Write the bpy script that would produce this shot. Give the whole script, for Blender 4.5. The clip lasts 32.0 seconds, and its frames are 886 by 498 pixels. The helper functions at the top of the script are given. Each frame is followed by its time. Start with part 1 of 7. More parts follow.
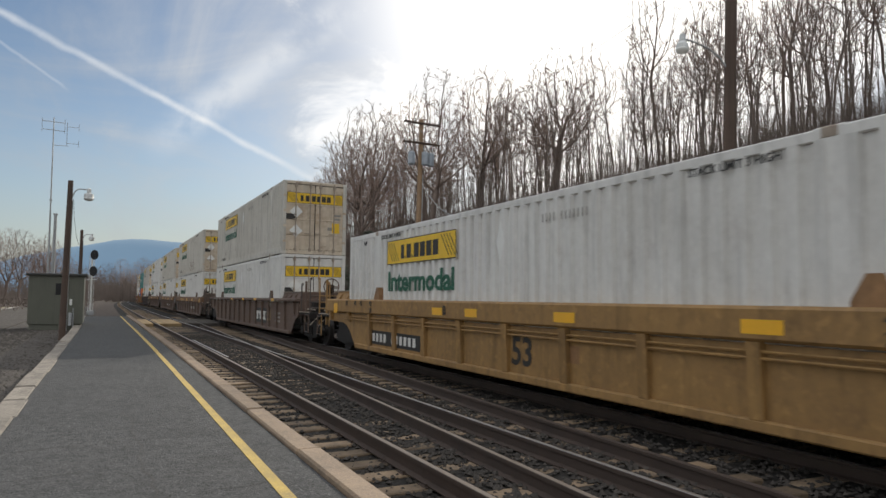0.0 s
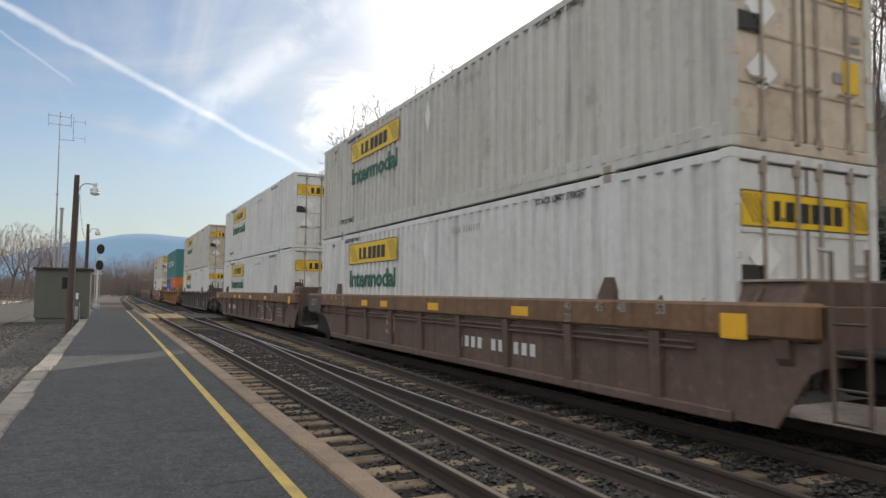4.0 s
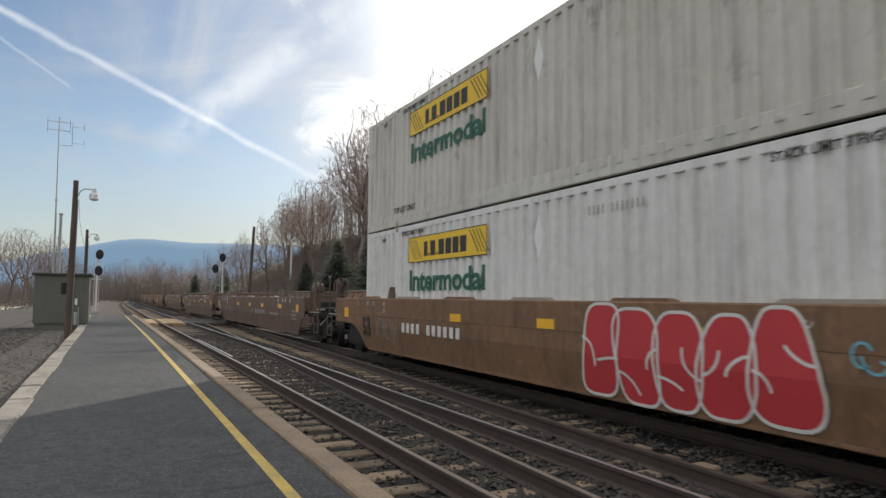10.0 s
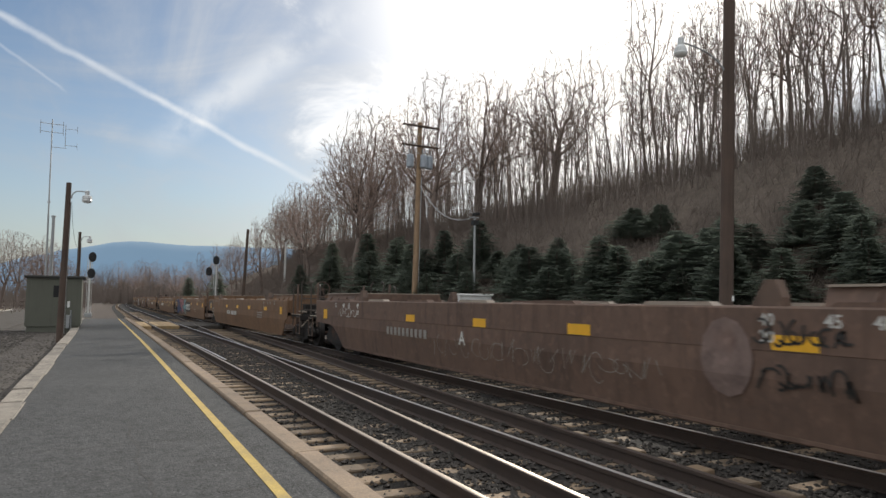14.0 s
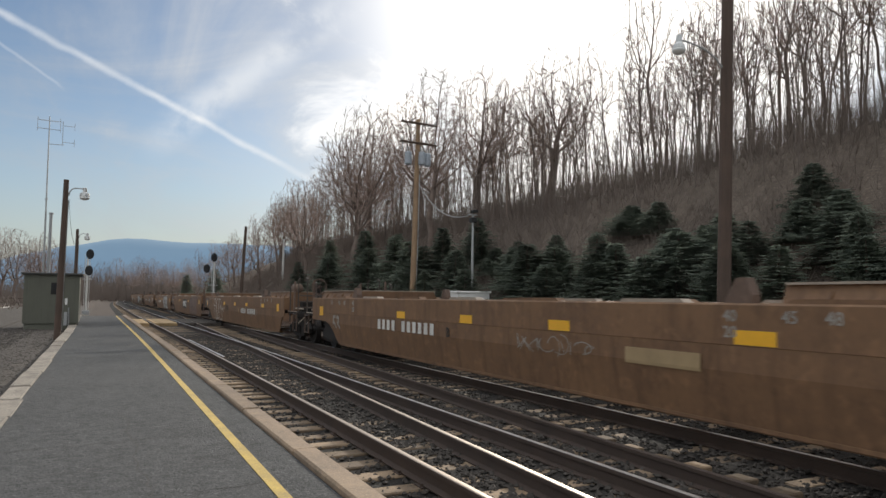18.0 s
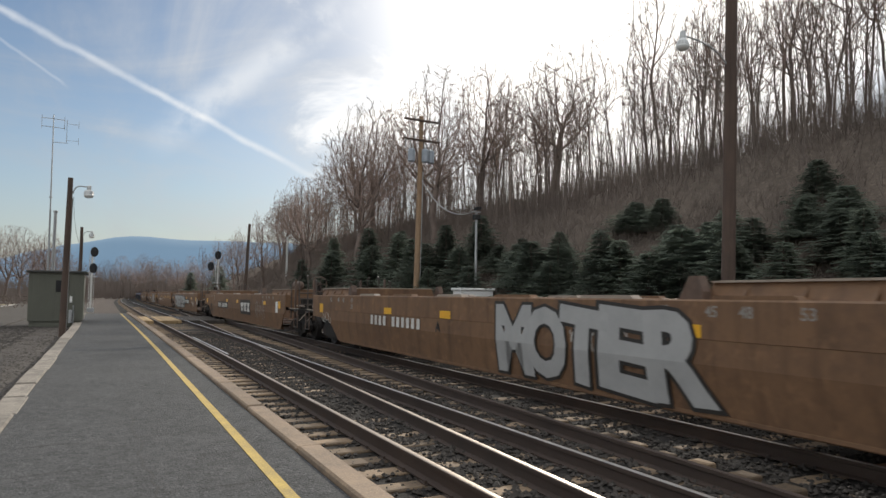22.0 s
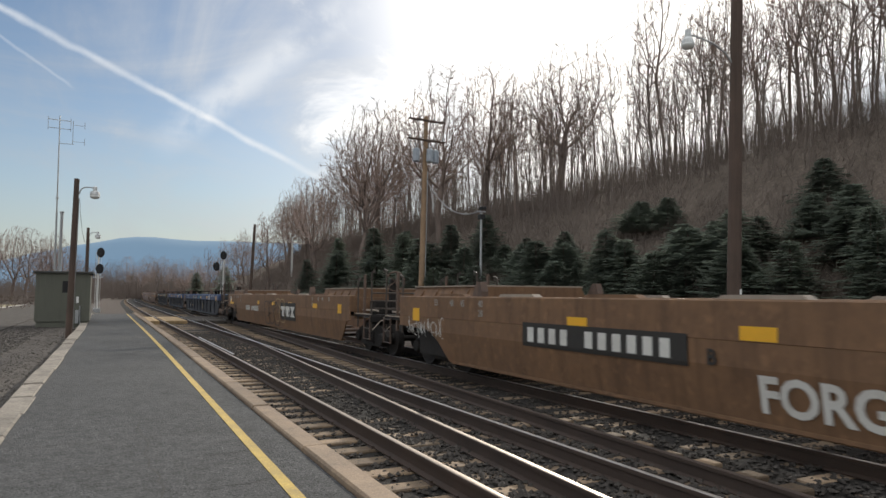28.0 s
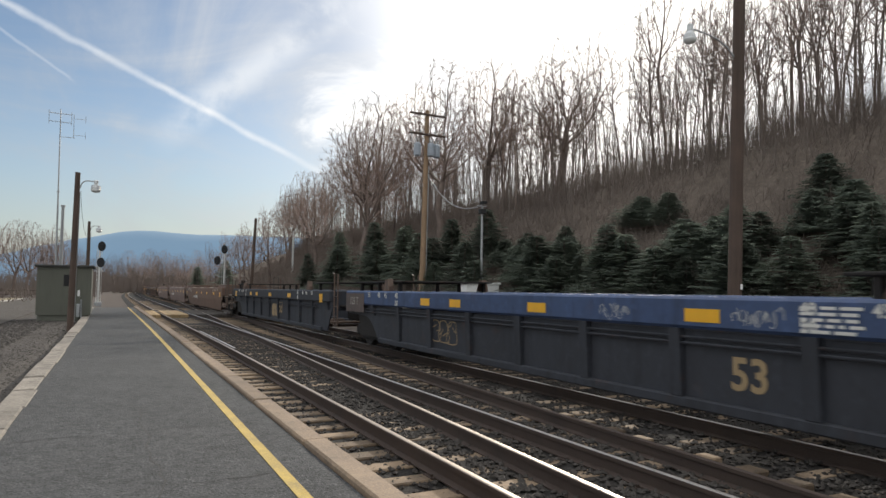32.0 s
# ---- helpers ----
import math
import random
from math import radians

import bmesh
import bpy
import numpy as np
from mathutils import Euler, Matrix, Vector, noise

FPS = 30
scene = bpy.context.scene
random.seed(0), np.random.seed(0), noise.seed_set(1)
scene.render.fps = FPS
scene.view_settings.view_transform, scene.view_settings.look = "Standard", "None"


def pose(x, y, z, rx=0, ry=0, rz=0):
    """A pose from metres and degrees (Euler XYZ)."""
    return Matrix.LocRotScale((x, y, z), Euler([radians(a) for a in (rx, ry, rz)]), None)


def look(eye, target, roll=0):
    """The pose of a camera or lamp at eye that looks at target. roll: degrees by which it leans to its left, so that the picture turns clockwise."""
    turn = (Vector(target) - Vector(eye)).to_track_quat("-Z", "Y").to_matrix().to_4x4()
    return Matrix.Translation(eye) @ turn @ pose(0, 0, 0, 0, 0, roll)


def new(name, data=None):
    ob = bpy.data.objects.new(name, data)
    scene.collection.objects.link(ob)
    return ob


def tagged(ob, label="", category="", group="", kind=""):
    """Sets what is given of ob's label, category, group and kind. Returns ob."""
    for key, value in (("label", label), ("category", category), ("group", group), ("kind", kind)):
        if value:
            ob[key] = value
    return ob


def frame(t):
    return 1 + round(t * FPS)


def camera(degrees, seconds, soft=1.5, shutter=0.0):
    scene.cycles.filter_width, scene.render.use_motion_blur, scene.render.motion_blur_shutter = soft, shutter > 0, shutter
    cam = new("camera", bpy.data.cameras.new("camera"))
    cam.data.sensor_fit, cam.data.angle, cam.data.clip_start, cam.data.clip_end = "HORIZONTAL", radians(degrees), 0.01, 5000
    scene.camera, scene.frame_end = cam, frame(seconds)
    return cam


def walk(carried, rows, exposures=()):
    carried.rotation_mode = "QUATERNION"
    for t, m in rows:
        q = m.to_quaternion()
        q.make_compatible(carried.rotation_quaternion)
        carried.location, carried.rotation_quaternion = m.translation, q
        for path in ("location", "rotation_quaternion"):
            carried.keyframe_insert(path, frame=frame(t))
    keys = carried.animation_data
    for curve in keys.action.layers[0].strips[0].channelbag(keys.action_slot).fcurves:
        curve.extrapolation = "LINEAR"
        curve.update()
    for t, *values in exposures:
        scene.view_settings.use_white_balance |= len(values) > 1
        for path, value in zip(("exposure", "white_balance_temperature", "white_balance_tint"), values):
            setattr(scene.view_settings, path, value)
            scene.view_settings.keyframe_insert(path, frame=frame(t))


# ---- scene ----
cam = camera(66.43, 32.0, soft=1.5, shutter=0.1)
EYE = (0.0, 0.0, 1.539)
# seconds, heading to the right of the track, upward tilt, lean (degrees)
PATH = [
    (0, 26.43, 4.15, 0.47), (0.5, 26.41, 4.09, 0.43), (1, 26.43, 4.11, 0.59), (1.5, 26.33, 4.06, 0.72), (2, 26.14, 4.04,
    0.49), (2.5, 26.03, 4.01, 0.54), (3, 25.97, 3.92, 0.61), (3.5, 25.99, 3.76, 0.68), (5.5, 26.09, 3.85, 0.69), (6, 26.12,
    3.92, 0.66), (6.5, 26.09, 4.04, 0.68), (7, 26.14, 4.07, 0.55), (7.5, 26.10, 4.06, 0.41), (8, 26.14, 4.13, 0.57), (8.5,
    26.05, 4.18, 0.57), (9, 26.03, 4.14, 0.48), (9.5, 26.08, 4.16, 0.45), (10, 26.08, 4.14, 0.53), (10.5, 26.19, 4.07,
    0.42), (11, 26.23, 4.08, 0.56), (11.5, 26.27, 4.09, 0.57), (12, 26.33, 4.15, 0.58), (12.5, 26.39, 4.24, 0.45), (13,
    26.48, 4.29, 0.52), (13.5, 26.51, 4.36, 0.55), (14, 26.56, 4.39, 0.56), (14.5, 26.64, 4.39, 0.65), (16.5, 26.77, 4.44,
    0.33), (17, 26.72, 4.49, 0.47), (17.5, 26.67, 4.33, 0.71), (18, 26.72, 4.16, 0.57), (18.5, 26.65, 4.08, 0.77), (19,
    26.71, 4.08, 0.71), (19.5, 26.67, 4.06, 0.66), (20, 26.63, 3.94, 0.52), (20.5, 26.59, 3.87, 0.56), (21, 26.48, 3.87,
    0.45), (21.5, 26.47, 3.89, 0.34), (22, 26.43, 3.92, 0.49), (22.5, 26.34, 3.90, 0.38), (23, 26.17, 3.85, 0.41), (23.5,
    26.07, 3.83, 0.36), (24, 26.06, 3.85, 0.40), (24.5, 26.00, 3.89, 0.42), (25, 26.01, 3.93, 0.28), (25.5, 26.03, 3.96,
    0.27), (27.5, 26.01, 3.94, 0.35), (28, 26.01, 3.90, 0.38), (28.5, 26.01, 3.86, 0.26), (29, 25.97, 3.82, 0.29), (29.5,
    25.91, 3.88, 0.50), (30, 25.82, 3.85, 0.42), (30.5, 25.81, 3.76, 0.51), (31, 25.85, 3.70, 0.54), (31.5, 25.83, 3.57,
    0.55), (32, 25.94, 3.43, 0.51)
]


def aim(yaw, tilt, lean):
    a, b = radians(yaw), radians(tilt)
    x, y, z = EYE
    return look(EYE, (x + math.sin(a) * math.cos(b), y + math.cos(a) * math.cos(b), z + math.sin(b)), lean)


walk(cam, [(t, aim(a, b, c)) for t, a, b, c in PATH], exposures=[(0.0, -0.12), (1.0, -0.05), (2.0, 0.17), (7.0, 0.19), (9.0, 0.15), (10.5, 0.08), (12.0, -0.02), (17.0, -0.06), (24.0, -0.03), (30.0, -0.02), (32.0, 0.06)])

# ---- light ----
SUN_AZ, SUN_EL = 40.8, 25.6      # degrees clockwise from the track's direction (+y), and up
sun_way = Vector((math.sin(radians(SUN_AZ)) * math.cos(radians(SUN_EL)), math.cos(radians(SUN_AZ)) * math.cos(radians(SUN_EL)), math.sin(radians(SUN_EL))))
sun = new("sun", bpy.data.lights.new("sun", "SUN"))
sun.data.energy, sun.data.angle, sun.data.color = 3.4, radians(0.6), (1.0, 0.93, 0.82)
sun.matrix_world = look(sun_way * 100, (0, 0, 0))


def ray_to(yaw, tilt):
    a, b = radians(yaw), radians(tilt)
    return Vector((math.sin(a) * math.cos(b), math.cos(a) * math.cos(b), math.sin(b)))


def build_sky():
    w = bpy.data.worlds.new("sky")
    scene.world = w
    w.use_nodes = True
    nt = w.node_tree
    nt.nodes.clear()
    N, L = nt.nodes.new, nt.links.new

    def math_node(op, a, b=None, clamp=False):
        n = N("ShaderNodeMath")
        n.operation, n.use_clamp = op, clamp
        for i, v in enumerate((a, b)):
            if v is None:
                continue
            if isinstance(v, (int, float)):
                n.inputs[i].default_value = v
            else:
                L(v, n.inputs[i])
        return n.outputs[0]

    def dot(vec, c):
        n = N("ShaderNodeVectorMath")
        n.operation = "DOT_PRODUCT"
        L(vec, n.inputs[0])
        n.inputs[1].default_value = c
        return n.outputs["Value"]

    def ramp(v, a, b):
        n = N("ShaderNodeMapRange")
        n.interpolation_type = "SMOOTHSTEP"
        L(v, n.inputs[0])
        n.inputs[1].default_value, n.inputs[2].default_value = a, b
        return n.outputs[0]

    def mixc(fac, a, b):
        n = N("ShaderNodeMix")
        n.data_type = "RGBA"
        L(fac, n.inputs[0])
        for i, v in ((6, a), (7, b)):
            if isinstance(v, tuple):
                n.inputs[i].default_value = (*v, 1)
            else:
                L(v, n.inputs[i])
        return n.outputs[2]

    def noise_tex(vec, scale, detail, rough=0.55, dist=0.0):
        n = N("ShaderNodeTexNoise")
        L(vec, n.inputs["Vector"])
        n.inputs["Scale"].default_value, n.inputs["Detail"].default_value = scale, detail
        n.inputs["Roughness"].default_value, n.inputs["Distortion"].default_value = rough, dist
        return n.outputs[0]

    tc = N("ShaderNodeTexCoord").outputs["Generated"]
    sky = N("ShaderNodeTexSky")
    sky.sky_type, sky.sun_disc = "NISHITA", False
    sky.sun_elevation, sky.sun_rotation = radians(SUN_EL), radians(SUN_AZ)
    sky.air_density, sky.dust_density, sky.ozone_density = 1.0, 0.5, 1.5
    dim = N("ShaderNodeVectorMath")
    dim.operation = "SCALE"
    L(sky.outputs[0], dim.inputs[0])
    dim.inputs["Scale"].default_value = 0.85
    # thin cirrus, combed along one direction
    mp = N("ShaderNodeMapping")
    mp.inputs["Rotation"].default_value = (0.5, 0.35, 0.9)
    mp.inputs["Scale"].default_value = (1.0, 3.2, 5.0)
    L(tc, mp.inputs["Vector"])
    veil = ramp(noise_tex(mp.outputs[0], 1.5, 7, 0.6, 0.7), 0.42, 0.80)
    puff = ramp(noise_tex(tc, 4.5, 7, 0.62, 0.5), 0.47, 0.74)
    cloud = math_node("ADD", math_node("MULTIPLY", veil, 0.55), math_node("MULTIPLY", puff, 0.45), True)
    # the veil thickens into a white glare round the sun
    near_sun = dot(tc, sun_way)
    aura = ramp(math_node("ADD", near_sun, math_node("MULTIPLY", math_node("SUBTRACT", puff, 0.4), 0.07)), 0.885, 0.98)
    haze = ramp(dot(tc, (0, 0, 1)), 0.22, 0.0)
    # two vapour trails, each a narrow band along a great circle
    wob = math_node("MULTIPLY", math_node("SUBTRACT", noise_tex(tc, 22, 4), 0.5), 0.009)

    def trail(a, b, width, low, high):
        a, b = ray_to(*a), ray_to(*b)
        n = a.cross(b).normalized()
        d = math_node("ABSOLUTE", math_node("ADD", dot(tc, n), wob))
        along = (b - a).normalized()
        u = dot(tc, along)
        ext = math_node("MULTIPLY", ramp(u, a.dot(along) - low, a.dot(along)), ramp(u, b.dot(along) + high, b.dot(along)))
        return math_node("MULTIPLY", ramp(d, width, 0.0), ext)

    t1 = trail((-7.95, 19.67), (14.61, 10.14), 0.0072, 0.5, 0.09)
    t2 = trail((-7.87, 17.82), (-3.86, 15.50), 0.0032, 0.5, 0.02)
    t3 = trail((6.19, 14.45), (15.54, 21.75), 0.035, 0.10, 0.10)
    broken = ramp(noise_tex(tc, 14, 5), 0.32, 0.62)
    trails = math_node("ADD", math_node("MULTIPLY", math_node("MULTIPLY", t1, math_node("ADD", math_node("MULTIPLY", broken, 0.45), 0.55)), 0.66), math_node("ADD", math_node("MULTIPLY", t2, 0.20), math_node("MULTIPLY", math_node("MULTIPLY", t3, broken), 0.62)), True)
    # sky overhead, above the view, is raised as fill light
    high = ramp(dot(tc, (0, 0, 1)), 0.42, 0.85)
    wide = ramp(math_node("ADD", near_sun, math_node("MULTIPLY", math_node("SUBTRACT", cloud, 0.4), 0.20)), 0.70, 0.97)
    c = mixc(math_node("MULTIPLY", haze, 0.62), dim.outputs[0], (3.8, 4.0, 4.1))
    c = mixc(math_node("MULTIPLY", cloud, 0.80), c, (4.7, 4.85, 5.05))
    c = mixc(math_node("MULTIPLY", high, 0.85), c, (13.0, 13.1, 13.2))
    c = mixc(math_node("MULTIPLY", wide, 0.62), c, (7.6, 7.7, 7.8))
    c = mixc(trails, c, (8.4, 8.6, 8.8))
    c = mixc(math_node("MULTIPLY", aura, 0.96), c, (15.5, 15.0, 14.3))
    # added fill light: sky brightened opposite the sun, outside the view
    back_fill = ramp(dot(tc, (-sun_way.x, -sun_way.y, 0.15)), -0.25, 0.55)
    c = mixc(math_node("MULTIPLY", back_fill, 0.78), c, (8.8, 9.0, 9.2))
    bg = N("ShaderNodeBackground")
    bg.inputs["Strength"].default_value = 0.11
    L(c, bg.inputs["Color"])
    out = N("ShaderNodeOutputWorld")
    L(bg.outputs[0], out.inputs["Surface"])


build_sky()

# ---- materials ----
MATS = {}


def surface(name, colour, rough=0.6, metal=0.0, dark=None, grain=12.0, patch=1.2, amount=0.5, bump=0.15, streak=0.0, rust=0.0, spec=0.5, spread=0.0, coat=0.0, speck=None, mottle=None):
    """A surface with variation at two scales: broad patches towards 'dark', fine grain, streaks that run down, rust spots, fine relief."""
    m = bpy.data.materials.new(name)
    m.use_nodes = True
    nt = m.node_tree
    N, L = nt.nodes.new, nt.links.new
    b = nt.nodes["Principled BSDF"]
    dark = dark or tuple(c * 0.55 for c in colour)
    tc = N("ShaderNodeTexCoord").outputs["Object"]
    info = N("ShaderNodeObjectInfo")
    shift = N("ShaderNodeVectorMath")
    shift.operation = "MULTIPLY_ADD"
    comb = N("ShaderNodeCombineXYZ")
    for i in range(3):
        L(info.outputs["Random"], comb.inputs[i])
    L(comb.outputs[0], shift.inputs[0])
    shift.inputs[1].default_value = (37.0, 53.0, 19.0)
    L(tc, shift.inputs[2])
    vec = shift.outputs[0]

    def tex(scale, detail=4.0, stretch=None):
        v = vec
        if stretch:
            mp = N("ShaderNodeMapping")
            mp.inputs["Scale"].default_value = stretch
            L(vec, mp.inputs["Vector"])
            v = mp.outputs[0]
        n = N("ShaderNodeTexNoise")
        n.inputs["Scale"].default_value, n.inputs["Detail"].default_value, n.inputs["Roughness"].default_value = scale, detail, 0.62
        L(v, n.inputs["Vector"])
        return n.outputs[0]

    def ramp(v, lo, hi, top=1.0):
        r = N("ShaderNodeMapRange")
        L(v, r.inputs[0])
        r.inputs[1].default_value, r.inputs[2].default_value, r.inputs[4].default_value = lo, hi, top
        return r.outputs[0]

    def mix(fac, a, c2):
        n = N("ShaderNodeMix")
        n.data_type = "RGBA"
        L(fac, n.inputs[0])
        for i, v in ((6, a), (7, c2)):
            if isinstance(v, tuple):
                n.inputs[i].default_value = (*v, 1)
            else:
                L(v, n.inputs[i])
        return n.outputs[2]

    c = mix(ramp(tex(patch, 5), 0.35, 0.72, amount), colour, dark)
    fine = tex(grain, 3)
    c = mix(ramp(fine, 0.3, 0.75, amount * 0.6), c, tuple(min(1, x * 1.25) for x in colour))
    if streak:
        c = mix(ramp(tex(2.6, 4, (1.6, 1.6, 0.16)), 0.5, 0.75, streak), c, tuple(x * 0.45 for x in colour))
    if rust:
        c = mix(ramp(tex(1.7, 6), 0.60, 0.74, rust), c, (0.13, 0.055, 0.025))
    if speck:
        sp = tex(speck[0], 2)
        c = mix(ramp(sp, 0.56, 0.70, speck[1]), c, tuple(min(1, x * 2.1) for x in colour))
        c = mix(ramp(tex(speck[0] * 0.8, 2), 0.56, 0.68, speck[1]), c, tuple(x * 0.35 for x in colour))
    if mottle:
        c = mix(ramp(tex(mottle[0], 6), 0.46, 0.66, mottle[1]), c, tuple(x * 0.45 for x in colour))
        c = mix(ramp(tex(mottle[0] * 1.7, 6), 0.55, 0.72, mottle[1] * 0.6), c, tuple(min(1, x * 1.5) for x in colour))
    if spread:
        hsv = N("ShaderNodeHueSaturation")
        L(c, hsv.inputs["Color"])
        L(ramp(info.outputs["Random"], 0, 1, 2 * spread), hsv.inputs["Value"])
        add = N("ShaderNodeMath")
        add.operation = "ADD"
        L(ramp(info.outputs["Random"], 0, 1, 2 * spread), add.inputs[0])
        add.inputs[1].default_value = 1 - spread
        L(add.outputs[0], hsv.inputs["Value"])
        c = hsv.outputs[0]
    L(c, b.inputs["Base Color"])
    L(ramp(tex(patch * 3, 3), 0.2, 0.8, 1.0), b.inputs["Roughness"])
    rr = N("ShaderNodeMapRange")
    L(fine, rr.inputs[0])
    rr.inputs[3].default_value, rr.inputs[4].default_value = max(0.05, rough - 0.12), min(1.0, rough + 0.12)
    L(rr.outputs[0], b.inputs["Roughness"])
    b.inputs["Metallic"].default_value = metal
    b.inputs["Specular IOR Level"].default_value = spec
    b.inputs["Coat Weight"].default_value = coat
    if bump:
        bp = N("ShaderNodeBump")
        bp.inputs["Strength"].default_value, bp.inputs["Distance"].default_value = bump, 0.02
        L(fine, bp.inputs["Height"])
        L(bp.outputs[0], b.inputs["Normal"])
    MATS[name] = m
    return m


def glow(name, colour, strength):
    m = bpy.data.materials.new(name)
    m.use_nodes = True
    b = m.node_tree.nodes["Principled BSDF"]
    b.inputs["Base Color"].default_value = (*colour, 1)
    b.inputs["Emission Color"].default_value = (*colour, 1)
    b.inputs["Emission Strength"].default_value = strength
    MATS[name] = m
    return m


surface("asphalt", (0.074, 0.074, 0.074), 0.92, dark=(0.043, 0.043, 0.043), grain=45, patch=1.3, amount=0.9, bump=0.9, spec=0.25, speck=(48.0, 0.95), mottle=(9.0, 0.55))
surface("kerb_tan", (0.235, 0.168, 0.110), 0.85, dark=(0.10, 0.076, 0.058), grain=30, patch=2.5, amount=0.9, bump=0.3, spread=0.14, speck=(60.0, 0.3))
surface("kerb_pale", (0.245, 0.215, 0.178), 0.9, dark=(0.07, 0.06, 0.05), grain=25, patch=3.2, amount=1.0, bump=0.5, spread=0.14, speck=(30.0, 0.4))
surface("line_yellow", (0.46, 0.32, 0.075), 0.8, dark=(0.20, 0.155, 0.08), grain=40, patch=4, amount=0.95, bump=0.2, speck=(50.0, 0.35))
surface("earth", (0.105, 0.086, 0.074), 0.95, dark=(0.050, 0.042, 0.037), grain=22, patch=0.35, amount=0.85, bump=0.6, speck=(18.0, 0.6), mottle=(3.0, 0.5), spec=0.1)
surface("gravel_lot", (0.095, 0.085, 0.076), 0.95, dark=(0.06, 0.053, 0.046), grain=60, patch=0.5, amount=0.8, bump=0.7, speck=(40.0, 0.6), mottle=(4.0, 0.5), spec=0.12)
surface("ballast", (0.036, 0.033, 0.030), 0.95, dark=(0.016, 0.015, 0.014), grain=26, patch=1.1, amount=0.85, bump=1.0, speck=(22.0, 0.7), spec=0.12)
surface("seam", (0.045, 0.042, 0.040), 0.95, dark=(0.03, 0.028, 0.026), grain=60, patch=2, amount=0.8, bump=0.4)
surface("concrete", (0.42, 0.40, 0.37), 0.9, dark=(0.27, 0.26, 0.24), grain=20, patch=1, amount=0.7, bump=0.2)
surface("stone", (0.062, 0.055, 0.049), 0.9, dark=(0.05, 0.045, 0.04), grain=30, patch=5, amount=0.95, bump=0.3, speck=(9.0, 0.6), spec=0.2)
surface("sleeper_wood", (0.225, 0.160, 0.100), 0.9, dark=(0.055, 0.043, 0.034), grain=40, patch=3.4, amount=0.95, bump=0.5, spread=0.35)
surface("rail_rust", (0.060, 0.040, 0.030), 0.8, dark=(0.032, 0.023, 0.019), grain=40, patch=2, amount=0.7, bump=0.25)
surface("rail_shine", (0.44, 0.42, 0.40), 0.40, 0.95, dark=(0.42, 0.39, 0.36), grain=20, patch=3, amount=0.3, bump=0.02)
surface("rail_worn", (0.30, 0.25, 0.20), 0.46, 0.75, dark=(0.24, 0.19, 0.15), grain=20, patch=3, amount=0.5, bump=0.04)
surface("crossing_wood", (0.36, 0.25, 0.125), 0.85, dark=(0.22, 0.15, 0.08), grain=20, patch=2, amount=0.7, bump=0.3, spread=0.2)
surface("pole_wood", (0.095, 0.064, 0.048), 0.85, dark=(0.045, 0.032, 0.026), grain=18, patch=1.2, amount=0.7, bump=0.4, streak=0.5)
surface("pole_pale", (0.33, 0.22, 0.13), 0.85, dark=(0.18, 0.12, 0.08), grain=18, patch=1.0, amount=0.7, bump=0.4, streak=0.5)
surface("shed_green", (0.120, 0.122, 0.095), 0.7, dark=(0.085, 0.086, 0.068), grain=9, patch=1, amount=0.5, bump=0.12, streak=0.3)
surface("roof_dark", (0.06, 0.06, 0.055), 0.85, grain=20, patch=1, amount=0.5, bump=0.3)
surface("louvre_black", (0.02, 0.02, 0.02), 0.7, grain=20, patch=2, amount=0.3, bump=0.05)
surface("grey_metal", (0.38, 0.39, 0.39), 0.45, 0.6, grain=20, patch=2, amount=0.4, bump=0.05)
surface("pale_metal", (0.62, 0.62, 0.60), 0.45, 0.3, grain=20, patch=2, amount=0.4, bump=0.05)
surface("signal_black", (0.018, 0.018, 0.02), 0.6, grain=20, patch=2, amount=0.3, bump=0.05)
surface("transformer", (0.36, 0.40, 0.44), 0.5, 0.1, grain=10, patch=3, amount=0.5, bump=0.05, streak=0.4)
surface("lamp_shade", (0.60, 0.61, 0.60), 0.4, 0.4, grain=10, patch=4, amount=0.4, bump=0.03)
surface("lamp_glass", (0.75, 0.76, 0.74), 0.2, 0.0, grain=10, patch=4, amount=0.2, bump=0.0)
surface("white_card", (0.75, 0.75, 0.72), 0.7, grain=10, patch=4, amount=0.2, bump=0.0)
surface("wire", (0.03, 0.03, 0.03), 0.6, grain=10, patch=4, amount=0.2, bump=0.0)
surface("bark", (0.19, 0.145, 0.122), 0.95, dark=(0.055, 0.045, 0.038), grain=14, patch=1.2, amount=0.8, bump=0.5, spread=0.3)
surface("twig", (0.30, 0.225, 0.19), 0.95, dark=(0.17, 0.12, 0.098), grain=8, patch=0.8, amount=0.7, bump=0.0, spread=0.3)
surface("needles", (0.185, 0.210, 0.165), 0.9, dark=(0.140, 0.172, 0.148), grain=7, patch=1.6, amount=0.8, bump=0.0, spread=0.3, spec=0.04)
surface("leaf_litter", (0.135, 0.110, 0.090), 0.95, dark=(0.070, 0.058, 0.048), grain=16, patch=0.5, amount=0.9, bump=0.8, speck=(9.0, 0.6), mottle=(1.6, 0.5), spec=0.05)
surface("brush", (0.190, 0.155, 0.132), 0.95, dark=(0.105, 0.085, 0.073), grain=6, patch=0.4, amount=0.8, bump=0.0)
surface("dry_grass", (0.26, 0.22, 0.13), 0.95, dark=(0.13, 0.115, 0.07), grain=14, patch=0.25, amount=0.8, bump=0.5)
surface("car_steel_black", (0.022, 0.019, 0.017), 0.75, dark=(0.010, 0.009, 0.009), grain=16, patch=1.5, amount=0.7, bump=0.2, rust=0.45, spec=0.3)
surface("wheel_steel", (0.026, 0.022, 0.020), 0.75, 0.1, grain=16, patch=3, amount=0.6, bump=0.15)
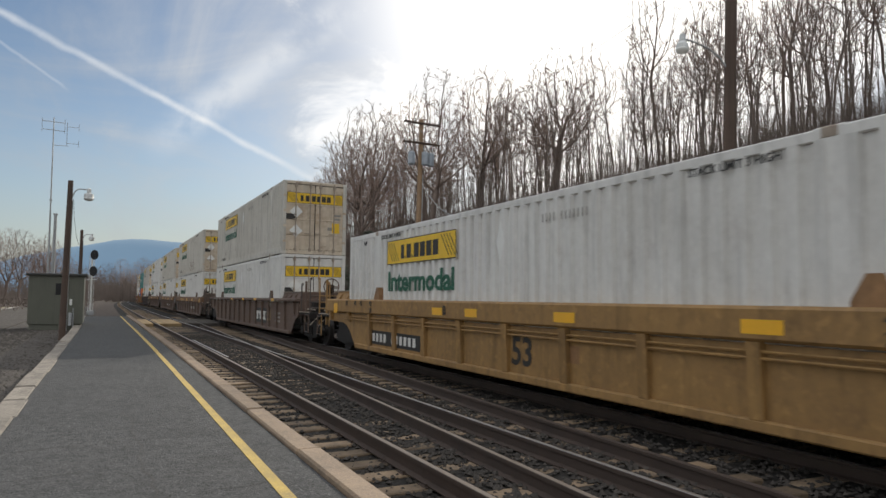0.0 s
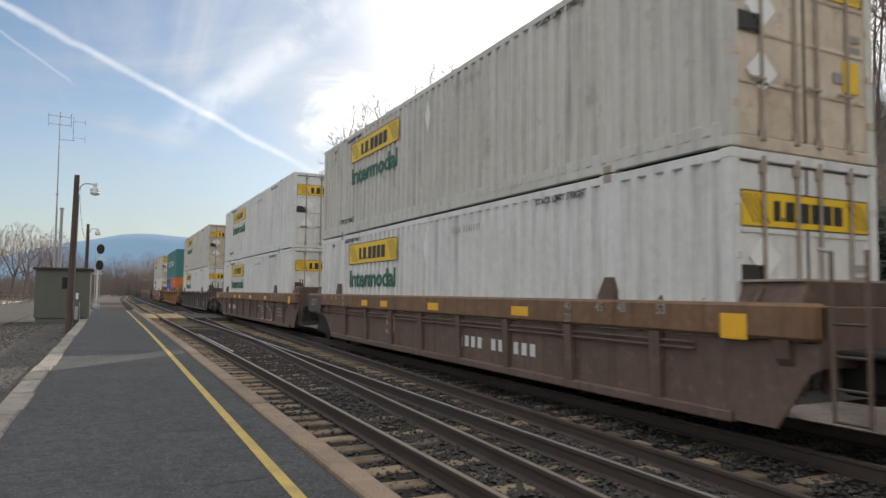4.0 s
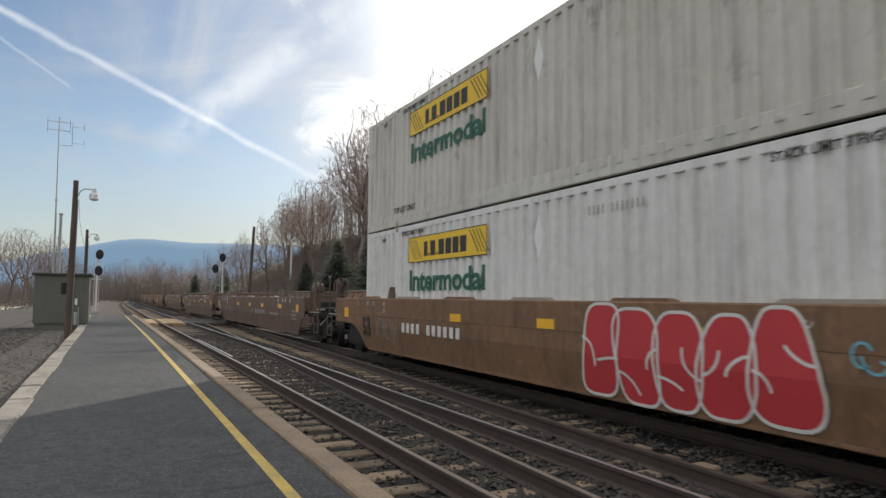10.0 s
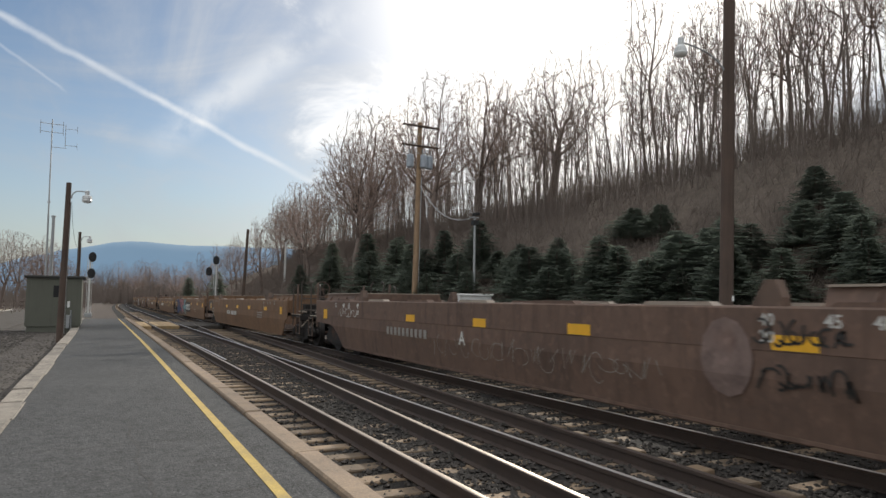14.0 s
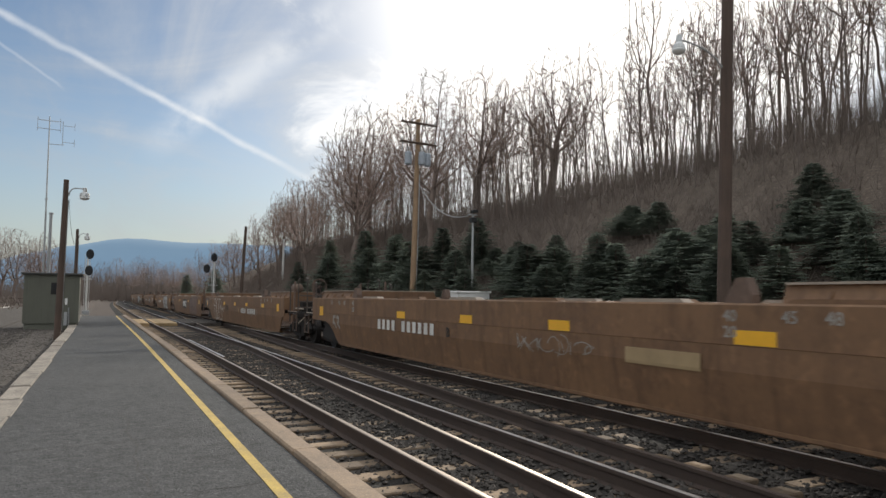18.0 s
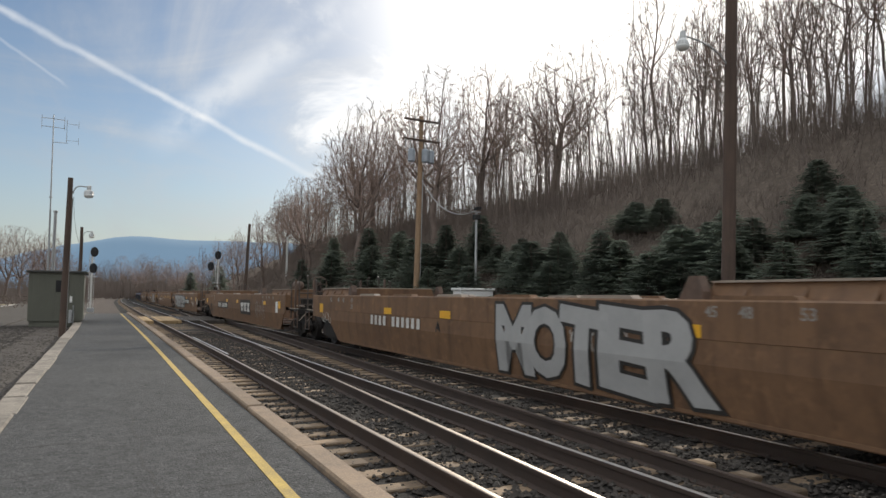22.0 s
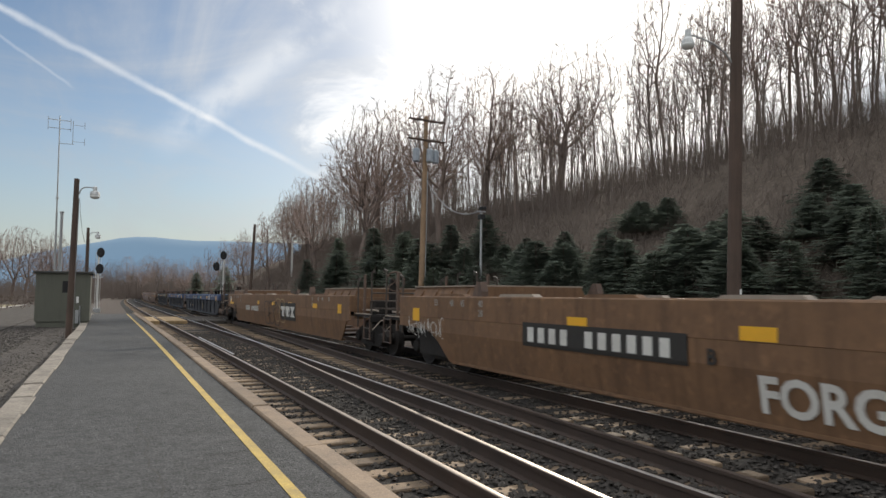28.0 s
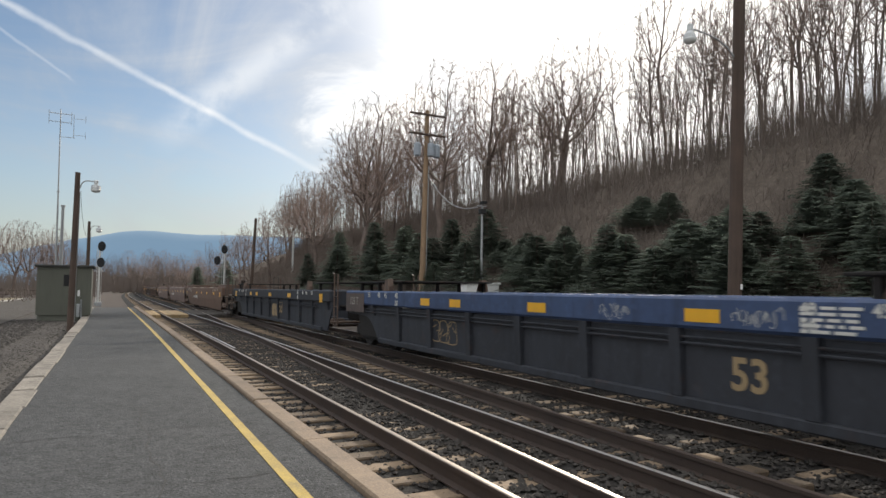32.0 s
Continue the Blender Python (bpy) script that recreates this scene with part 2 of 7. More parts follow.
surface("wheel_tread", (0.5, 0.48, 0.46), 0.3, 0.9, grain=16, patch=3, amount=0.3, bump=0.0)
surface("car_yellow", (0.30, 0.172, 0.058), 0.6, dark=(0.185, 0.106, 0.042), grain=10, patch=0.9, amount=0.95, bump=0.1, streak=0.8, rust=0.35, speck=(6.0, 0.22))
surface("car_orange", (0.27, 0.145, 0.062), 0.65, dark=(0.165, 0.09, 0.044), grain=10, patch=0.9, amount=0.95, bump=0.1, streak=0.8, rust=0.4, speck=(6.0, 0.22))
surface("car_brown", (0.186, 0.101, 0.050), 0.65, dark=(0.108, 0.060, 0.034), grain=9, patch=0.8, amount=0.95, bump=0.1, streak=0.8, rust=0.3, speck=(6.0, 0.22))
surface("car_oxide", (0.145, 0.088, 0.062), 0.7, dark=(0.088, 0.057, 0.043), grain=9, patch=0.8, amount=0.95, bump=0.1, streak=0.8, rust=0.25, speck=(6.0, 0.22))
surface("car_umber", (0.130, 0.085, 0.062), 0.7, dark=(0.078, 0.052, 0.040), grain=9, patch=0.9, amount=0.95, bump=0.1, streak=0.8, rust=0.4, speck=(6.0, 0.22))
surface("car_coal", (0.095, 0.072, 0.064), 0.7, dark=(0.056, 0.044, 0.040), grain=9, patch=0.9, amount=0.95, bump=0.1, streak=0.8, rust=0.4, speck=(6.0, 0.22))
surface("car_blue", (0.045, 0.075, 0.16), 0.6, dark=(0.028, 0.045, 0.095), grain=9, patch=0.9, amount=0.95, bump=0.1, streak=0.8, rust=0.2, speck=(6.0, 0.22))
surface("car_slate", (0.032, 0.035, 0.044), 0.7, dark=(0.019, 0.020, 0.024), grain=9, patch=0.9, amount=0.95, bump=0.1, streak=0.8, rust=0.3, speck=(6.0, 0.22))
surface("car_mauve", (0.20, 0.14, 0.12), 0.7, dark=(0.13, 0.09, 0.075), grain=9, patch=0.9, amount=0.95, bump=0.1, streak=0.8, rust=0.3, speck=(6.0, 0.22))
surface("box_white", (0.66, 0.65, 0.62), 0.5, dark=(0.48, 0.46, 0.42), grain=7, patch=0.5, amount=0.6, bump=0.05, streak=0.50, rust=0.18, speck=(9.0, 0.06))
surface("box_aged", (0.58, 0.50, 0.39), 0.6, dark=(0.33, 0.22, 0.13), grain=7, patch=0.8, amount=0.9, bump=0.05, streak=0.5, rust=0.75)
surface("box_cream", (0.55, 0.525, 0.47), 0.55, dark=(0.40, 0.37, 0.31), grain=7, patch=0.5, amount=0.7, bump=0.05, streak=0.6, rust=0.45)
surface("box_teal", (0.055, 0.20, 0.19), 0.55, dark=(0.04, 0.14, 0.135), grain=7, patch=0.5, amount=0.6, bump=0.05, streak=0.3, rust=0.1)
surface("box_blue", (0.018, 0.085, 0.34), 0.45, dark=(0.014, 0.06, 0.24), grain=7, patch=0.5, amount=0.5, bump=0.05, streak=0.2)
surface("box_orange", (0.62, 0.17, 0.035), 0.5, dark=(0.45, 0.12, 0.03), grain=7, patch=0.5, amount=0.5, bump=0.05, streak=0.3, rust=0.1)
surface("box_gasket", (0.05, 0.045, 0.04), 0.7, grain=7, patch=1, amount=0.4, bump=0.05)
surface("rail_dark", (0.085, 0.068, 0.056), 0.5, 0.3, grain=7, patch=3, amount=0.6, bump=0.05, rust=0.5)
surface("rod_steel", (0.36, 0.30, 0.24), 0.55, 0.2, grain=7, patch=3, amount=0.6, bump=0.05, rust=0.4)
surface("sign_yellow", (0.78, 0.50, 0.02), 0.5, dark=(0.64, 0.40, 0.03), grain=9, patch=1, amount=0.5, bump=0.02, streak=0.15)
surface("reflector_yellow", (0.80, 0.42, 0.02), 0.35, dark=(0.62, 0.33, 0.03), grain=9, patch=2, amount=0.5, bump=0.02)
surface("ink_black", (0.028, 0.025, 0.022), 0.6, grain=9, patch=2, amount=0.4, bump=0.0)
surface("ink_green", (0.012, 0.10, 0.055), 0.55, grain=9, patch=2, amount=0.3, bump=0.0)
surface("ink_white", (0.62, 0.61, 0.57), 0.6, dark=(0.42, 0.40, 0.36), grain=9, patch=2, amount=0.6, bump=0.0)
surface("ink_grey", (0.30, 0.28, 0.25), 0.7, grain=9, patch=2, amount=0.5, bump=0.0)
surface("ink_tan", (0.36, 0.26, 0.14), 0.7, grain=9, patch=2, amount=0.5, bump=0.0)
surface("ink_blue", (0.02, 0.05, 0.26), 0.6, grain=9, patch=2, amount=0.3, bump=0.0)
surface("rust_stain", (0.175, 0.095, 0.055), 0.8, dark=(0.10, 0.052, 0.032), grain=9, patch=6, amount=0.8, bump=0.0)
surface("paint_red", (0.46, 0.035, 0.04), 0.6, dark=(0.34, 0.03, 0.035), grain=9, patch=2, amount=0.5, bump=0.0)
surface("paint_pink", (0.60, 0.28, 0.28), 0.6, grain=9, patch=2, amount=0.4, bump=0.0)
surface("paint_cyan", (0.16, 0.42, 0.50), 0.6, grain=9, patch=2, amount=0.4, bump=0.0)
surface("paint_teal", (0.20, 0.36, 0.38), 0.6, grain=9, patch=2, amount=0.4, bump=0.0)
surface("paint_navy", (0.035, 0.06, 0.15), 0.6, grain=9, patch=2, amount=0.4, bump=0.0)
surface("paint_silver", (0.40, 0.40, 0.39), 0.5, grain=9, patch=2, amount=0.4, bump=0.0)


def let_through(name, share):
    """Thin needles pass some light on: a translucent share of the same colour."""
    nt = MATS[name].node_tree
    b, out = nt.nodes["Principled BSDF"], nt.nodes["Material Output"]
    t, mx = nt.nodes.new("ShaderNodeBsdfTranslucent"), nt.nodes.new("ShaderNodeMixShader")
    nt.links.new(b.inputs["Base Color"].links[0].from_socket, t.inputs["Color"])
    mx.inputs[0].default_value = share
    nt.links.new(b.outputs[0], mx.inputs[1])
    nt.links.new(t.outputs[0], mx.inputs[2])
    nt.links.new(mx.outputs[0], out.inputs["Surface"])


let_through("needles", 0.6)
MAT = MATS

# ---- building blocks ----
class Geo:
    """Gathers vertices and faces of one mesh."""

    def __init__(self):
        self.v, self.f = [], []

    def add(self, vs, fs):
        n = len(self.v)
        self.v += [tuple(p) for p in vs]
        self.f += [tuple(i + n for i in f) for f in fs]
        return self

    def box(self, x0, y0, z0, x1, y1, z1):
        vs = [(x, y, z) for z in (z0, z1) for y in (y0, y1) for x in (x0, x1)]
        return self.add(vs, [(0, 2, 3, 1), (4, 5, 7, 6), (0, 1, 5, 4), (2, 6, 7, 3), (0, 4, 6, 2), (1, 3, 7, 5)])

    def cbox(self, x0, y0, z0, x1, y1, z1, b=0.02):
        """A box with its edges cut at 45 degrees."""
        c = [(x0 + x1) / 2, (y0 + y1) / 2, (z0 + z1) / 2]
        h = [abs(x1 - x0) / 2, abs(y1 - y0) / 2, abs(z1 - z0) / 2]
        b = min(b, min(h) * 0.8)
        key, vs = {}, []
        for sx in (-1, 1):
            for sy in (-1, 1):
                for sz in (-1, 1):
                    s = (sx, sy, sz)
                    for a in range(3):
                        key[s, a] = len(vs)
                        vs.append([c[i] + s[i] * (h[i] - (0 if i == a else b)) for i in range(3)])
        fs = []
        for a in range(3):
            p, q = [i for i in range(3) if i != a]
            for sa in (-1, 1):
                loop = []
                for sp, sq in ((-1, -1), (1, -1), (1, 1), (-1, 1)):
                    s = [0, 0, 0]
                    s[a], s[p], s[q] = sa, sp, sq
                    loop.append(key[tuple(s), a])
                fs.append(tuple(loop))
            for sp in (-1, 1):
                for sq in (-1, 1):
                    s0, s1 = [0, 0, 0], [0, 0, 0]
                    s0[a], s0[p], s0[q] = -1, sp, sq
                    s1[a], s1[p], s1[q] = 1, sp, sq
                    s0, s1 = tuple(s0), tuple(s1)
                    fs.append((key[s0, p], key[s1, p], key[s1, q], key[s0, q]))
        for sx in (-1, 1):
            for sy in (-1, 1):
                for sz in (-1, 1):
                    s = (sx, sy, sz)
                    fs.append((key[s, 0], key[s, 1], key[s, 2]))
        return self.add(vs, fs)

    def tube(self, p, q, r0, r1=None, n=8, caps=True):
        r1 = r0 if r1 is None else r1
        p, q = Vector(p), Vector(q)
        d = (q - p).normalized()
        a = d.orthogonal().normalized()
        b = d.cross(a)
        vs = []
        for c, r in ((p, r0), (q, r1)):
            vs += [c + (a * math.cos(2 * math.pi * i / n) + b * math.sin(2 * math.pi * i / n)) * r for i in range(n)]
        fs = [(i, (i + 1) % n, n + (i + 1) % n, n + i) for i in range(n)]
        if caps:
            fs += [tuple(range(n - 1, -1, -1)), tuple(range(n, 2 * n))]
        return self.add(vs, fs)

    def pipe(self, pts, r, n=6):
        """One bent tube through a chain of points."""
        pts = [Vector(p) for p in pts]
        vs, prev = [], None
        for k, p in enumerate(pts):
            d = (pts[min(k + 1, len(pts) - 1)] - pts[max(k - 1, 0)]).normalized()
            a = d.orthogonal() if prev is None else prev - d * prev.dot(d)
            a = a.normalized() if a.length > 1e-6 else d.orthogonal().normalized()
            prev, b = a, d.cross(a)
            vs += [p + (a * math.cos(2 * math.pi * i / n) + b * math.sin(2 * math.pi * i / n)) * r for i in range(n)]
        fs = [(k * n + i, k * n + (i + 1) % n, (k + 1) * n + (i + 1) % n, (k + 1) * n + i) for k in range(len(pts) - 1) for i in range(n)]
        return self.add(vs, fs + [tuple(range(n - 1, -1, -1)), tuple(range(len(vs) - n, len(vs)))])

    def lathe(self, prof, n=16, at=(0, 0, 0), axis="z"):
        """prof: (radius, height) pairs turned about an axis through 'at'."""
        vs = []
        for r, h in prof:
            for i in range(n):
                a = 2 * math.pi * i / n
                x, y = r * math.cos(a), r * math.sin(a)
                p = (x, y, h) if axis == "z" else ((h, x, y) if axis == "x" else (x, h, y))
                vs.append((p[0] + at[0], p[1] + at[1], p[2] + at[2]))
        fs = []
        for k in range(len(prof) - 1):
            fs += [(k * n + i, k * n + (i + 1) % n, (k + 1) * n + (i + 1) % n, (k + 1) * n + i) for i in range(n)]
        fs += [tuple(range(n - 1, -1, -1)), tuple(range((len(prof) - 1) * n, len(prof) * n))]
        return self.add(vs, fs)

    def slab(self, poly, x0, x1, axis="x"):
        """A flat polygon of (y, z) pairs given thickness along x (or of (x, z) pairs along y)."""
        n = len(poly)
        put = (lambda a, b, t: (t, a, b)) if axis == "x" else (lambda a, b, t: (a, t, b))
        vs = [put(a, b, x0) for a, b in poly] + [put(a, b, x1) for a, b in poly]
        fs = [tuple(range(n)), tuple(range(2 * n - 1, n - 1, -1))] + [(i, n + i, n + (i + 1) % n, (i + 1) % n) for i in range(n)]
        return self.add(vs, fs)

    def mesh(self, name, smooth=False):
        me = bpy.data.meshes.new(name)
        me.from_pydata(self.v, [], self.f)
        if smooth:
            me.polygons.foreach_set("use_smooth", [True] * len(me.polygons))
        me.update()
        return me


CACHE = {}


def shared(key, make):
    if key not in CACHE:
        CACHE[key] = make()
    return CACHE[key]


def part(name, geo, material, parent, label="", m=None, smooth=False):
    """One mesh object under a thing or a part."""
    me = geo.mesh(name, smooth) if isinstance(geo, Geo) else geo
    if not me.materials:
        me.materials.append(MAT[material])
    ob = new(name, me)
    ob.parent = parent
    if m is not None:
        ob.matrix_basis = m
    if label:
        tagged(ob, label)
    return ob


def thing(name, label, category, group="", kind="", m=None, geo=None, material=None, smooth=False):
    """A top-level thing: an Empty at its base, or one mesh."""
    me = None
    if geo is not None:
        me = geo.mesh(name, smooth) if isinstance(geo, Geo) else geo
        if not me.materials:
            me.materials.append(MAT[material])
    ob = new(name, me)
    if me is None:
        ob.empty_display_size = 0.2
    if m is not None:
        ob.matrix_basis = m
    return tagged(ob, label, category, group, kind)


def piece(name, key, make, material, parent, m=None, label="", smooth=False):
    """A part whose mesh is shared with all others of the same key and material."""
    me = shared((key, material), lambda: make().mesh(name, smooth))
    return part(name, me, material, parent, label, m)


def words(text, height, bold=0.0):
    """A mesh of lettering in the built-in font, in its own x-y plane, centred, with capital height 'height'."""
    def make():
        cu = bpy.data.curves.new("lettering", "FONT")
        cu.body, cu.align_x, cu.size, cu.offset, cu.resolution_u = text, "CENTER", height / 0.69, bold * height, 3
        cu.fill_mode = "BOTH"
        cu.extrude = 0.002
        ob = new("lettering", cu)
        dg = bpy.context.evaluated_depsgraph_get()
        me = bpy.data.meshes.new_from_object(ob.evaluated_get(dg))
        bpy.data.objects.remove(ob)
        bpy.data.curves.remove(cu)
        return me
    return shared(("words", text, height, bold), make)


def lettering(text, height, material, parent, m, bold=0.0, name="lettering", label=""):
    me = shared(("worded", text, height, bold, material), lambda: words(text, height, bold).copy())
    return part(name, me, material, parent, label, m)


def bars(pattern, height, width=0.44, gap=0.32):
    """A row of plain bars in place of writing; a space in the pattern leaves a gap. In the x-y plane, centred."""
    g = Geo()
    step = height * (width + gap)
    x = -len(pattern) * step / 2
    for ch in pattern:
        if ch != " ":
            h = height * (0.28 if ch == "." else 1.0)
            w = height * (0.2 if ch in ".i" else width)
            g.box(x, 0, -0.001, x + w, h, 0.002)
        x += step
    return g


# local frames for writing on a car's or container's side that faces the platform (-x), and on the end that faces -y
def on_side(x, y, z):
    return Matrix.Translation((x, y, z)) @ Matrix(((0, 0, -1, 0), (-1, 0, 0, 0), (0, 1, 0, 0), (0, 0, 0, 1)))


def on_end(x, y, z):
    return Matrix.Translation((x, y, z)) @ Matrix(((1, 0, 0, 0), (0, 0, -1, 0), (0, 1, 0, 0), (0, 0, 0, 1)))

# ---- the line of the tracks ----
TRACK_1, TRACK_2, DROP_2 = 3.507, 7.395, -0.042   # centre lines, and how much lower the second track lies
GAUGE = 1.505                                     # between rail heads' centres


def drift(y):
    """Sideways shift of both tracks along their way: a slight lean to the left, then a long curve to the right."""
    s = min(1.0, max(0.0, (y - 15.0) / 50.0))
    e = max(0.0, y - 110.0)
    return -0.3 * s * s * (3 - 2 * s) + e * e / 5260.0


def heading(y):
    return math.degrees(math.atan2(drift(y + 1) - drift(y - 1), 2.0))


def ramp01(v, a, b):
    s = min(1.0, max(0.0, (v - a) / (b - a)))
    return s * s * (3 - 2 * s)


def ground_z(x, y):
    """Height of the ground: a shallow bed under the tracks, the lot beside the platform, the wooded bank."""
    x0 = x - (drift(y) if 0 < y < 330 else 0)
    z = -0.30 + 0.28 * ramp01(x0, -0.9, -1.3)
    fade = 1 - ramp01(y, 120, 230)
    bank = 8.6 * ramp01(x0, 13.5, 31.0) ** 0.85 + 1.6 * ramp01(x0, 31, 120)
    bank *= 1 + 0.15 * (1 - ramp01(y, 12, 42))
    z += bank * fade
    if x0 > 13:
        z += 0.35 * noise.noise((x * 0.16, y * 0.16, 3.0)) * min(1, (x0 - 13) / 4) * fade
    elif x0 < -3:
        z += 0.10 * noise.noise((x * 0.1, y * 0.1, 5.0)) * min(1, (-3 - x0) / 6)
    return z


def grid_sheet(name, xs, ys, material, label, category, zf):
    vs = [(x, y, zf(x, y)) for y in ys for x in xs]
    n = len(xs)
    fs = [(j * n + i, j * n + i + 1, (j + 1) * n + i + 1, (j + 1) * n + i) for j in range(len(ys) - 1) for i in range(n - 1)]
    g = Geo().add(vs, fs)
    return thing(name, label, category, kind="structure", geo=g, material=material, smooth=True)


XS = [-4500, -2500, -1200, -600, -300, -150, -80, -50, -35, -25, -18, -14, -11, -9, -7, -5.5, -4.2, -3.2, -2.4, -1.8, -1.3, -0.9, 0.5, 2, 4, 6, 8, 10, 12, 13, 14, 15, 16, 17, 18, 19, 20,
      21.5, 23, 24.5, 26, 27.5, 29, 30.5, 32, 34, 37, 41, 46, 52, 60, 75, 95, 130, 200, 320, 600, 1200, 2500, 4500]
YS = [-4500, -2000, -800, -300, -120, -60, -40, -30, -24, -18, -14, -10, -7, -4, -1, 2, 5, 8, 11, 14, 17, 20, 23, 26, 29, 32, 36, 40, 45, 50, 56, 62, 70, 78, 88, 98, 110, 124, 140, 160, 180, 205, 235, 270, 320, 400, 520, 700, 1000, 1600, 2600, 4500]
ground = grid_sheet("ground", XS, YS, "earth", "bare brown earth with leaf litter, rising to a wooded bank", "ground", ground_z)
ground.data.materials.append(MAT["gravel_lot"])
ground.data.materials.append(MAT["leaf_litter"])
for f in ground.data.polygons:
    if -60 < f.center.x < -0.9 and -40 < f.center.y < 98:
        f.material_index = 1
    elif f.center.x > 13 and -60 < f.center.y < 320:
        f.material_index = 2


def strip(x0, x1, y0, y1, z0, z1, step=5.0, follow=True):
    """A long slab along the track's line."""
    g, n = Geo(), max(1, int(math.ceil((y1 - y0) / step)))
    ys = [y0 + (y1 - y0) * i / n for i in range(n + 1)]
    vs = []
    for y in ys:
        d = drift(y) if follow else 0
        vs += [(x0 + d, y, z0), (x1 + d, y, z0), (x1 + d, y, z1), (x0 + d, y, z1)]
    fs = [(0, 1, 2, 3), (4 * n + 3, 4 * n + 2, 4 * n + 1, 4 * n)]
    for i in range(n):
        a = 4 * i
        fs += [(a + j, a + 4 + j, a + 4 + (j + 1) % 4, a + (j + 1) % 4) for j in range(4)]
    return g.add(vs, fs)


# ---- ballast bed, with loose stones where the camera stands ----
def ballast_z(x, y):
    c1, c2 = abs(x - TRACK_1), abs(x - TRACK_2)
    z = (-0.184 if x > 2.72 else -0.208) if c1 < c2 else -0.226
    z -= 0.16 * ramp01(min(c1, c2), 1.35, 2.4)
    return z + 0.018 * noise.noise((x * 3, y * 3, 0))


def build_ballast():
    xs = [1.6, 2.0, 2.4, 3.0, 3.6, 4.2, 4.8, 5.1, 5.45, 5.8, 6.2, 6.8, 7.4, 8.0, 8.6, 9.2, 9.8, 10.6, 11.6]
    ys = [-60, -30, -15, -5] + [y * 0.6 for y in range(0, 50)] + [30 + 4 * i for i in range(31)] + [160, 175, 190, 210, 230, 260, 300, 340]
    vs = [(x + drift(y), y, ballast_z(x, y) if x < 11 else -0.42) for y in ys for x in xs]
    n = len(xs)
    fs = [(j * n + i, j * n + i + 1, (j + 1) * n + i + 1, (j + 1) * n + i) for j in range(len(ys) - 1) for i in range(n - 1)]
    bed = thing("ballast_bed", "dark grey crushed stone ballast under the tracks", "ballast", kind="structure", geo=Geo().add(vs, fs), material="ballast")
    rng = random.Random(5)
    g = Geo()
    base = [(1, 0, 0), (-0.9, 0.2, 0.1), (0.1, 1, 0), (0, -1, 0.2), (0.2, 0.1, 0.8), (-0.2, 0, -0.7)]
    tri = [(0, 2, 4), (2, 1, 4), (1, 3, 4), (3, 0, 4), (2, 0, 5), (1, 2, 5), (3, 1, 5), (0, 3, 5)]
    for k in range(30000):
        y = 1.5 + 30.0 * rng.random() ** 1.7
        x = rng.uniform(1.85, 9.6) if k % 3 else rng.uniform(2.8, 6.0)
        r = rng.uniform(0.018, 0.042)
        a = rng.uniform(0, 6.28)
        ca, sa = math.cos(a) * r, math.sin(a) * r
        z = ballast_z(x, y) + r * 0.45
        g.add([(x + drift(y) + (p[0] * rng.uniform(.7, 1.3)) * ca - p[1] * sa, y + p[0] * sa + p[1] * ca, z + p[2] * r * rng.uniform(0.6, 1.1)) for p in base], tri)
    thing("ballast_stones", "loose crushed grey and brown ballast stones between the sleepers", "gravel", kind="stuff", geo=g, material="stone")


build_ballast()


# ---- rails ----
RAIL_FOOT = [(-0.07, -0.17), (0.07, -0.17), (0.07, -0.158), (0.014, -0.140), (0.010, -0.048), (0.036, -0.036), (0.036, -0.004), (-0.036, -0.004), (-0.036, -0.036), (-0.010, -0.048), (-0.014, -0.140), (-0.07, -0.158)]
RAIL_TOP = [(-0.025, -0.004), (0.025, -0.004), (0.023, -0.001), (0.014, 0.0), (-0.014, 0.0), (-0.023, -0.001)]


def sweep(profile, line, z):
    """A profile of (sideways, up) pairs carried along a list of (x, y) points."""
    g, n = Geo(), len(profile)
    vs = [(x + a, y, z + b) for x, y in line for a, b in profile]
    fs = [tuple(range(n - 1, -1, -1)), tuple(len(vs) - n + i for i in range(n))]
    for k in range(len(line) - 1):
        fs += [(k * n + i, k * n + (i + 1) % n, (k + 1) * n + (i + 1) % n, (k + 1) * n + i) for i in range(n)]
    return g.add(vs, fs)


def rail(parent, xf, y0, y1, z, shine="rail_shine", step=4.0):
    n = int((y1 - y0) / step)
    line = [(xf(y0 + (y1 - y0) * i / n), y0 + (y1 - y0) * i / n) for i in range(n + 1)]
    r = part("rail", sweep(RAIL_FOOT, line, z), "rail_rust", parent)
    part("rail_head", sweep(RAIL_TOP, line, z), shine, r, "polished bright running surface")


track_near = thing("track_1", "straight railway track of steel rails on wooden sleepers beside the platform", "track", kind="structure")
track_far = thing("track_2", "railway track under the passing train", "track", kind="structure")
crossover = thing("track_3", "crossover track running from the near track to the far one", "track", kind="structure")
for s in (-1, 1):
    rail(track_near, lambda y, s=s: TRACK_1 + s * GAUGE / 2 + drift(y), -60, 340, 0.0, "rail_worn" if s < 0 else "rail_shine")
    rail(track_far, lambda y, s=s: TRACK_2 + s * GAUGE / 2 + drift(y), -60, 340, DROP_2)
SLANT = 0.0435
rail(crossover, lambda y: 3.30 + SLANT * y + drift(y), -11.0, 74.0, -0.006, "rail_worn")
rail(crossover, lambda y: 4.805 + SLANT * y + drift(y), -11.0, 74.0, -0.010, "rail_rust")
rail(track_near, lambda y: TRACK_1 - GAUGE / 2 + 0.11 + drift(y), 18.0, 25.5, 0.0)
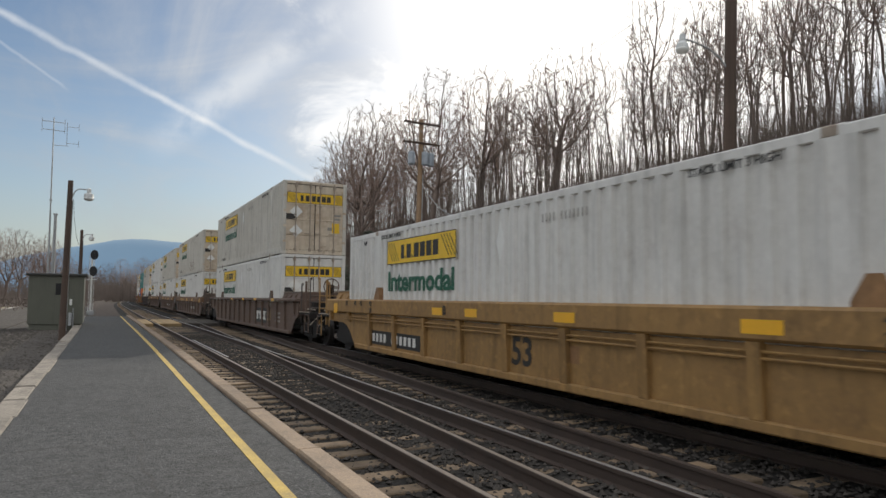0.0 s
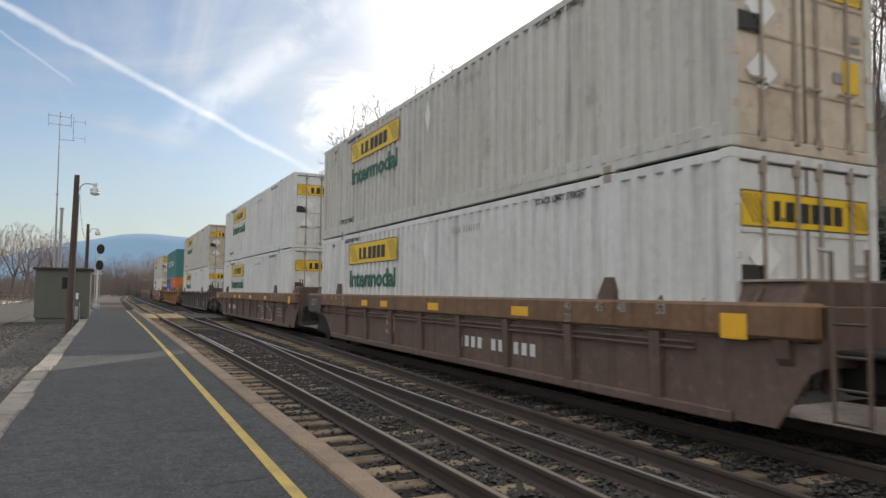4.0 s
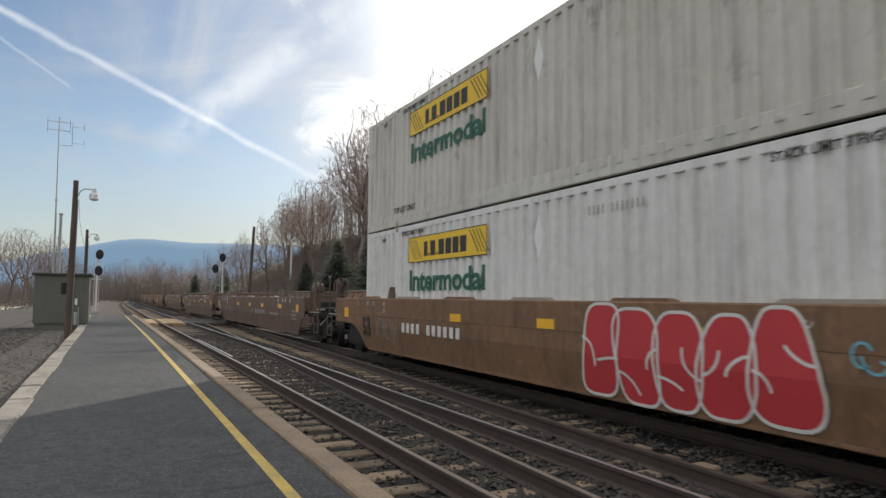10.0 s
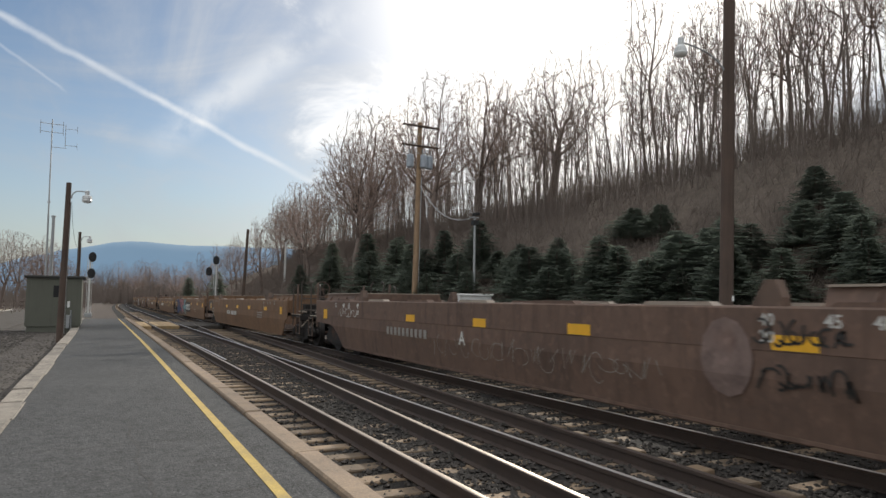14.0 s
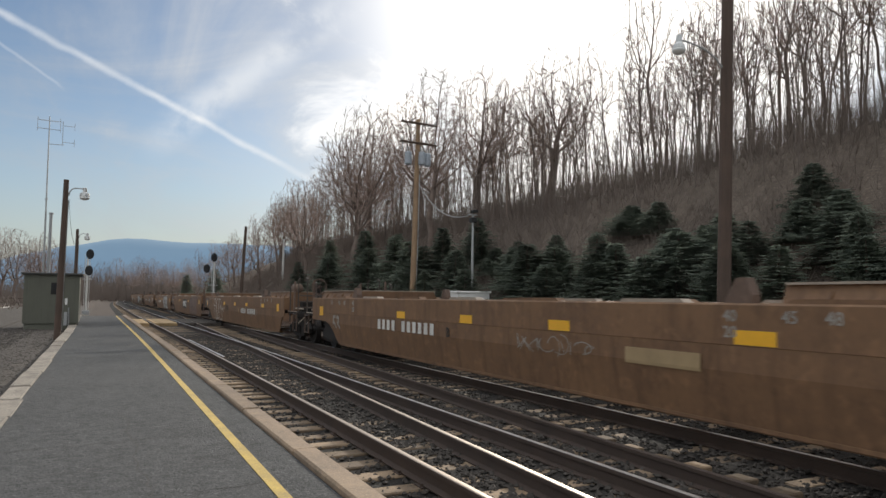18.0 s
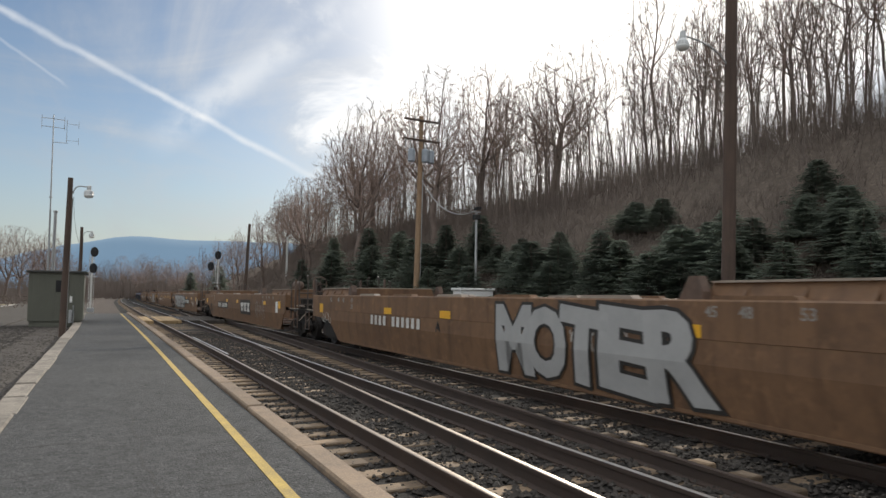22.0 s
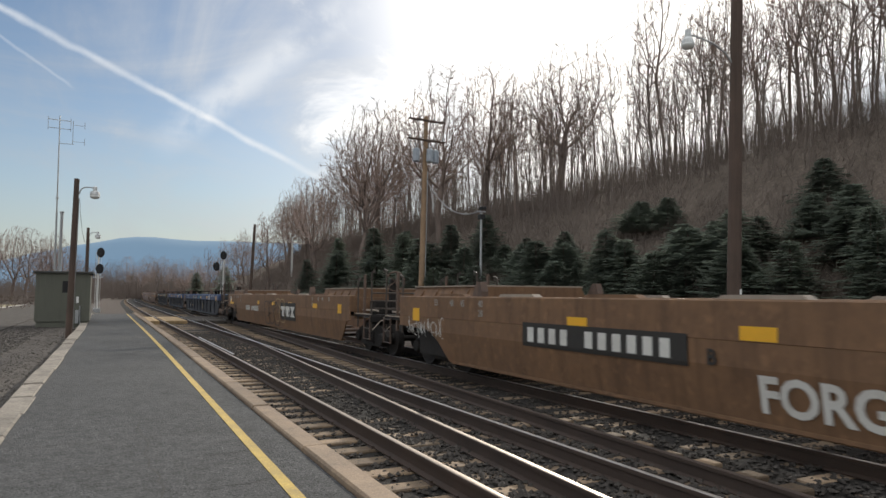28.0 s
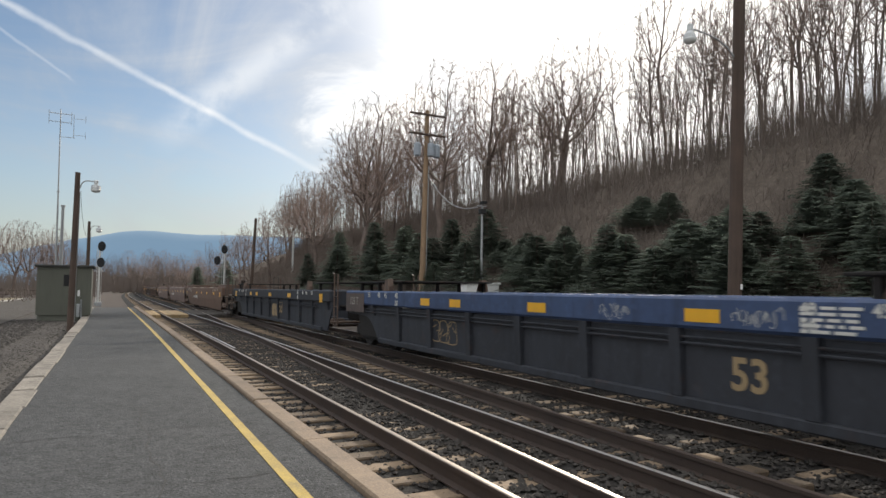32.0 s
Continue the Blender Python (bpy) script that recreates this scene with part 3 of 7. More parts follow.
rail(track_far, lambda y: TRACK_2 + GAUGE / 2 - 0.11 + drift(y), 38.0, 45.5, DROP_2)


# ---- platform ----
PZ = 0.15
plat = thing("platform", "low grey asphalt station platform with a yellow safety line", "platform", kind="structure")
part("surface", strip(-0.89, 1.56, -14, 50.5, -0.35, PZ, 2.0), "asphalt", plat, "worn grey asphalt with fine cracks and patched seams")
part("safety_line", strip(1.152, 1.242, -14, 50.3, PZ + 0.001, PZ + 0.005, 2.0), "line_yellow", plat, "worn yellow painted line")


def crack(pts, w):
    g = Geo()
    for (xa, ya), (xb, yb) in zip(pts, pts[1:]):
        d = Vector((xb - xa, yb - ya, 0)).normalized()
        n = Vector((-d.y, d.x, 0)) * w
        z = PZ + 0.003
        g.add([(xa + n.x, ya + n.y, z), (xb + n.x, yb + n.y, z), (xb - n.x, yb - n.y, z), (xa - n.x, ya - n.y, z)], [(0, 1, 2, 3)])
    return g


def cracks():
    rng = random.Random(8)
    for y in (5.1, 6.05, 7.1, 8.6, 10.7, 13.5, 16.8, 21.0, 26.0, 31.5, 38.0, 44.0):
        x, yy, pts = -0.86, y, []
        while x < 1.5:
            pts.append((x + drift(y), yy))
            x += rng.uniform(0.1, 0.3)
            yy += rng.uniform(-0.035, 0.05)
        k = 0
        while k < len(pts) - 1:
            n = rng.randrange(2, 6)
            if rng.random() < 0.72:
                part("crack", crack(pts[k:k + n + 1], (0.003 + 0.0004 * y) * rng.uniform(0.6, 1.3)), "seam", plat)
            k += n
    x, y, pts = 0.30, 4.0, []
    while y < 9.3:
        pts.append((x, y))
        y += rng.uniform(0.12, 0.3)
        x += rng.uniform(-0.05, 0.045)
    part("crack", crack(pts, 0.007), "seam", plat)


cracks()


# ---- shed, poles, masts and signals beside the platform ----
def street_lamp(at, height, arm, name_label, lean=0.0):
    ob = thing("street_lamp", name_label, "lamp post", "wooden lamp posts", m=pose(*at, 0, lean, 0))
    part("pole", Geo().tube((0, 0, -0.3), (0, 0, height), 0.112, 0.085, 10), "pole_wood", ob, smooth=False)
    g = Geo()
    z = height - 0.55
    pts = [(0.1, 0, z)] + [(0.1 + arm * 0.5 * (1 - math.cos(k * math.pi / 12)), 0, z + 0.28 * math.sin(k * math.pi / 12)) for k in range(1, 7)] + [(arm + 0.12, 0, z + 0.27)]
    part("arm", g.pipe(pts, 0.022, 6), "grey_metal", ob)
    x = arm + 0.14
    head = part("lamp_head", Geo().lathe([(0.045, 0.40), (0.07, 0.38), (0.07, 0.24), (0.15, 0.20), (0.165, 0.10), (0.16, 0.09)], 14, (x, 0, z - 0.08)), "lamp_shade", ob, "grey metal lamp head")
    part("globe", Geo().lathe([(0.155, 0.09), (0.16, 0.03), (0.13, -0.02), (0.03, -0.05)], 14, (x, 0, z - 0.08)), "lamp_glass", head, "clear glass lens, unlit", smooth=True)
    part("conduit", Geo().tube((0.12, 0.03, 0.3), (0.10, 0.03, height - 0.7), 0.014, n=5), "grey_metal", ob)
    return ob


lamp_a = street_lamp((-1.30, 27.0, 0.0), 5.56, 0.45, "leaning dark wooden lamp post beside the platform kerb", 0.5)
part("drooping_wire", Geo().pipe([(0.12, 0, 4.9), (0.18, 0, 4.2), (0.27, 0, 3.6), (0.36, 0, 3.3)], 0.008, 4), "wire", lamp_a)
street_lamp((-1.48, 48.0, 0.0), 5.63, 0.42, "weathered wooden lamp post near the platform's end")


def build_shed():
    ob = thing("equipment_shed", "small olive-grey flat-roofed equipment shed with a dark louvre", "shed", m=pose(-3.06, 35.0, 0.0))
    w, d, h = 2.16, 2.8, 2.40
    part("base", Geo().cbox(0.06, 0.06, -0.2, w - 0.06, d - 0.06, 0.25, 0.02), "shed_green", ob, "painted base")
    part("wall_panel", Geo().box(0, 0, 0.24, w, 0.06, h), "shed_green", ob)
    part("wall_panel", Geo().box(0, d - 0.06, 0.24, w, d, h), "shed_green", ob)
    part("wall_panel", Geo().box(0, 0.06, 0.24, 0.06, d - 0.06, h), "shed_green", ob)
    part("wall_panel", Geo().box(w - 0.06, 0.06, 0.24, w, d - 0.06, h), "shed_green", ob)
    for i in range(1, 12):
        part("batten", Geo().box(i * w / 12 - 0.012, -0.012, 0.25, i * w / 12 + 0.012, 0.0, h - 0.02), "shed_green", ob)
    part("roof", Geo().cbox(-0.10, -0.12, h, w + 0.12, d + 0.12, h + 0.10, 0.02), "roof_dark", ob, "dark flat roof with a small overhang")
    part("corner_trim", Geo().box(w - 0.05, -0.018, 0.25, w + 0.015, 0.0, h), "shed_green", ob)
    lv = part("louvre", Geo().box(1.05, -0.02, 1.54, 1.42, -0.001, 2.06), "louvre_black", ob, "black louvred vent")
    for i in range(6):
        part("slat", Geo().box(1.07, -0.045, 1.58 + i * 0.08, 1.40, -0.02, 1.60 + i * 0.08), "louvre_black", lv)
    part("side_vent", Geo().box(1.50, -0.02, 1.60, 1.56, -0.001, 2.06), "louvre_black", ob)
    part("notice", Geo().box(1.62, -0.03, 1.08, 1.72, -0.012, 1.36), "white_card", ob, "small white notice plate")
    part("downpipe", Geo().tube((1.80, -0.06, 0.0), (1.78, -0.06, 0.95), 0.03, n=8), "grey_metal", ob)
    part("junction_box", Geo().cbox(1.60, -0.12, 0.15, 1.74, -0.001, 0.75, 0.01), "grey_metal", ob)


build_shed()


def antenna_mast():
    ob = thing("antenna_mast", "tall slender grey radio mast with dipole antennas", "antenna", m=pose(-3.66, 55.0, 0.0, 0, -0.5, 0))
    part("tube", Geo().tube((0, 0, -0.2), (0, 0, 7.4), 0.075, 0.06, 8), "grey_metal", ob)
    part("tube", Geo().tube((0, 0, 7.4), (0, 0, 14.2), 0.05, 0.035, 8), "grey_metal", ob)
    part("clamp", Geo().tube((0, 0, 8.2), (0, 0, 8.3), 0.10, n=8), "grey_metal", ob)
    for z in (13.9, 13.3):
        part("boom", Geo().tube((-0.72, 0, z), (0.72, 0, z - 0.05), 0.022, n=5), "grey_metal", ob)
    for x in (-0.72, 0.70):
        part("element", Geo().tube((x, 0, 13.1), (x, 0, 14.1), 0.018, n=5), "grey_metal", ob)
    part("boom", Geo().tube((0.0, 0, 12.2), (0.95, 0, 12.2), 0.02, n=5), "grey_metal", ob)
    part("element", Geo().tube((0.85, 0, 12.2), (0.85, 0, 13.9), 0.02, n=5), "grey_metal", ob)
    for z in (12.4, 13.6):
        part("boom", Geo().tube((0.85, 0, z), (1.6, 0, z), 0.014, n=5), "grey_metal", ob)
        part("element", Geo().tube((1.6, 0, z - 0.25), (1.6, 0, z + 0.25), 0.014, n=5), "grey_metal", ob)
    p2 = thing("service_pole", "short grey service pole beside the radio mast", "pole", m=pose(-3.40, 55.2, 0.0))
    part("shaft", Geo().tube((0, 0, -0.2), (0, 0, 7.2), 0.12, 0.10, 8), "grey_metal", p2)
    part("cap", Geo().tube((0, 0, 7.2), (0, 0, 7.32), 0.15, n=8), "grey_metal", p2)


antenna_mast()


def rail_signal(at, heads, height, label, turn=0.0, group="railway signals"):
    ob = thing("railway_signal", label, "signal", group, m=pose(*at, 0, 0, turn))
    part("mast", Geo().tube((0, 0, -0.3), (0, 0, height), 0.09, 0.08, 8), "pale_metal", ob, "silver painted mast")
    part("base", Geo().cbox(-0.3, -0.3, -0.3, 0.3, 0.3, 0.12, 0.03), "grey_metal", ob)
    for dx, z in heads:
        h = part("signal_head", Geo().slab([(dx + 0.33 * math.cos(a), z + 0.46 * math.sin(a)) for a in [2 * math.pi * i / 20 for i in range(20)]], -0.16, -0.11, "y"), "signal_black", ob, "black oval backing plate with unlit lenses")
        for k in (-0.22, 0.0, 0.22):
            part("hood", Geo().lathe([(0.10, -0.42), (0.10, -0.16), (0.09, -0.16), (0.09, -0.41)], 10, (dx, 0, z + k), "y"), "signal_black", h)
        part("bracket", Geo().tube((0, -0.05, z), (dx, -0.12, z), 0.03, n=6), "pale_metal", ob)
    l = part("ladder", Geo().tube((-0.2, 0.35, 0.0), (-0.2, 0.2, height - 0.3), 0.02, n=5), "pale_metal", ob)
    part("stile", Geo().tube((0.2, 0.35, 0.0), (0.2, 0.2, height - 0.3), 0.02, n=5), "pale_metal", l)
    for i in range(int(height / 0.32)):
        z = 0.3 + i * 0.32
        part("rung", Geo().tube((-0.2, 0.345, z), (0.2, 0.345, z), 0.012, n=4), "pale_metal", l)
    part("platform_grate", Geo().box(-0.4, 0.05, 2.95, 0.4, 0.6, 3.0), "pale_metal", ob)
    return ob


rail_signal((-1.20, 70.0, 0.0), [(0.16, 5.25), (0.12, 3.75)], 5.6, "silver railway signal mast with two black oval heads")
rail_signal((10.60, 75.0, -0.3), [(-0.05, 5.9), (-0.75, 4.7)], 6.3, "silver railway signal mast with offset black heads beyond the tracks")


def utility_pole():
    ob = thing("utility_pole", "pale wooden utility pole with two crossarms and three grey transformers", "utility pole", m=pose(17.04, 38.0, 0.3, 0, 1.3, 0))
    part("pole", Geo().tube((0, 0, -0.8), (0, 0, 12.4), 0.20, 0.13, 10), "pole_pale", ob)
    for z, w, y in ((12.1, 1.25, -0.16), (10.85, 1.25, -0.16)):
        arm = part("crossarm", Geo().cbox(-w, y - 0.06, z - 0.06, w, y + 0.06, z + 0.06, 0.01), "pole_wood", ob, "weathered wooden crossarm")
        for x in (-w + 0.12, -0.5, 0.5, w - 0.12):
            part("insulator", Geo().lathe([(0.03, 0.06), (0.06, 0.12), (0.03, 0.18), (0.05, 0.23), (0.02, 0.28)], 8, (x, y, z)), "grey_metal", arm)
        part("brace", Geo().pipe([(-0.7, y - 0.02, z - 0.05), (0, y - 0.05, z - 0.6), (0.7, y - 0.02, z - 0.05)], 0.015, 4), "grey_metal", ob)
    for x, y in ((-0.66, -0.12), (0.16, -0.36), (0.60, -0.22)):
        t = part("transformer", Geo().lathe([(0.18, 9.45), (0.22, 9.50), (0.22, 10.18), (0.20, 10.25), (0.08, 10.30)], 14, (x, y, 0)), "transformer", ob, "grey cylindrical transformer", smooth=False)
        part("bushing", Geo().tube((x - 0.08, y, 10.33), (x - 0.10, y, 10.6), 0.035, n=6), "grey_metal", t)
        part("bushing", Geo().tube((x + 0.08, y, 10.33), (x + 0.10, y, 10.6), 0.035, n=6), "grey_metal", t)
    part("cutout", Geo().pipe([(-1.1, -0.2, 10.8), (-1.1, -0.2, 10.3)], 0.03, 5), "grey_metal", ob)
    part("conduit", Geo().tube((0.19, -0.12, 0.0), (0.15, -0.12, 8.9), 0.03, n=6), "grey_metal", ob)
    cab = thing("service_cable", "pale twisted service cable sagging from the utility pole", "cable")
    a, b = Vector((17.3, 37.8, 8.6)), Vector((16.9, 30.2, 5.9))
    pts = [a.lerp(b, k / 10) + Vector((0, 0, -0.9 * (1 - (2 * k / 10 - 1) ** 2))) for k in range(11)]
    part("strand", Geo().pipe(pts, 0.024, 5), "grey_metal", cab)


utility_pole()


def lamp_pole_far():
    ob = thing("utility_pole", "tall dark wooden pole with a shaded lamp on a curved arm", "utility pole", m=pose(12.68, 11.0, -0.4, 0, 2.6, 0))
    part("pole", Geo().tube((0, 0, -0.4), (0, 0, 10.6), 0.165, 0.13, 10), "pole_wood", ob)
    d = Vector((-1.20, 0.20, 0))
    pts = [Vector((0, 0, 7.42)) + d * s + Vector((0, 0, h)) for s, h in ((0.08, 0.0), (0.25, 0.22), (0.5, 0.38), (0.75, 0.46), (1.0, 0.50), (1.1, 0.48))]
    part("arm", Geo().pipe(pts, 0.022, 6), "grey_metal", ob)
    e = pts[-1]
    head = part("lamp_head", Geo().lathe([(0.04, 0.14), (0.07, 0.12), (0.075, -0.05), (0.13, -0.12), (0.155, -0.22)], 14, e), "lamp_shade", ob, "grey bell-shaped lamp head")
    part("globe", Geo().lathe([(0.15, -0.22), (0.15, -0.26), (0.11, -0.31), (0.03, -0.34)], 14, e), "lamp_glass", head, "clear glass lens, unlit", smooth=True)
    part("tag", Geo().box(-0.02, -0.20, 2.0, 0.02, -0.17, 2.12), "white_card", ob)
    w = thing("overhead_wire", "thin dark overhead wire strung between poles", "wire")
    a, b = Vector((12.8, 11.0, 9.6)), Vector((17.2, 38.0, 12.2))
    part("strand", Geo().pipe([a.lerp(b, k / 12) + Vector((0, 0, -0.9 * (1 - (k / 6 - 1) ** 2))) for k in range(13)], 0.007, 4), "wire", w)


lamp_pole_far()

dark_pole = thing("utility_pole", "plain dark leaning wooden pole beyond the tracks", "utility pole", m=pose(13.4, 75.0, 0.0, 0, 2.3, 0))
part("pole", Geo().tube((0, 0, -0.6), (0, 0, 9.1), 0.19, 0.14, 8), "pole_wood", dark_pole)
far_post = thing("utility_pole", "slim grey pole at the foot of the bank", "utility pole", m=pose(21.0, 88.0, 0.4))
part("pole", Geo().tube((0, 0, -0.6), (0, 0, 8.6), 0.16, 0.12, 8), "pale_metal", far_post)
part("crossarm", Geo().box(-0.9, -0.05, 8.1, 0.9, 0.05, 8.2), "grey_metal", far_post)
thin = thing("trackside_mast", "thin grey trackside mast with a small camera box", "mast", m=pose(16.75, 30.0, -0.1))
part("shaft", Geo().tube((0, 0, -0.4), (0.05, 0, 5.9), 0.075, 0.06, 8), "grey_metal", thin)
part("box", Geo().cbox(-0.12, -0.2, 5.5, 0.18, 0.1, 5.75, 0.02), "louvre_black", thin)
part("box", Geo().cbox(-0.02, -0.25, 6.0, 0.22, 0.15, 6.15, 0.02), "louvre_black", thin)
part("crosspiece", Geo().tube((-0.25, 0, 5.9), (0.3, 0, 5.9), 0.03, n=6), "grey_metal", thin)


relay = thing("relay_cabinet", "low white trackside relay cabinet beyond the tracks", "cabinet", m=pose(15.3, 27.6, -0.1))
part("body", Geo().cbox(-0.85, -0.4, -0.3, 0.85, 0.4, 1.88, 0.02), "white_card", relay)
part("lid", Geo().cbox(-0.92, -0.46, 1.88, 0.92, 0.46, 1.98, 0.02), "white_card", relay)


def left_side():
    fence = thing("rail_fence", "weathered grey split-rail fence beyond the car park", "fence")
    for i in range(9):
        x = -24 + 2.3 * i
        part("post", Geo().cbox(x - 0.09, 100 - 0.09 + 2.0 * i * 0.2, -0.3, x + 0.09, 100.09 + 0.4 * i, 1.15, 0.02), "pole_wood", fence)
        if i < 8:
            for z in (0.45, 0.95):
                part("rail", Geo().tube((x, 100 + 0.4 * i, z), (x + 2.3, 100.4 + 0.4 * i, z), 0.07, n=6), "pole_wood", fence)
    lot = thing("road", "worn pale asphalt access road beside the platform", "road", kind="structure", geo=strip(-9.0, -3.9, 30, 96, -0.14, 0.012, 4.0), material="gravel_lot")
    part("edge_kerb", strip(-9.2, -9.0, 30, 96, -0.14, 0.10, 4.0), "concrete", lot, "pale concrete kerb")
    verge = thing("verge", "dry grass verge with gravel", "grass", kind="structure", geo=strip(-60, -9.2, 50, 98, -0.20, 0.03, 6.0), material="dry_grass")
    rng = random.Random(9)
    g = Geo()
    base = [(1, 0, 0), (-0.9, 0.2, 0.1), (0.1, 1, 0), (0, -1, 0.2), (0.2, 0.1, 0.8), (-0.2, 0, -0.7)]
    tri = [(0, 2, 4), (2, 1, 4), (1, 3, 4), (3, 0, 4), (2, 0, 5), (1, 2, 5), (3, 1, 5), (0, 3, 5)]
    for k in range(9000):
        y = 4 + 32 * rng.random() ** 1.3
        x = rng.uniform(-6.5, -1.25)
        r = rng.uniform(0.015, 0.05) * (1.6 if x < -2.4 else 0.7)
        a = rng.uniform(0, 6.28)
        ca, sa = math.cos(a) * r, math.sin(a) * r
        g.add([(x + q[0] * ca - q[1] * sa, y + q[0] * sa + q[1] * ca, ground_z(x, y) + q[2] * r * 0.7) for q in base], tri)
    thing("lot_gravel", "loose brown and grey gravel beside the platform", "gravel", kind="stuff", geo=g, material="stone")


left_side()


def mountain():
    vs, fs = [], []
    n = 90
    for i in range(n + 1):
        x = -2600 + 6400 * i / n
        crest = 275 * (0.22 + 0.78 * ramp01(x, -900, 150)) * (1 - 0.35 * ramp01(x, 700, 3000)) + 9 * noise.noise((x * 0.004, 0, 0)) + 5 * noise.noise((x * 0.02, 3, 0))
        for k in range(6):
            f = k / 5
            vs.append((x + 30 * noise.noise((x * 0.01, k, 2)), 3300 + 350 * f, -20 + (crest + 20) * math.sin(f * math.pi / 2)))
    for i in range(n):
        for k in range(5):
            a = i * 6 + k
            fs.append((a, a + 6, a + 7, a + 1))
    thing("backdrop", "distant wooded mountain ridge, its blue haze painted as glow", "mountain", kind="structure", geo=Geo().add(vs, fs), material="ridge", smooth=True)


# Distance haze is put into the ridge as a blue emission colour.
def ridge_haze_glow():
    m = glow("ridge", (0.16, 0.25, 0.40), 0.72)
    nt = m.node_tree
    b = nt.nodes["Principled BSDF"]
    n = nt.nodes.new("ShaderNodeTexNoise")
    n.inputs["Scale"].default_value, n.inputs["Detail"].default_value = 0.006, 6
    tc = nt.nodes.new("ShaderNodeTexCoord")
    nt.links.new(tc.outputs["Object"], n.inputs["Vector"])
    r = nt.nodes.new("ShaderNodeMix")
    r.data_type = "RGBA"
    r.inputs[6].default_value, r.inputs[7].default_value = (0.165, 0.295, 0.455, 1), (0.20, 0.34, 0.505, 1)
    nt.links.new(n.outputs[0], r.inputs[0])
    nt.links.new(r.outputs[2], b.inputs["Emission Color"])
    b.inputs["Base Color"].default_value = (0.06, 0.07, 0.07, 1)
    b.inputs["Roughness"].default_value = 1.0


ridge_haze_glow()
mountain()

# ---- trees ----
def tube_chain(g, pts, radii, n):
    """A tapered limb through a chain of points."""
    vs = []
    prev = None
    for k, p in enumerate(pts):
        d = (pts[min(k + 1, len(pts) - 1)] - pts[max(k - 1, 0)]).normalized()
        a = (prev - d * prev.dot(d)) if prev is not None else d.orthogonal()
        a = a.normalized() if a.length > 1e-6 else d.orthogonal().normalized()
        prev = a
        b = d.cross(a)
        r = radii[k]
        vs += [p + (a * math.cos(2 * math.pi * i / n) + b * math.sin(2 * math.pi * i / n)) * r for i in range(n)]
    fs = [(k * n + i, k * n + (i + 1) % n, (k + 1) * n + (i + 1) % n, (k + 1) * n + i) for k in range(len(pts) - 1) for i in range(n)]
    g.add(vs, fs)


def grow_nodes(seed, points, root, step, reach, kill, lift, jitter, rounds=140):
    """Branches that feel their way towards a cloud of points: returns nodes and each one's parent."""
    rs = np.random.RandomState(seed)
    nodes, parent = [np.array(root, float)], [-1]
    free = np.array(points)
    near = np.full(len(free), 1e9)
    owner = np.zeros(len(free), int)
    first, kids = 0, {}
    for _ in range(rounds):
        for k in range(first, len(nodes)):
            d = np.linalg.norm(free - nodes[k], axis=1)
            better = d < near
            near[better], owner[better] = d[better], k
        first = len(nodes)
        keep = near > kill
        free, near, owner = free[keep], near[keep], owner[keep]
        if len(free) == 0:
            break
        felt = near < reach
        if not felt.any():
            nodes.append(nodes[-1] + np.array([rs.uniform(-.1, .1), rs.uniform(-.1, .1), 1.0]) * step)
            parent.append(len(nodes) - 2)
            continue
        grown = False
        for k in np.unique(owner[felt]):
            sel = felt & (owner == k)
            to = free[sel] - nodes[k]
            to /= np.linalg.norm(to, axis=1)[:, None] + 1e-9
            d = to.mean(axis=0) + np.array([0, 0, lift]) + rs.uniform(-jitter, jitter, 3)
            if parent[k] >= 0:
                back = nodes[k] - nodes[parent[k]]
                d += 0.85 * back / (np.linalg.norm(back) + 1e-9)
            q = nodes[k] + d / (np.linalg.norm(d) + 1e-9) * step
            if any(np.linalg.norm(q - nodes[c]) < step * 0.45 for c in kids.get(k, ())):
                near[sel & (near < near[sel].min() + 1e-6)] = 0.0
                continue
            kids.setdefault(k, []).append(len(nodes))
            nodes.append(q)
            parent.append(k)
            grown = True
        if not grown and not (near < kill).any():
            break
    return nodes, parent


TREES = {}


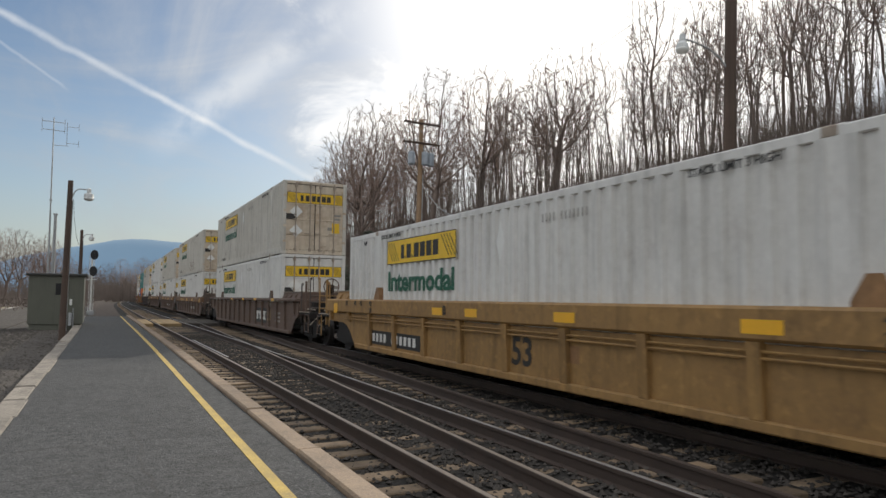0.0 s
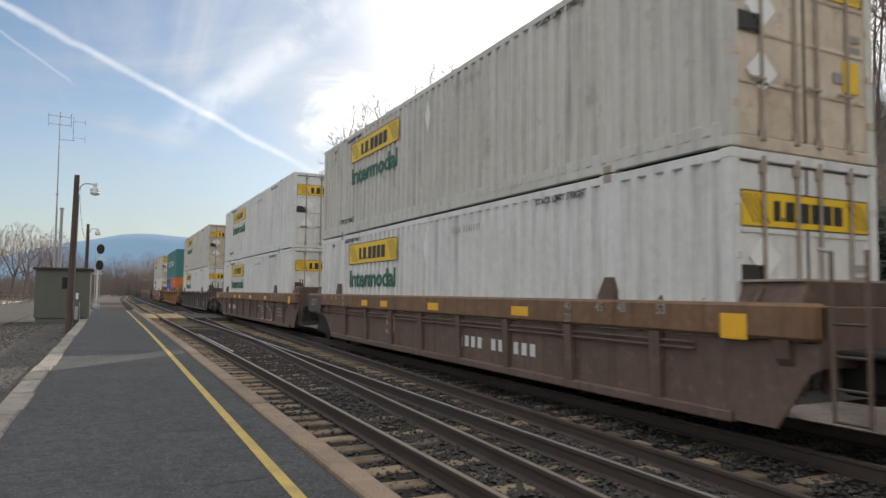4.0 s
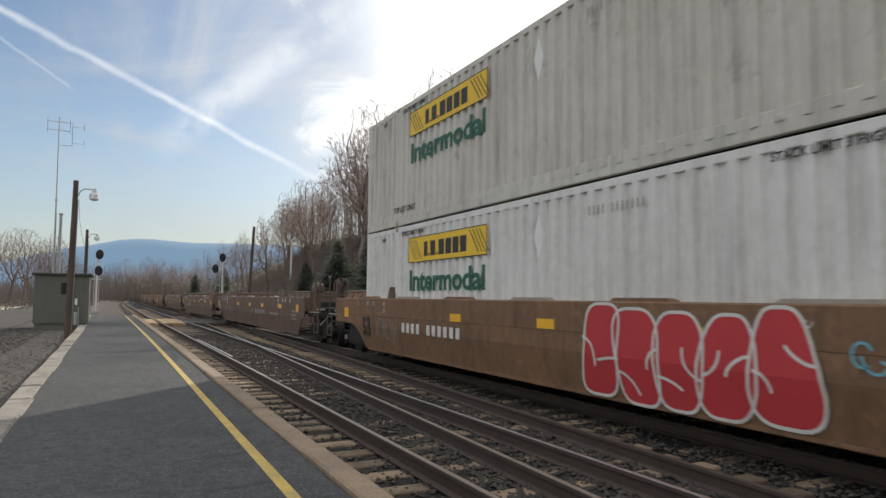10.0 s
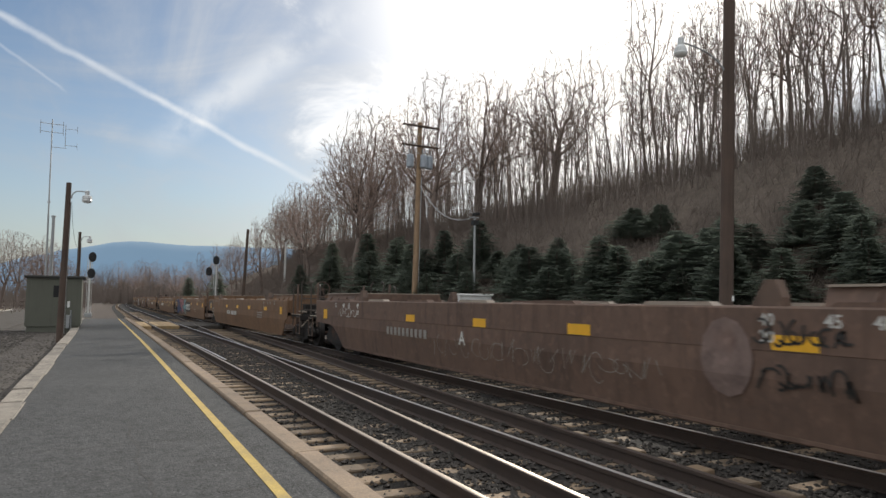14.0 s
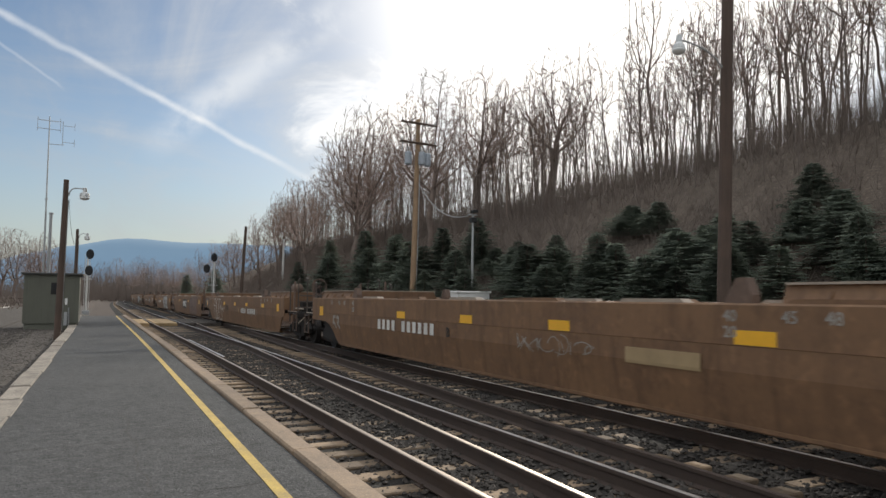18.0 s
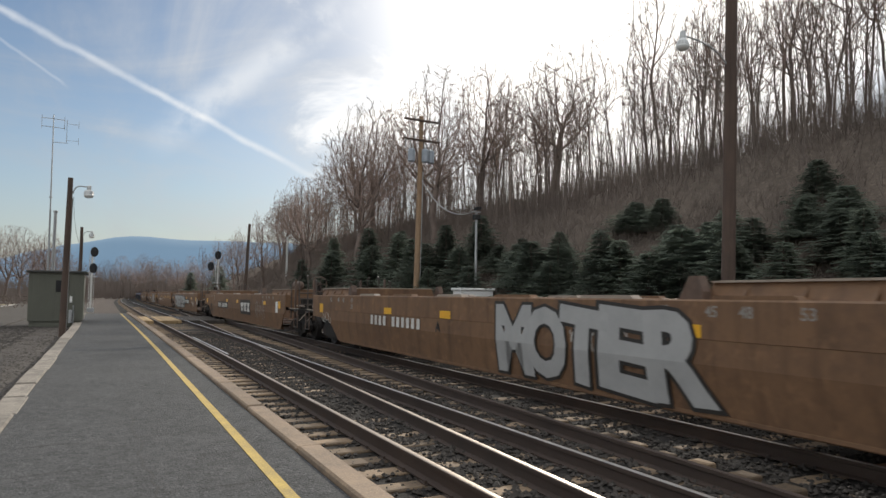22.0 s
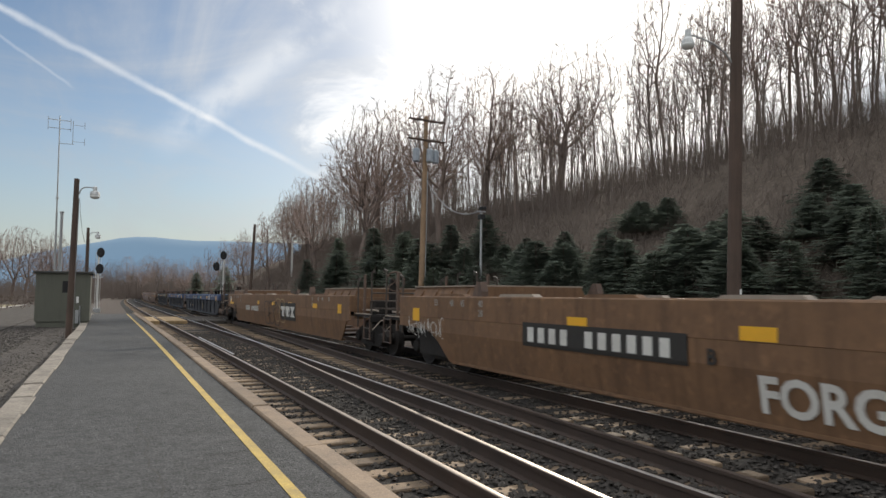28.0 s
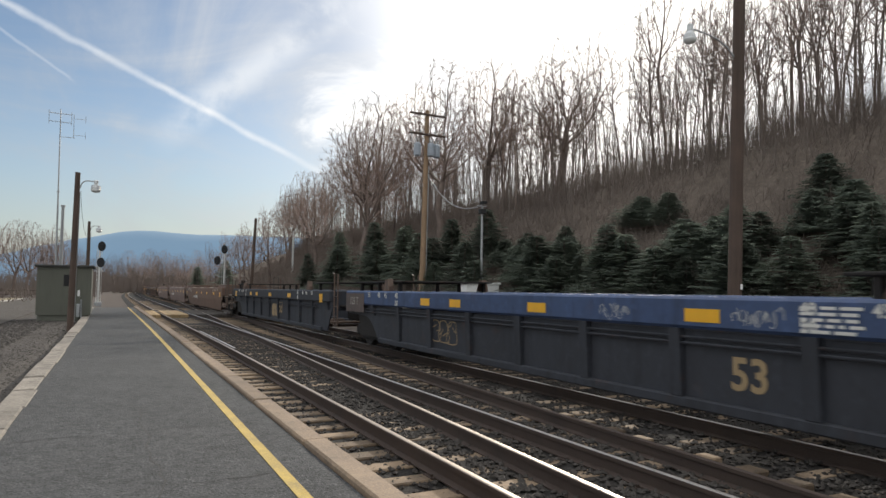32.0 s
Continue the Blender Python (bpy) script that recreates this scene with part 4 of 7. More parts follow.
def make_tree(key, label, seed, lobes, count, root, step, reach, kill, lift, jitter, tip, power, thick, twigs, twig_len):
    """A bare tree. lobes: (centre, radii, share) of the crown's point clouds."""
    rs = np.random.RandomState(seed)
    pts = []
    for c, r, share in lobes:
        n = int(count * share)
        v = rs.normal(size=(n, 3))
        v /= np.linalg.norm(v, axis=1)[:, None]
        v *= (rs.uniform(0.08, 1.0, n) ** 0.42)[:, None]
        pts.append(np.array(c) + v * np.array(r))
    nodes, parent = grow_nodes(seed + 1, np.concatenate(pts), root, step, reach, kill, lift, jitter)
    n = len(nodes)
    area, kids = [0.0] * n, [[] for _ in range(n)]
    for k in range(n - 1, -1, -1):
        area[k] = max(area[k], tip ** power)
        if parent[k] >= 0:
            area[parent[k]] += area[k]
            kids[parent[k]].append(k)
    radius = [a ** (1 / power) for a in area]
    scale = thick / radius[0]
    radius = [max(tip, r * (1 + (scale - 1) * min(1, r / radius[0] * 1.6))) for r in radius]
    gw, gt = Geo(), Geo()
    todo = [(0, None)]
    while todo:
        k, start = todo.pop()
        line, rad = ([start] if start is not None else []), ([min(radius[k] * 1.15, radius[parent[k]])] if start is not None else [])
        at = k
        while True:
            line.append(Vector(nodes[at]))
            rad.append(radius[at])
            ch = sorted(kids[at], key=lambda c: -area[c])
            if not ch:
                break
            todo += [(c, Vector(nodes[at])) for c in ch[1:]]
            at = ch[0]
        if len(line) > 1:
            big = max(rad) > thick * 0.30
            if len(line) > 3:
                pick = sorted(set(range(0, len(line), 2)) | {len(line) - 1})
                line, rad = [line[k] for k in pick], [rad[k] for k in pick]
            tube_chain(gw if big else gt, line, rad, 7 if max(rad) > thick * 0.6 else (4 if big else 3))
    rng = random.Random(seed)
    for k in range(n):
        if radius[k] > tip * 2.2 or parent[k] < 0:
            continue
        p = Vector(nodes[k])
        d0 = (p - Vector(nodes[parent[k]])).normalized()
        for _ in range(twigs if not kids[k] else twigs // 3):
            d = (d0 + Vector((rng.uniform(-1, 1), rng.uniform(-1, 1), rng.uniform(-0.4, 1.2))) * 0.8).normalized()
            w = (Matrix.Rotation(rng.uniform(0, 3.1), 3, d) @ d.orthogonal()).normalized() * tip * 0.85
            q = p + d * twig_len * rng.uniform(0.4, 1.2)
            gt.add([p - w, p + w, q], [(0, 1, 2)])
    TREES[key] = (gw.mesh("trunk", True), gt.mesh("crown"), label)
    TREES[key][0].materials.append(MAT["bark"])
    TREES[key][1].materials.append(MAT["twig"])


def make_trees():
    for i in range(7):
        r = random.Random(20 + i)
        top = r.uniform(2.6, 3.4)
        a = r.uniform(0, 6.28)
        lobes = [((0.3 * math.cos(a), 0.3 * math.sin(a), 10.2 - top), (1.05, 1.05, top), 0.7), ((-0.8 * math.cos(a), -0.8 * math.sin(a), 6.6), (0.9, 0.9, 1.9), 0.3)]
        make_tree("slender%d" % i, "slender bare deciduous tree on the wooded bank", 20 + i, lobes, 330, (0, 0, -0.4), 0.23, 1.5, 0.38, 0.55, 0.24, 0.0105, 2.3, 0.050 + 0.006 * i, 8, 0.62)
    for i in range(5):
        r = random.Random(60 + i)
        lobes = [((0, 0, 9.6), (3.4, 3.4, 5.4), 0.55)]
        for k in range(4):
            a = r.uniform(0, 1.2) + k * 1.57
            lobes.append(((3.0 * math.cos(a), 3.0 * math.sin(a), r.uniform(6.5, 11.0)), (2.3, 2.3, r.uniform(2.2, 3.2)), 0.14))
        make_tree("spread%d" % i, "large spreading bare deciduous tree", 60 + i, lobes, 1500, (0, 0, -0.4), 0.27, 3.6, 0.50, 0.16, 0.34, 0.0120, 2.4, 0.23 + 0.03 * i, 8, 0.72)


make_trees()


def plant(key, x, y, scale, rng, group, label="", z=None, lean=4.0, tall=1.0):
    wood, crown, text = TREES[key]
    z = ground_z(x, y) if z is None else z
    m = pose(x, y, z - 0.05, rng.uniform(-lean, lean), rng.uniform(-lean, lean), rng.uniform(0, 360)) @ Matrix.Diagonal((scale, scale, scale * tall, 1))
    ob = thing("tree", label or text, "tree", group, m=m)
    part("trunk", wood, "bark", ob)
    part("crown", crown, "twig", ob, "bare branches and fine twigs")
    return ob


def wood_bank():
    rng = random.Random(12)
    # the thicket along the crest of the bank
    for k in range(165):
        y = -14 + 128 * (k + rng.random()) / 165
        x = rng.uniform(25.0, 40.0) + drift(y)
        plant("slender%d" % rng.randrange(7), x, y, rng.uniform(0.80, 1.12), rng, "trees on the bank", lean=6, tall=rng.uniform(0.95, 1.2))
    for k in range(50):
        y = -8 + 46 * (k + rng.random()) / 50
        plant("slender%d" % rng.randrange(7), rng.uniform(29.0, 44.0), y, rng.uniform(0.85, 1.2), rng, "trees on the bank", lean=5, tall=rng.uniform(0.95, 1.15))
    # larger trees lower on the bank
    for x, y, s, k in ((19.6, 57, 0.94, 0), (24.0, 50, 0.98, 1), (22.0, 62, 1.08, 2), (27.4, 48, 0.90, 3), (29.5, 41.5, 0.84, 4), (24.5, 66, 1.05, 3), (19.5, 72, 0.80, 1), (27, 58, 0.95, 4),
                       (30.5, 9.5, 0.92, 3), (21.5, 80, 0.72, 2), (18, 88, 0.66, 3), (22, 96, 0.74, 0), (17, 104, 0.6, 1), (25, 108, 0.7, 4), (20, 118, 0.6, 2), (16.5, 128, 0.52, 0), (26, 74, 0.9, 0), (23, 88, 0.8, 1)):
        plant("spread%d" % k, x, y, s, rng, "large trees on the bank")
    # beyond the bend
    for k in range(24):
        y = rng.uniform(95, 260)
        x = rng.uniform(15, 34) + drift(y) + 0.05 * (y - 95)
        plant("slender%d" % rng.randrange(7), x, y, rng.uniform(0.7, 1.15), rng, "trees beyond the bend", lean=5)
    for k in range(40):
        y = rng.uniform(150, 330)
        x = rng.uniform(-2, 26) if k % 4 else rng.uniform(-26, 34)
        plant("slender%d" % rng.randrange(7), x, y, rng.uniform(0.6, 1.0), rng, "trees beyond the bend", z=-0.3)
    for x, y, s, k in ((-6.4, 112, 0.62, 0), (-8.6, 116, 0.72, 4), (-10.8, 112, 0.74, 1), (-13, 115, 0.76, 2), (-15.6, 112, 0.74, 4), (-17.5, 116, 0.8, 3), (-4.6, 124, 0.5, 2), (-20, 112, 0.78, 1), (-24, 108, 0.74, 0), (-9.6, 124, 0.7, 3),
                       (0.5, 235, 0.8, 0), (4.5, 250, 0.95, 1), (8.5, 240, 0.85, 2), (12, 226, 0.8, 3), (16, 245, 0.95, 4), (20, 230, 0.85, 0), (25, 238, 0.95, 1), (-4, 262, 0.8, 4), (30, 225, 0.9, 2), (11, 262, 1.05, 3), (22, 205, 0.7, 2), (17, 190, 0.62, 1)):
        plant("spread%d" % k, x, y, s, rng, "trees beyond the car park", z=-0.1)


wood_bank()


def spruce_mesh(seed, height):
    """A crown of many short needled sprays on drooping boughs."""
    rng = random.Random(seed)
    g = Geo()
    z = 0.25
    while z < height - 0.08:
        u = z / height
        reach = (1 - u) ** 0.85 * height * 0.27 * rng.uniform(0.6, 1.2) + 0.05
        n = max(5, int(13 * (1 - u) + 5))
        for i in range(n):
            a = 2 * math.pi * (i + rng.random()) / n
            ln = reach * rng.uniform(0.6, 1.18)
            out, side = Vector((math.cos(a), math.sin(a), 0)), Vector((-math.sin(a), math.cos(a), 0))
            zb = z + rng.uniform(-0.08, 0.08)
            m = 3 + int(ln * 4)
            for k in range(m):
                s0 = ln * (0.15 + 0.85 * k / m)
                c = out * s0 + Vector((0, 0, zb - 0.22 * s0 + 0.10 * (s0 / ln) ** 3 * ln))
                for sg in (-1, 1, -1, 1):
                    d = (out * rng.uniform(0.5, 0.9) + side * sg * rng.uniform(0.5, 1.0) + Vector((0, 0, rng.uniform(-0.45, 0.12)))).normalized()
                    lg = rng.uniform(0.16, 0.30) * (1.1 - 0.45 * s0 / ln)
                    w = (Vector((0, 0, 1)).cross(d).normalized() * rng.uniform(-1, 1) + d.orthogonal().normalized() * rng.uniform(-1, 1)).normalized() * 0.032
                    g.add([c - w * 0.5, c + d * lg * 0.5 - w, c + d * lg, c + d * lg * 0.5 + w], [(0, 1, 2, 3)])
        z += 0.13 + 0.04 * rng.random()
    for i in range(10):
        a = i * 0.63
        g.add([(0, 0, height), (0.06 * math.cos(a), 0.06 * math.sin(a), height - 0.35), (0.06 * math.cos(a + .6), 0.06 * math.sin(a + .6), height - 0.4)], [(0, 1, 2)])
    return g


def spruces():
    rng = random.Random(31)
    meshes = []
    for i in range(4):
        me = spruce_mesh(40 + i, 5.0).mesh("crown")
        me.materials.append(MAT["needles"])
        meshes.append(me)
    trunk = Geo().tube((0, 0, -0.3), (0, 0, 4.8), 0.10, 0.01, 7).mesh("trunk")
    trunk.materials.append(MAT["bark"])
    spots = [(17.6, 9.6, 0.62), (19.2, 12.4, 0.64), (17.9, 6.6, 0.72), (16.8, 14.6, 0.72), (19.5, 17.5, 0.62), (18.0, 11.0, 0.62), (18.4, 15.8, 0.66), (17.2, 12.9, 0.6), (17.8, 21.5, 0.8), (18.2, 25.0, 0.86), (18.6, 28.0, 0.86), (19.8, 30.5, 0.85), (17.8, 34.0, 0.85), (20.5, 36, 0.85),
             (18.4, 41.0, 0.95), (19.0, 45.5, 1.1), (18.0, 49.0, 1.0), (19.6, 53.0, 1.2), (17.6, 57.5, 1.15), (19.4, 62.0, 1.1), (21.5, 22.0, 0.6), (21.8, 8.0, 0.5), (17.2, 2.5, 0.7), (19.4, 4.5, 0.62), (22.0, 15.0, 0.45), (18.8, 8.2, 0.66), (17.0, 24.0, 0.7), (19.6, 39.0, 0.85), (20.2, 47.5, 0.95), (18.6, 60.0, 0.95), (16.9, 18.0, 0.75), (17.4, 66.0, 0.9)]
    for k in range(16):
        y = -2 + 70 * (k + rng.random()) / 26
        spots.append((rng.uniform(16.4, 21.8), y, rng.uniform(0.50, 0.85) * (1 + y / 160)))
    for k in range(26):
        y = -5 + 40 * (k + rng.random()) / 26
        spots.append((rng.uniform(16.6, 21.0), y, rng.uniform(0.42, 0.74)))
    for x, y, s in spots:
        tall = s * rng.uniform(0.85, 1.12) * (0.68 if y < 24 else (0.62 if y < 33 else 0.74))
        if y < 36:
            tall = max(0.30, min(tall, (rng.uniform(3.7, 4.6) + 0.02 * max(0, 12 - y) - ground_z(x, y)) / 5.0))
        m = pose(x, y, ground_z(x, y) - 0.1, rng.uniform(-4, 4), rng.uniform(-4, 4), rng.uniform(0, 360)) @ Matrix.Diagonal((s * rng.uniform(1.5, 2.2), s * rng.uniform(1.5, 2.2), tall, 1))
        ob = thing("spruce", "dark green spruce tree at the foot of the wooded bank", "tree", "spruces along the bank", m=m)
        part("trunk", trunk, "bark", ob)
        part("crown", meshes[rng.randrange(4)], "needles", ob, "drooping dark green boughs")
    for x, y, s in ((17.5, 120.0, 1.3), (15.8, 150.0, 1.25), (-11.2, 62.0, 0.75), (-12.6, 64.0, 0.7)):
        m = pose(x + (drift(y) if x > 0 else 0), y, -0.3, 0, 0, 40 * s) @ Matrix.Diagonal((s * 2.1, s * 2.1, s, 1))
        ob = thing("evergreen", "dark rounded evergreen standing apart", "tree", m=m)
        part("trunk", trunk, "bark", ob)
        part("crown", meshes[rng.randrange(4)], "needles", ob, "dense dark boughs")


spruces()


def undergrowth():
    """Bare brush and saplings on the bank and at the bend, too many to count."""
    rng = random.Random(77)
    g = Geo()
    for k in range(17000):
        far = k % 9 == 0
        y = rng.uniform(70, 300) if far else rng.uniform(-14, 110)
        x = (rng.uniform(13, 40) if k % 18 else rng.uniform(-30, -2)) if far else 15.2 + 18 * rng.random()
        x += drift(y) if x > 0 else 0
        z = ground_z(x, y) - 0.05
        h = rng.uniform(0.5, 1.7) if not far else rng.uniform(0.7, 2.6)
        if not far and x - drift(y) > 25.5:
            h *= rng.uniform(1.2, 2.6)
        p = Vector((x, y, z))
        for j in range(4):
            d = Vector((rng.uniform(-.7, .7), rng.uniform(-.7, .7), 1)) * h * rng.uniform(0.6, 1)
            q = p + d * 0.55
            w = 0.007 if not far else 0.03
            g.add([p + Vector((-w, w, 0)), p + Vector((w, -w, 0)), q], [(0, 1, 2)])
            for s in range(4):
                e = q + Vector((rng.uniform(-.4, .4), rng.uniform(-.4, .4), rng.uniform(0.1, .6))) * h * 0.6
                o = p.lerp(q, rng.uniform(0.45, 1))
                g.add([o + Vector((-w * .7, 0, 0)), o + Vector((w * .7, 0, 0)), e], [(0, 1, 2)])
    for k in range(2600):
        y = rng.uniform(200, 400)
        x = rng.uniform(-70, 70) if k % 2 else rng.uniform(-20, 40)
        h = rng.uniform(2.0, 6.5) if k % 3 else rng.uniform(6.0, 11.5)
        p = Vector((x, y, -0.4))
        for j in range(5):
            q = p + Vector((rng.uniform(-.25, .25), rng.uniform(-.25, .25), 1)) * h * rng.uniform(0.5, 1)
            g.add([p + Vector((-0.07, 0, 0)), p + Vector((0.07, 0, 0)), q], [(0, 1, 2)])
            for s in range(3):
                o = p.lerp(q, rng.uniform(0.3, 0.9))
                e = o + Vector((rng.uniform(-.3, .3), 0, rng.uniform(0.1, .4))) * h
                g.add([o + Vector((-0.05, 0, 0)), o + Vector((0.05, 0, 0)), e], [(0, 1, 2)])
    # thin saplings between the trees of the crest
    for k in range(1500):
        y = -14 + 124 * rng.random()
        x = rng.uniform(24.0, 42.0) + drift(y)
        h = rng.uniform(3.5, 8.5)
        p = Vector((x, y, ground_z(x, y) - 0.1))
        lean = Vector((rng.uniform(-.12, .12), rng.uniform(-.12, .12), 1))
        pts = [p + lean * h * u + Vector((rng.uniform(-.12, .12), rng.uniform(-.12, .12), 0)) * u * 2 for u in (0, 0.35, 0.7, 1.0)]
        r = 0.006 * h * rng.uniform(0.6, 1.1)
        tube_chain(g, pts, [r, r * 0.7, r * 0.45, 0.006], 4)
        for j in range(8):
            u = rng.uniform(0.25, 0.95)
            o = p + lean * h * u
            d = Vector((rng.uniform(-1, 1), rng.uniform(-1, 1), rng.uniform(0.6, 1.6))).normalized() * h * rng.uniform(0.10, 0.25)
            e = o + d
            g.add([o + Vector((0.006, -0.014, 0)), o + Vector((-0.006, 0.014, 0)), e], [(0, 1, 2)])
            for s in range(3):
                b = o.lerp(e, rng.uniform(0.3, 0.8))
                f = b + Vector((rng.uniform(-1, 1), rng.uniform(-1, 1), rng.uniform(0.3, 1.4))).normalized() * h * 0.09
                g.add([b + Vector((0, -0.008, 0)), b + Vector((0, 0.008, 0)), f], [(0, 1, 2)])
    thing("undergrowth", "bare brown brush and saplings covering the bank", "brush", kind="stuff", geo=g, material="brush")


undergrowth()

# ---- the train ----
SPEED = 15.95      # metres a second, towards the camera (-y)
PACE = 15.95 / 16.15   # true length of the train over its first estimate
WHEELS = []        # (wheel, its car, place along the car)
MOVERS = []        # (thing, distance along the track at the clip's start)
SIDE = 1.445       # half width over the sides
TOP, FOOT = 1.56, 0.27
ORIGIN_Z = DROP_2


FACE = {"chord": 1.445, "plate": 1.445, "seam": 0.0}     # where the marks of the unit being built lie
FOLD, TUCK = 0.84, 0.085                                # smooth sides lean inwards below the fold


def face_x(z):
    """The near side's x for paint whose foot is at height z."""
    return -(FACE["chord"] if z > FACE["seam"] - 0.05 else FACE["plate"])


def tuck_in(z):
    return TUCK * max(0.0, FOLD - z) / (FOLD - FOOT)


def folded_side(outline, s):
    """A side plate with a fold along its length, its lower half leaning inwards."""
    up, low = [], []
    n = len(outline)
    for i in range(n):
        (ya, za), (yb, zb) = outline[i], outline[(i + 1) % n]
        (up if za >= FOLD else low).append((ya, za))
        if (za >= FOLD) != (zb >= FOLD):
            u = (FOLD - za) / (zb - za)
            p = (ya + (yb - ya) * u, FOLD)
            up.append(p)
            low.append(p)
    g = Geo()
    for poly in (up, low):
        m = len(poly)
        vs = [(s * (SIDE - tuck_in(z)), y, z) for y, z in poly] + [(s * (SIDE - 0.03 - tuck_in(z)), y, z) for y, z in poly]
        g.add(vs, [tuple(range(m)), tuple(range(2 * m - 1, m - 1, -1))] + [(i, m + i, m + (i + 1) % m, (i + 1) % m) for i in range(m)])
    return g


def lay_on_fold(ob, above):
    """Bend paint on a smooth side round the fold."""
    to_car = above @ ob.matrix_basis
    me = ob.data
    zs = [(to_car @ v.co).z for v in me.vertices]
    if zs and min(zs) < FOLD:
        if me.users > 1:
            me = ob.data = me.copy()
        back = to_car.inverted()
        bm = bmesh.new()
        bm.from_mesh(me)
        at = back @ Vector((0, 0, FOLD))
        normal = (to_car.to_3x3().transposed() @ Vector((0, 0, 1))).normalized()
        bmesh.ops.bisect_plane(bm, geom=bm.verts[:] + bm.edges[:] + bm.faces[:], plane_co=at, plane_no=normal)
        for v in bm.verts:
            p = to_car @ v.co
            p.x += tuck_in(p.z)
            v.co = back @ p
        bm.to_mesh(me)
        bm.free()
    for ch in ob.children:
        lay_on_fold(ch, to_car)


def side_outline(h, front, rear, top=1.14):
    """The side plate's outline, (y, z): a notch at the front end, an arch over the truck at the rear. h: half length."""
    cut = [(-h, top), (-h, 0.88), (-h + 0.28, 0.82), (-h + 0.95, FOOT)] if front == "C" else [(-h, top), (-h, 0.90), (-h + 0.10, 0.84), (-h + 0.48, FOOT)]
    arch = [(h - 2.40, FOOT), (h - 2.22, 0.42), (h - 1.98, 0.64), (h - 1.70, 0.80), (h - 1.40, 0.87), (h, 0.90), (h, top)]
    return cut + arch


def build_truck(car, y, style):
    t = part("truck", Geo().cbox(-1.0, y - 0.17, 0.42, 1.0, y + 0.17, 0.74, 0.04), "car_steel_black", car, "dark cast steel truck")
    prof = [(-1.15, 0.50), (-1.15, 0.36), (-0.98, 0.33), (-0.55, 0.22), (0.55, 0.22), (0.98, 0.33), (1.15, 0.36), (1.15, 0.50), (0.95, 0.66), (0.45, 0.80), (-0.45, 0.80), (-0.95, 0.66)]

    def frame_geo():
        g = Geo().slab(prof, -0.07, 0.07)
        g.box(-0.10, -0.26, 0.28, 0.10, 0.26, 0.34)
        for a in (-0.89, 0.89):
            g.lathe([(0.13, -0.13), (0.15, -0.10), (0.15, 0.0), (0.13, 0.02)], 10, (-0.02, a, 0.44), "x")
        for a in (-0.19, -0.065, 0.065, 0.19):
            g.lathe([(0.058, 0.32 + 0.035 * k) if k % 2 else (0.046, 0.32 + 0.035 * k) for k in range(9)], 8, (-0.09, a, 0.0))
        for a in (-0.62, 0.62):
            g.cbox(-0.09, a - 0.10, 0.40, 0.07, a + 0.10, 0.56, 0.03)
        return g

    for s in (-1, 1):
        piece("side_frame", ("truck_frame",), frame_geo, "car_steel_black", t, pose(s * 1.0, y, 0, 0, 0, 0 if s < 0 else 180))

    def wheel_geo():
        return Geo().lathe([(0.06, -0.11), (0.14, -0.10), (0.15, -0.03), (0.36, -0.02), (0.41, -0.065), (0.44, -0.065), (0.445, 0.05), (0.475, 0.06), (0.475, 0.09), (0.36, 0.09), (0.15, 0.05), (0.06, 0.06)], 20, (0, 0, 0), "x")

    for a in (-0.89, 0.89):
        for s in (-1, 1):
            w = piece("wheel", ("wheel",), wheel_geo, "wheel_steel", t, pose(s * 0.755, y + a, 0.445, 0, 0, 0 if s < 0 else 180), smooth=False)
            if s < 0:
                WHEELS.append((w, car, y + a))
        piece("axle", ("axle",), lambda: Geo().tube((-0.75, 0, 0), (0.75, 0, 0), 0.075, n=8), "car_steel_black", t, pose(0, y + a, 0.445))
    return t


def handrail(g, x, y, z0, z1, w, along="y"):
    a, b = ((x, y - w / 2), (x, y + w / 2)) if along == "y" else ((x - w / 2, y), (x + w / 2, y))
    g.pipe([(*a, z0), (*a, z1 - 0.05), (*b, z1), (*b, z0)], 0.018, 5)
    return g


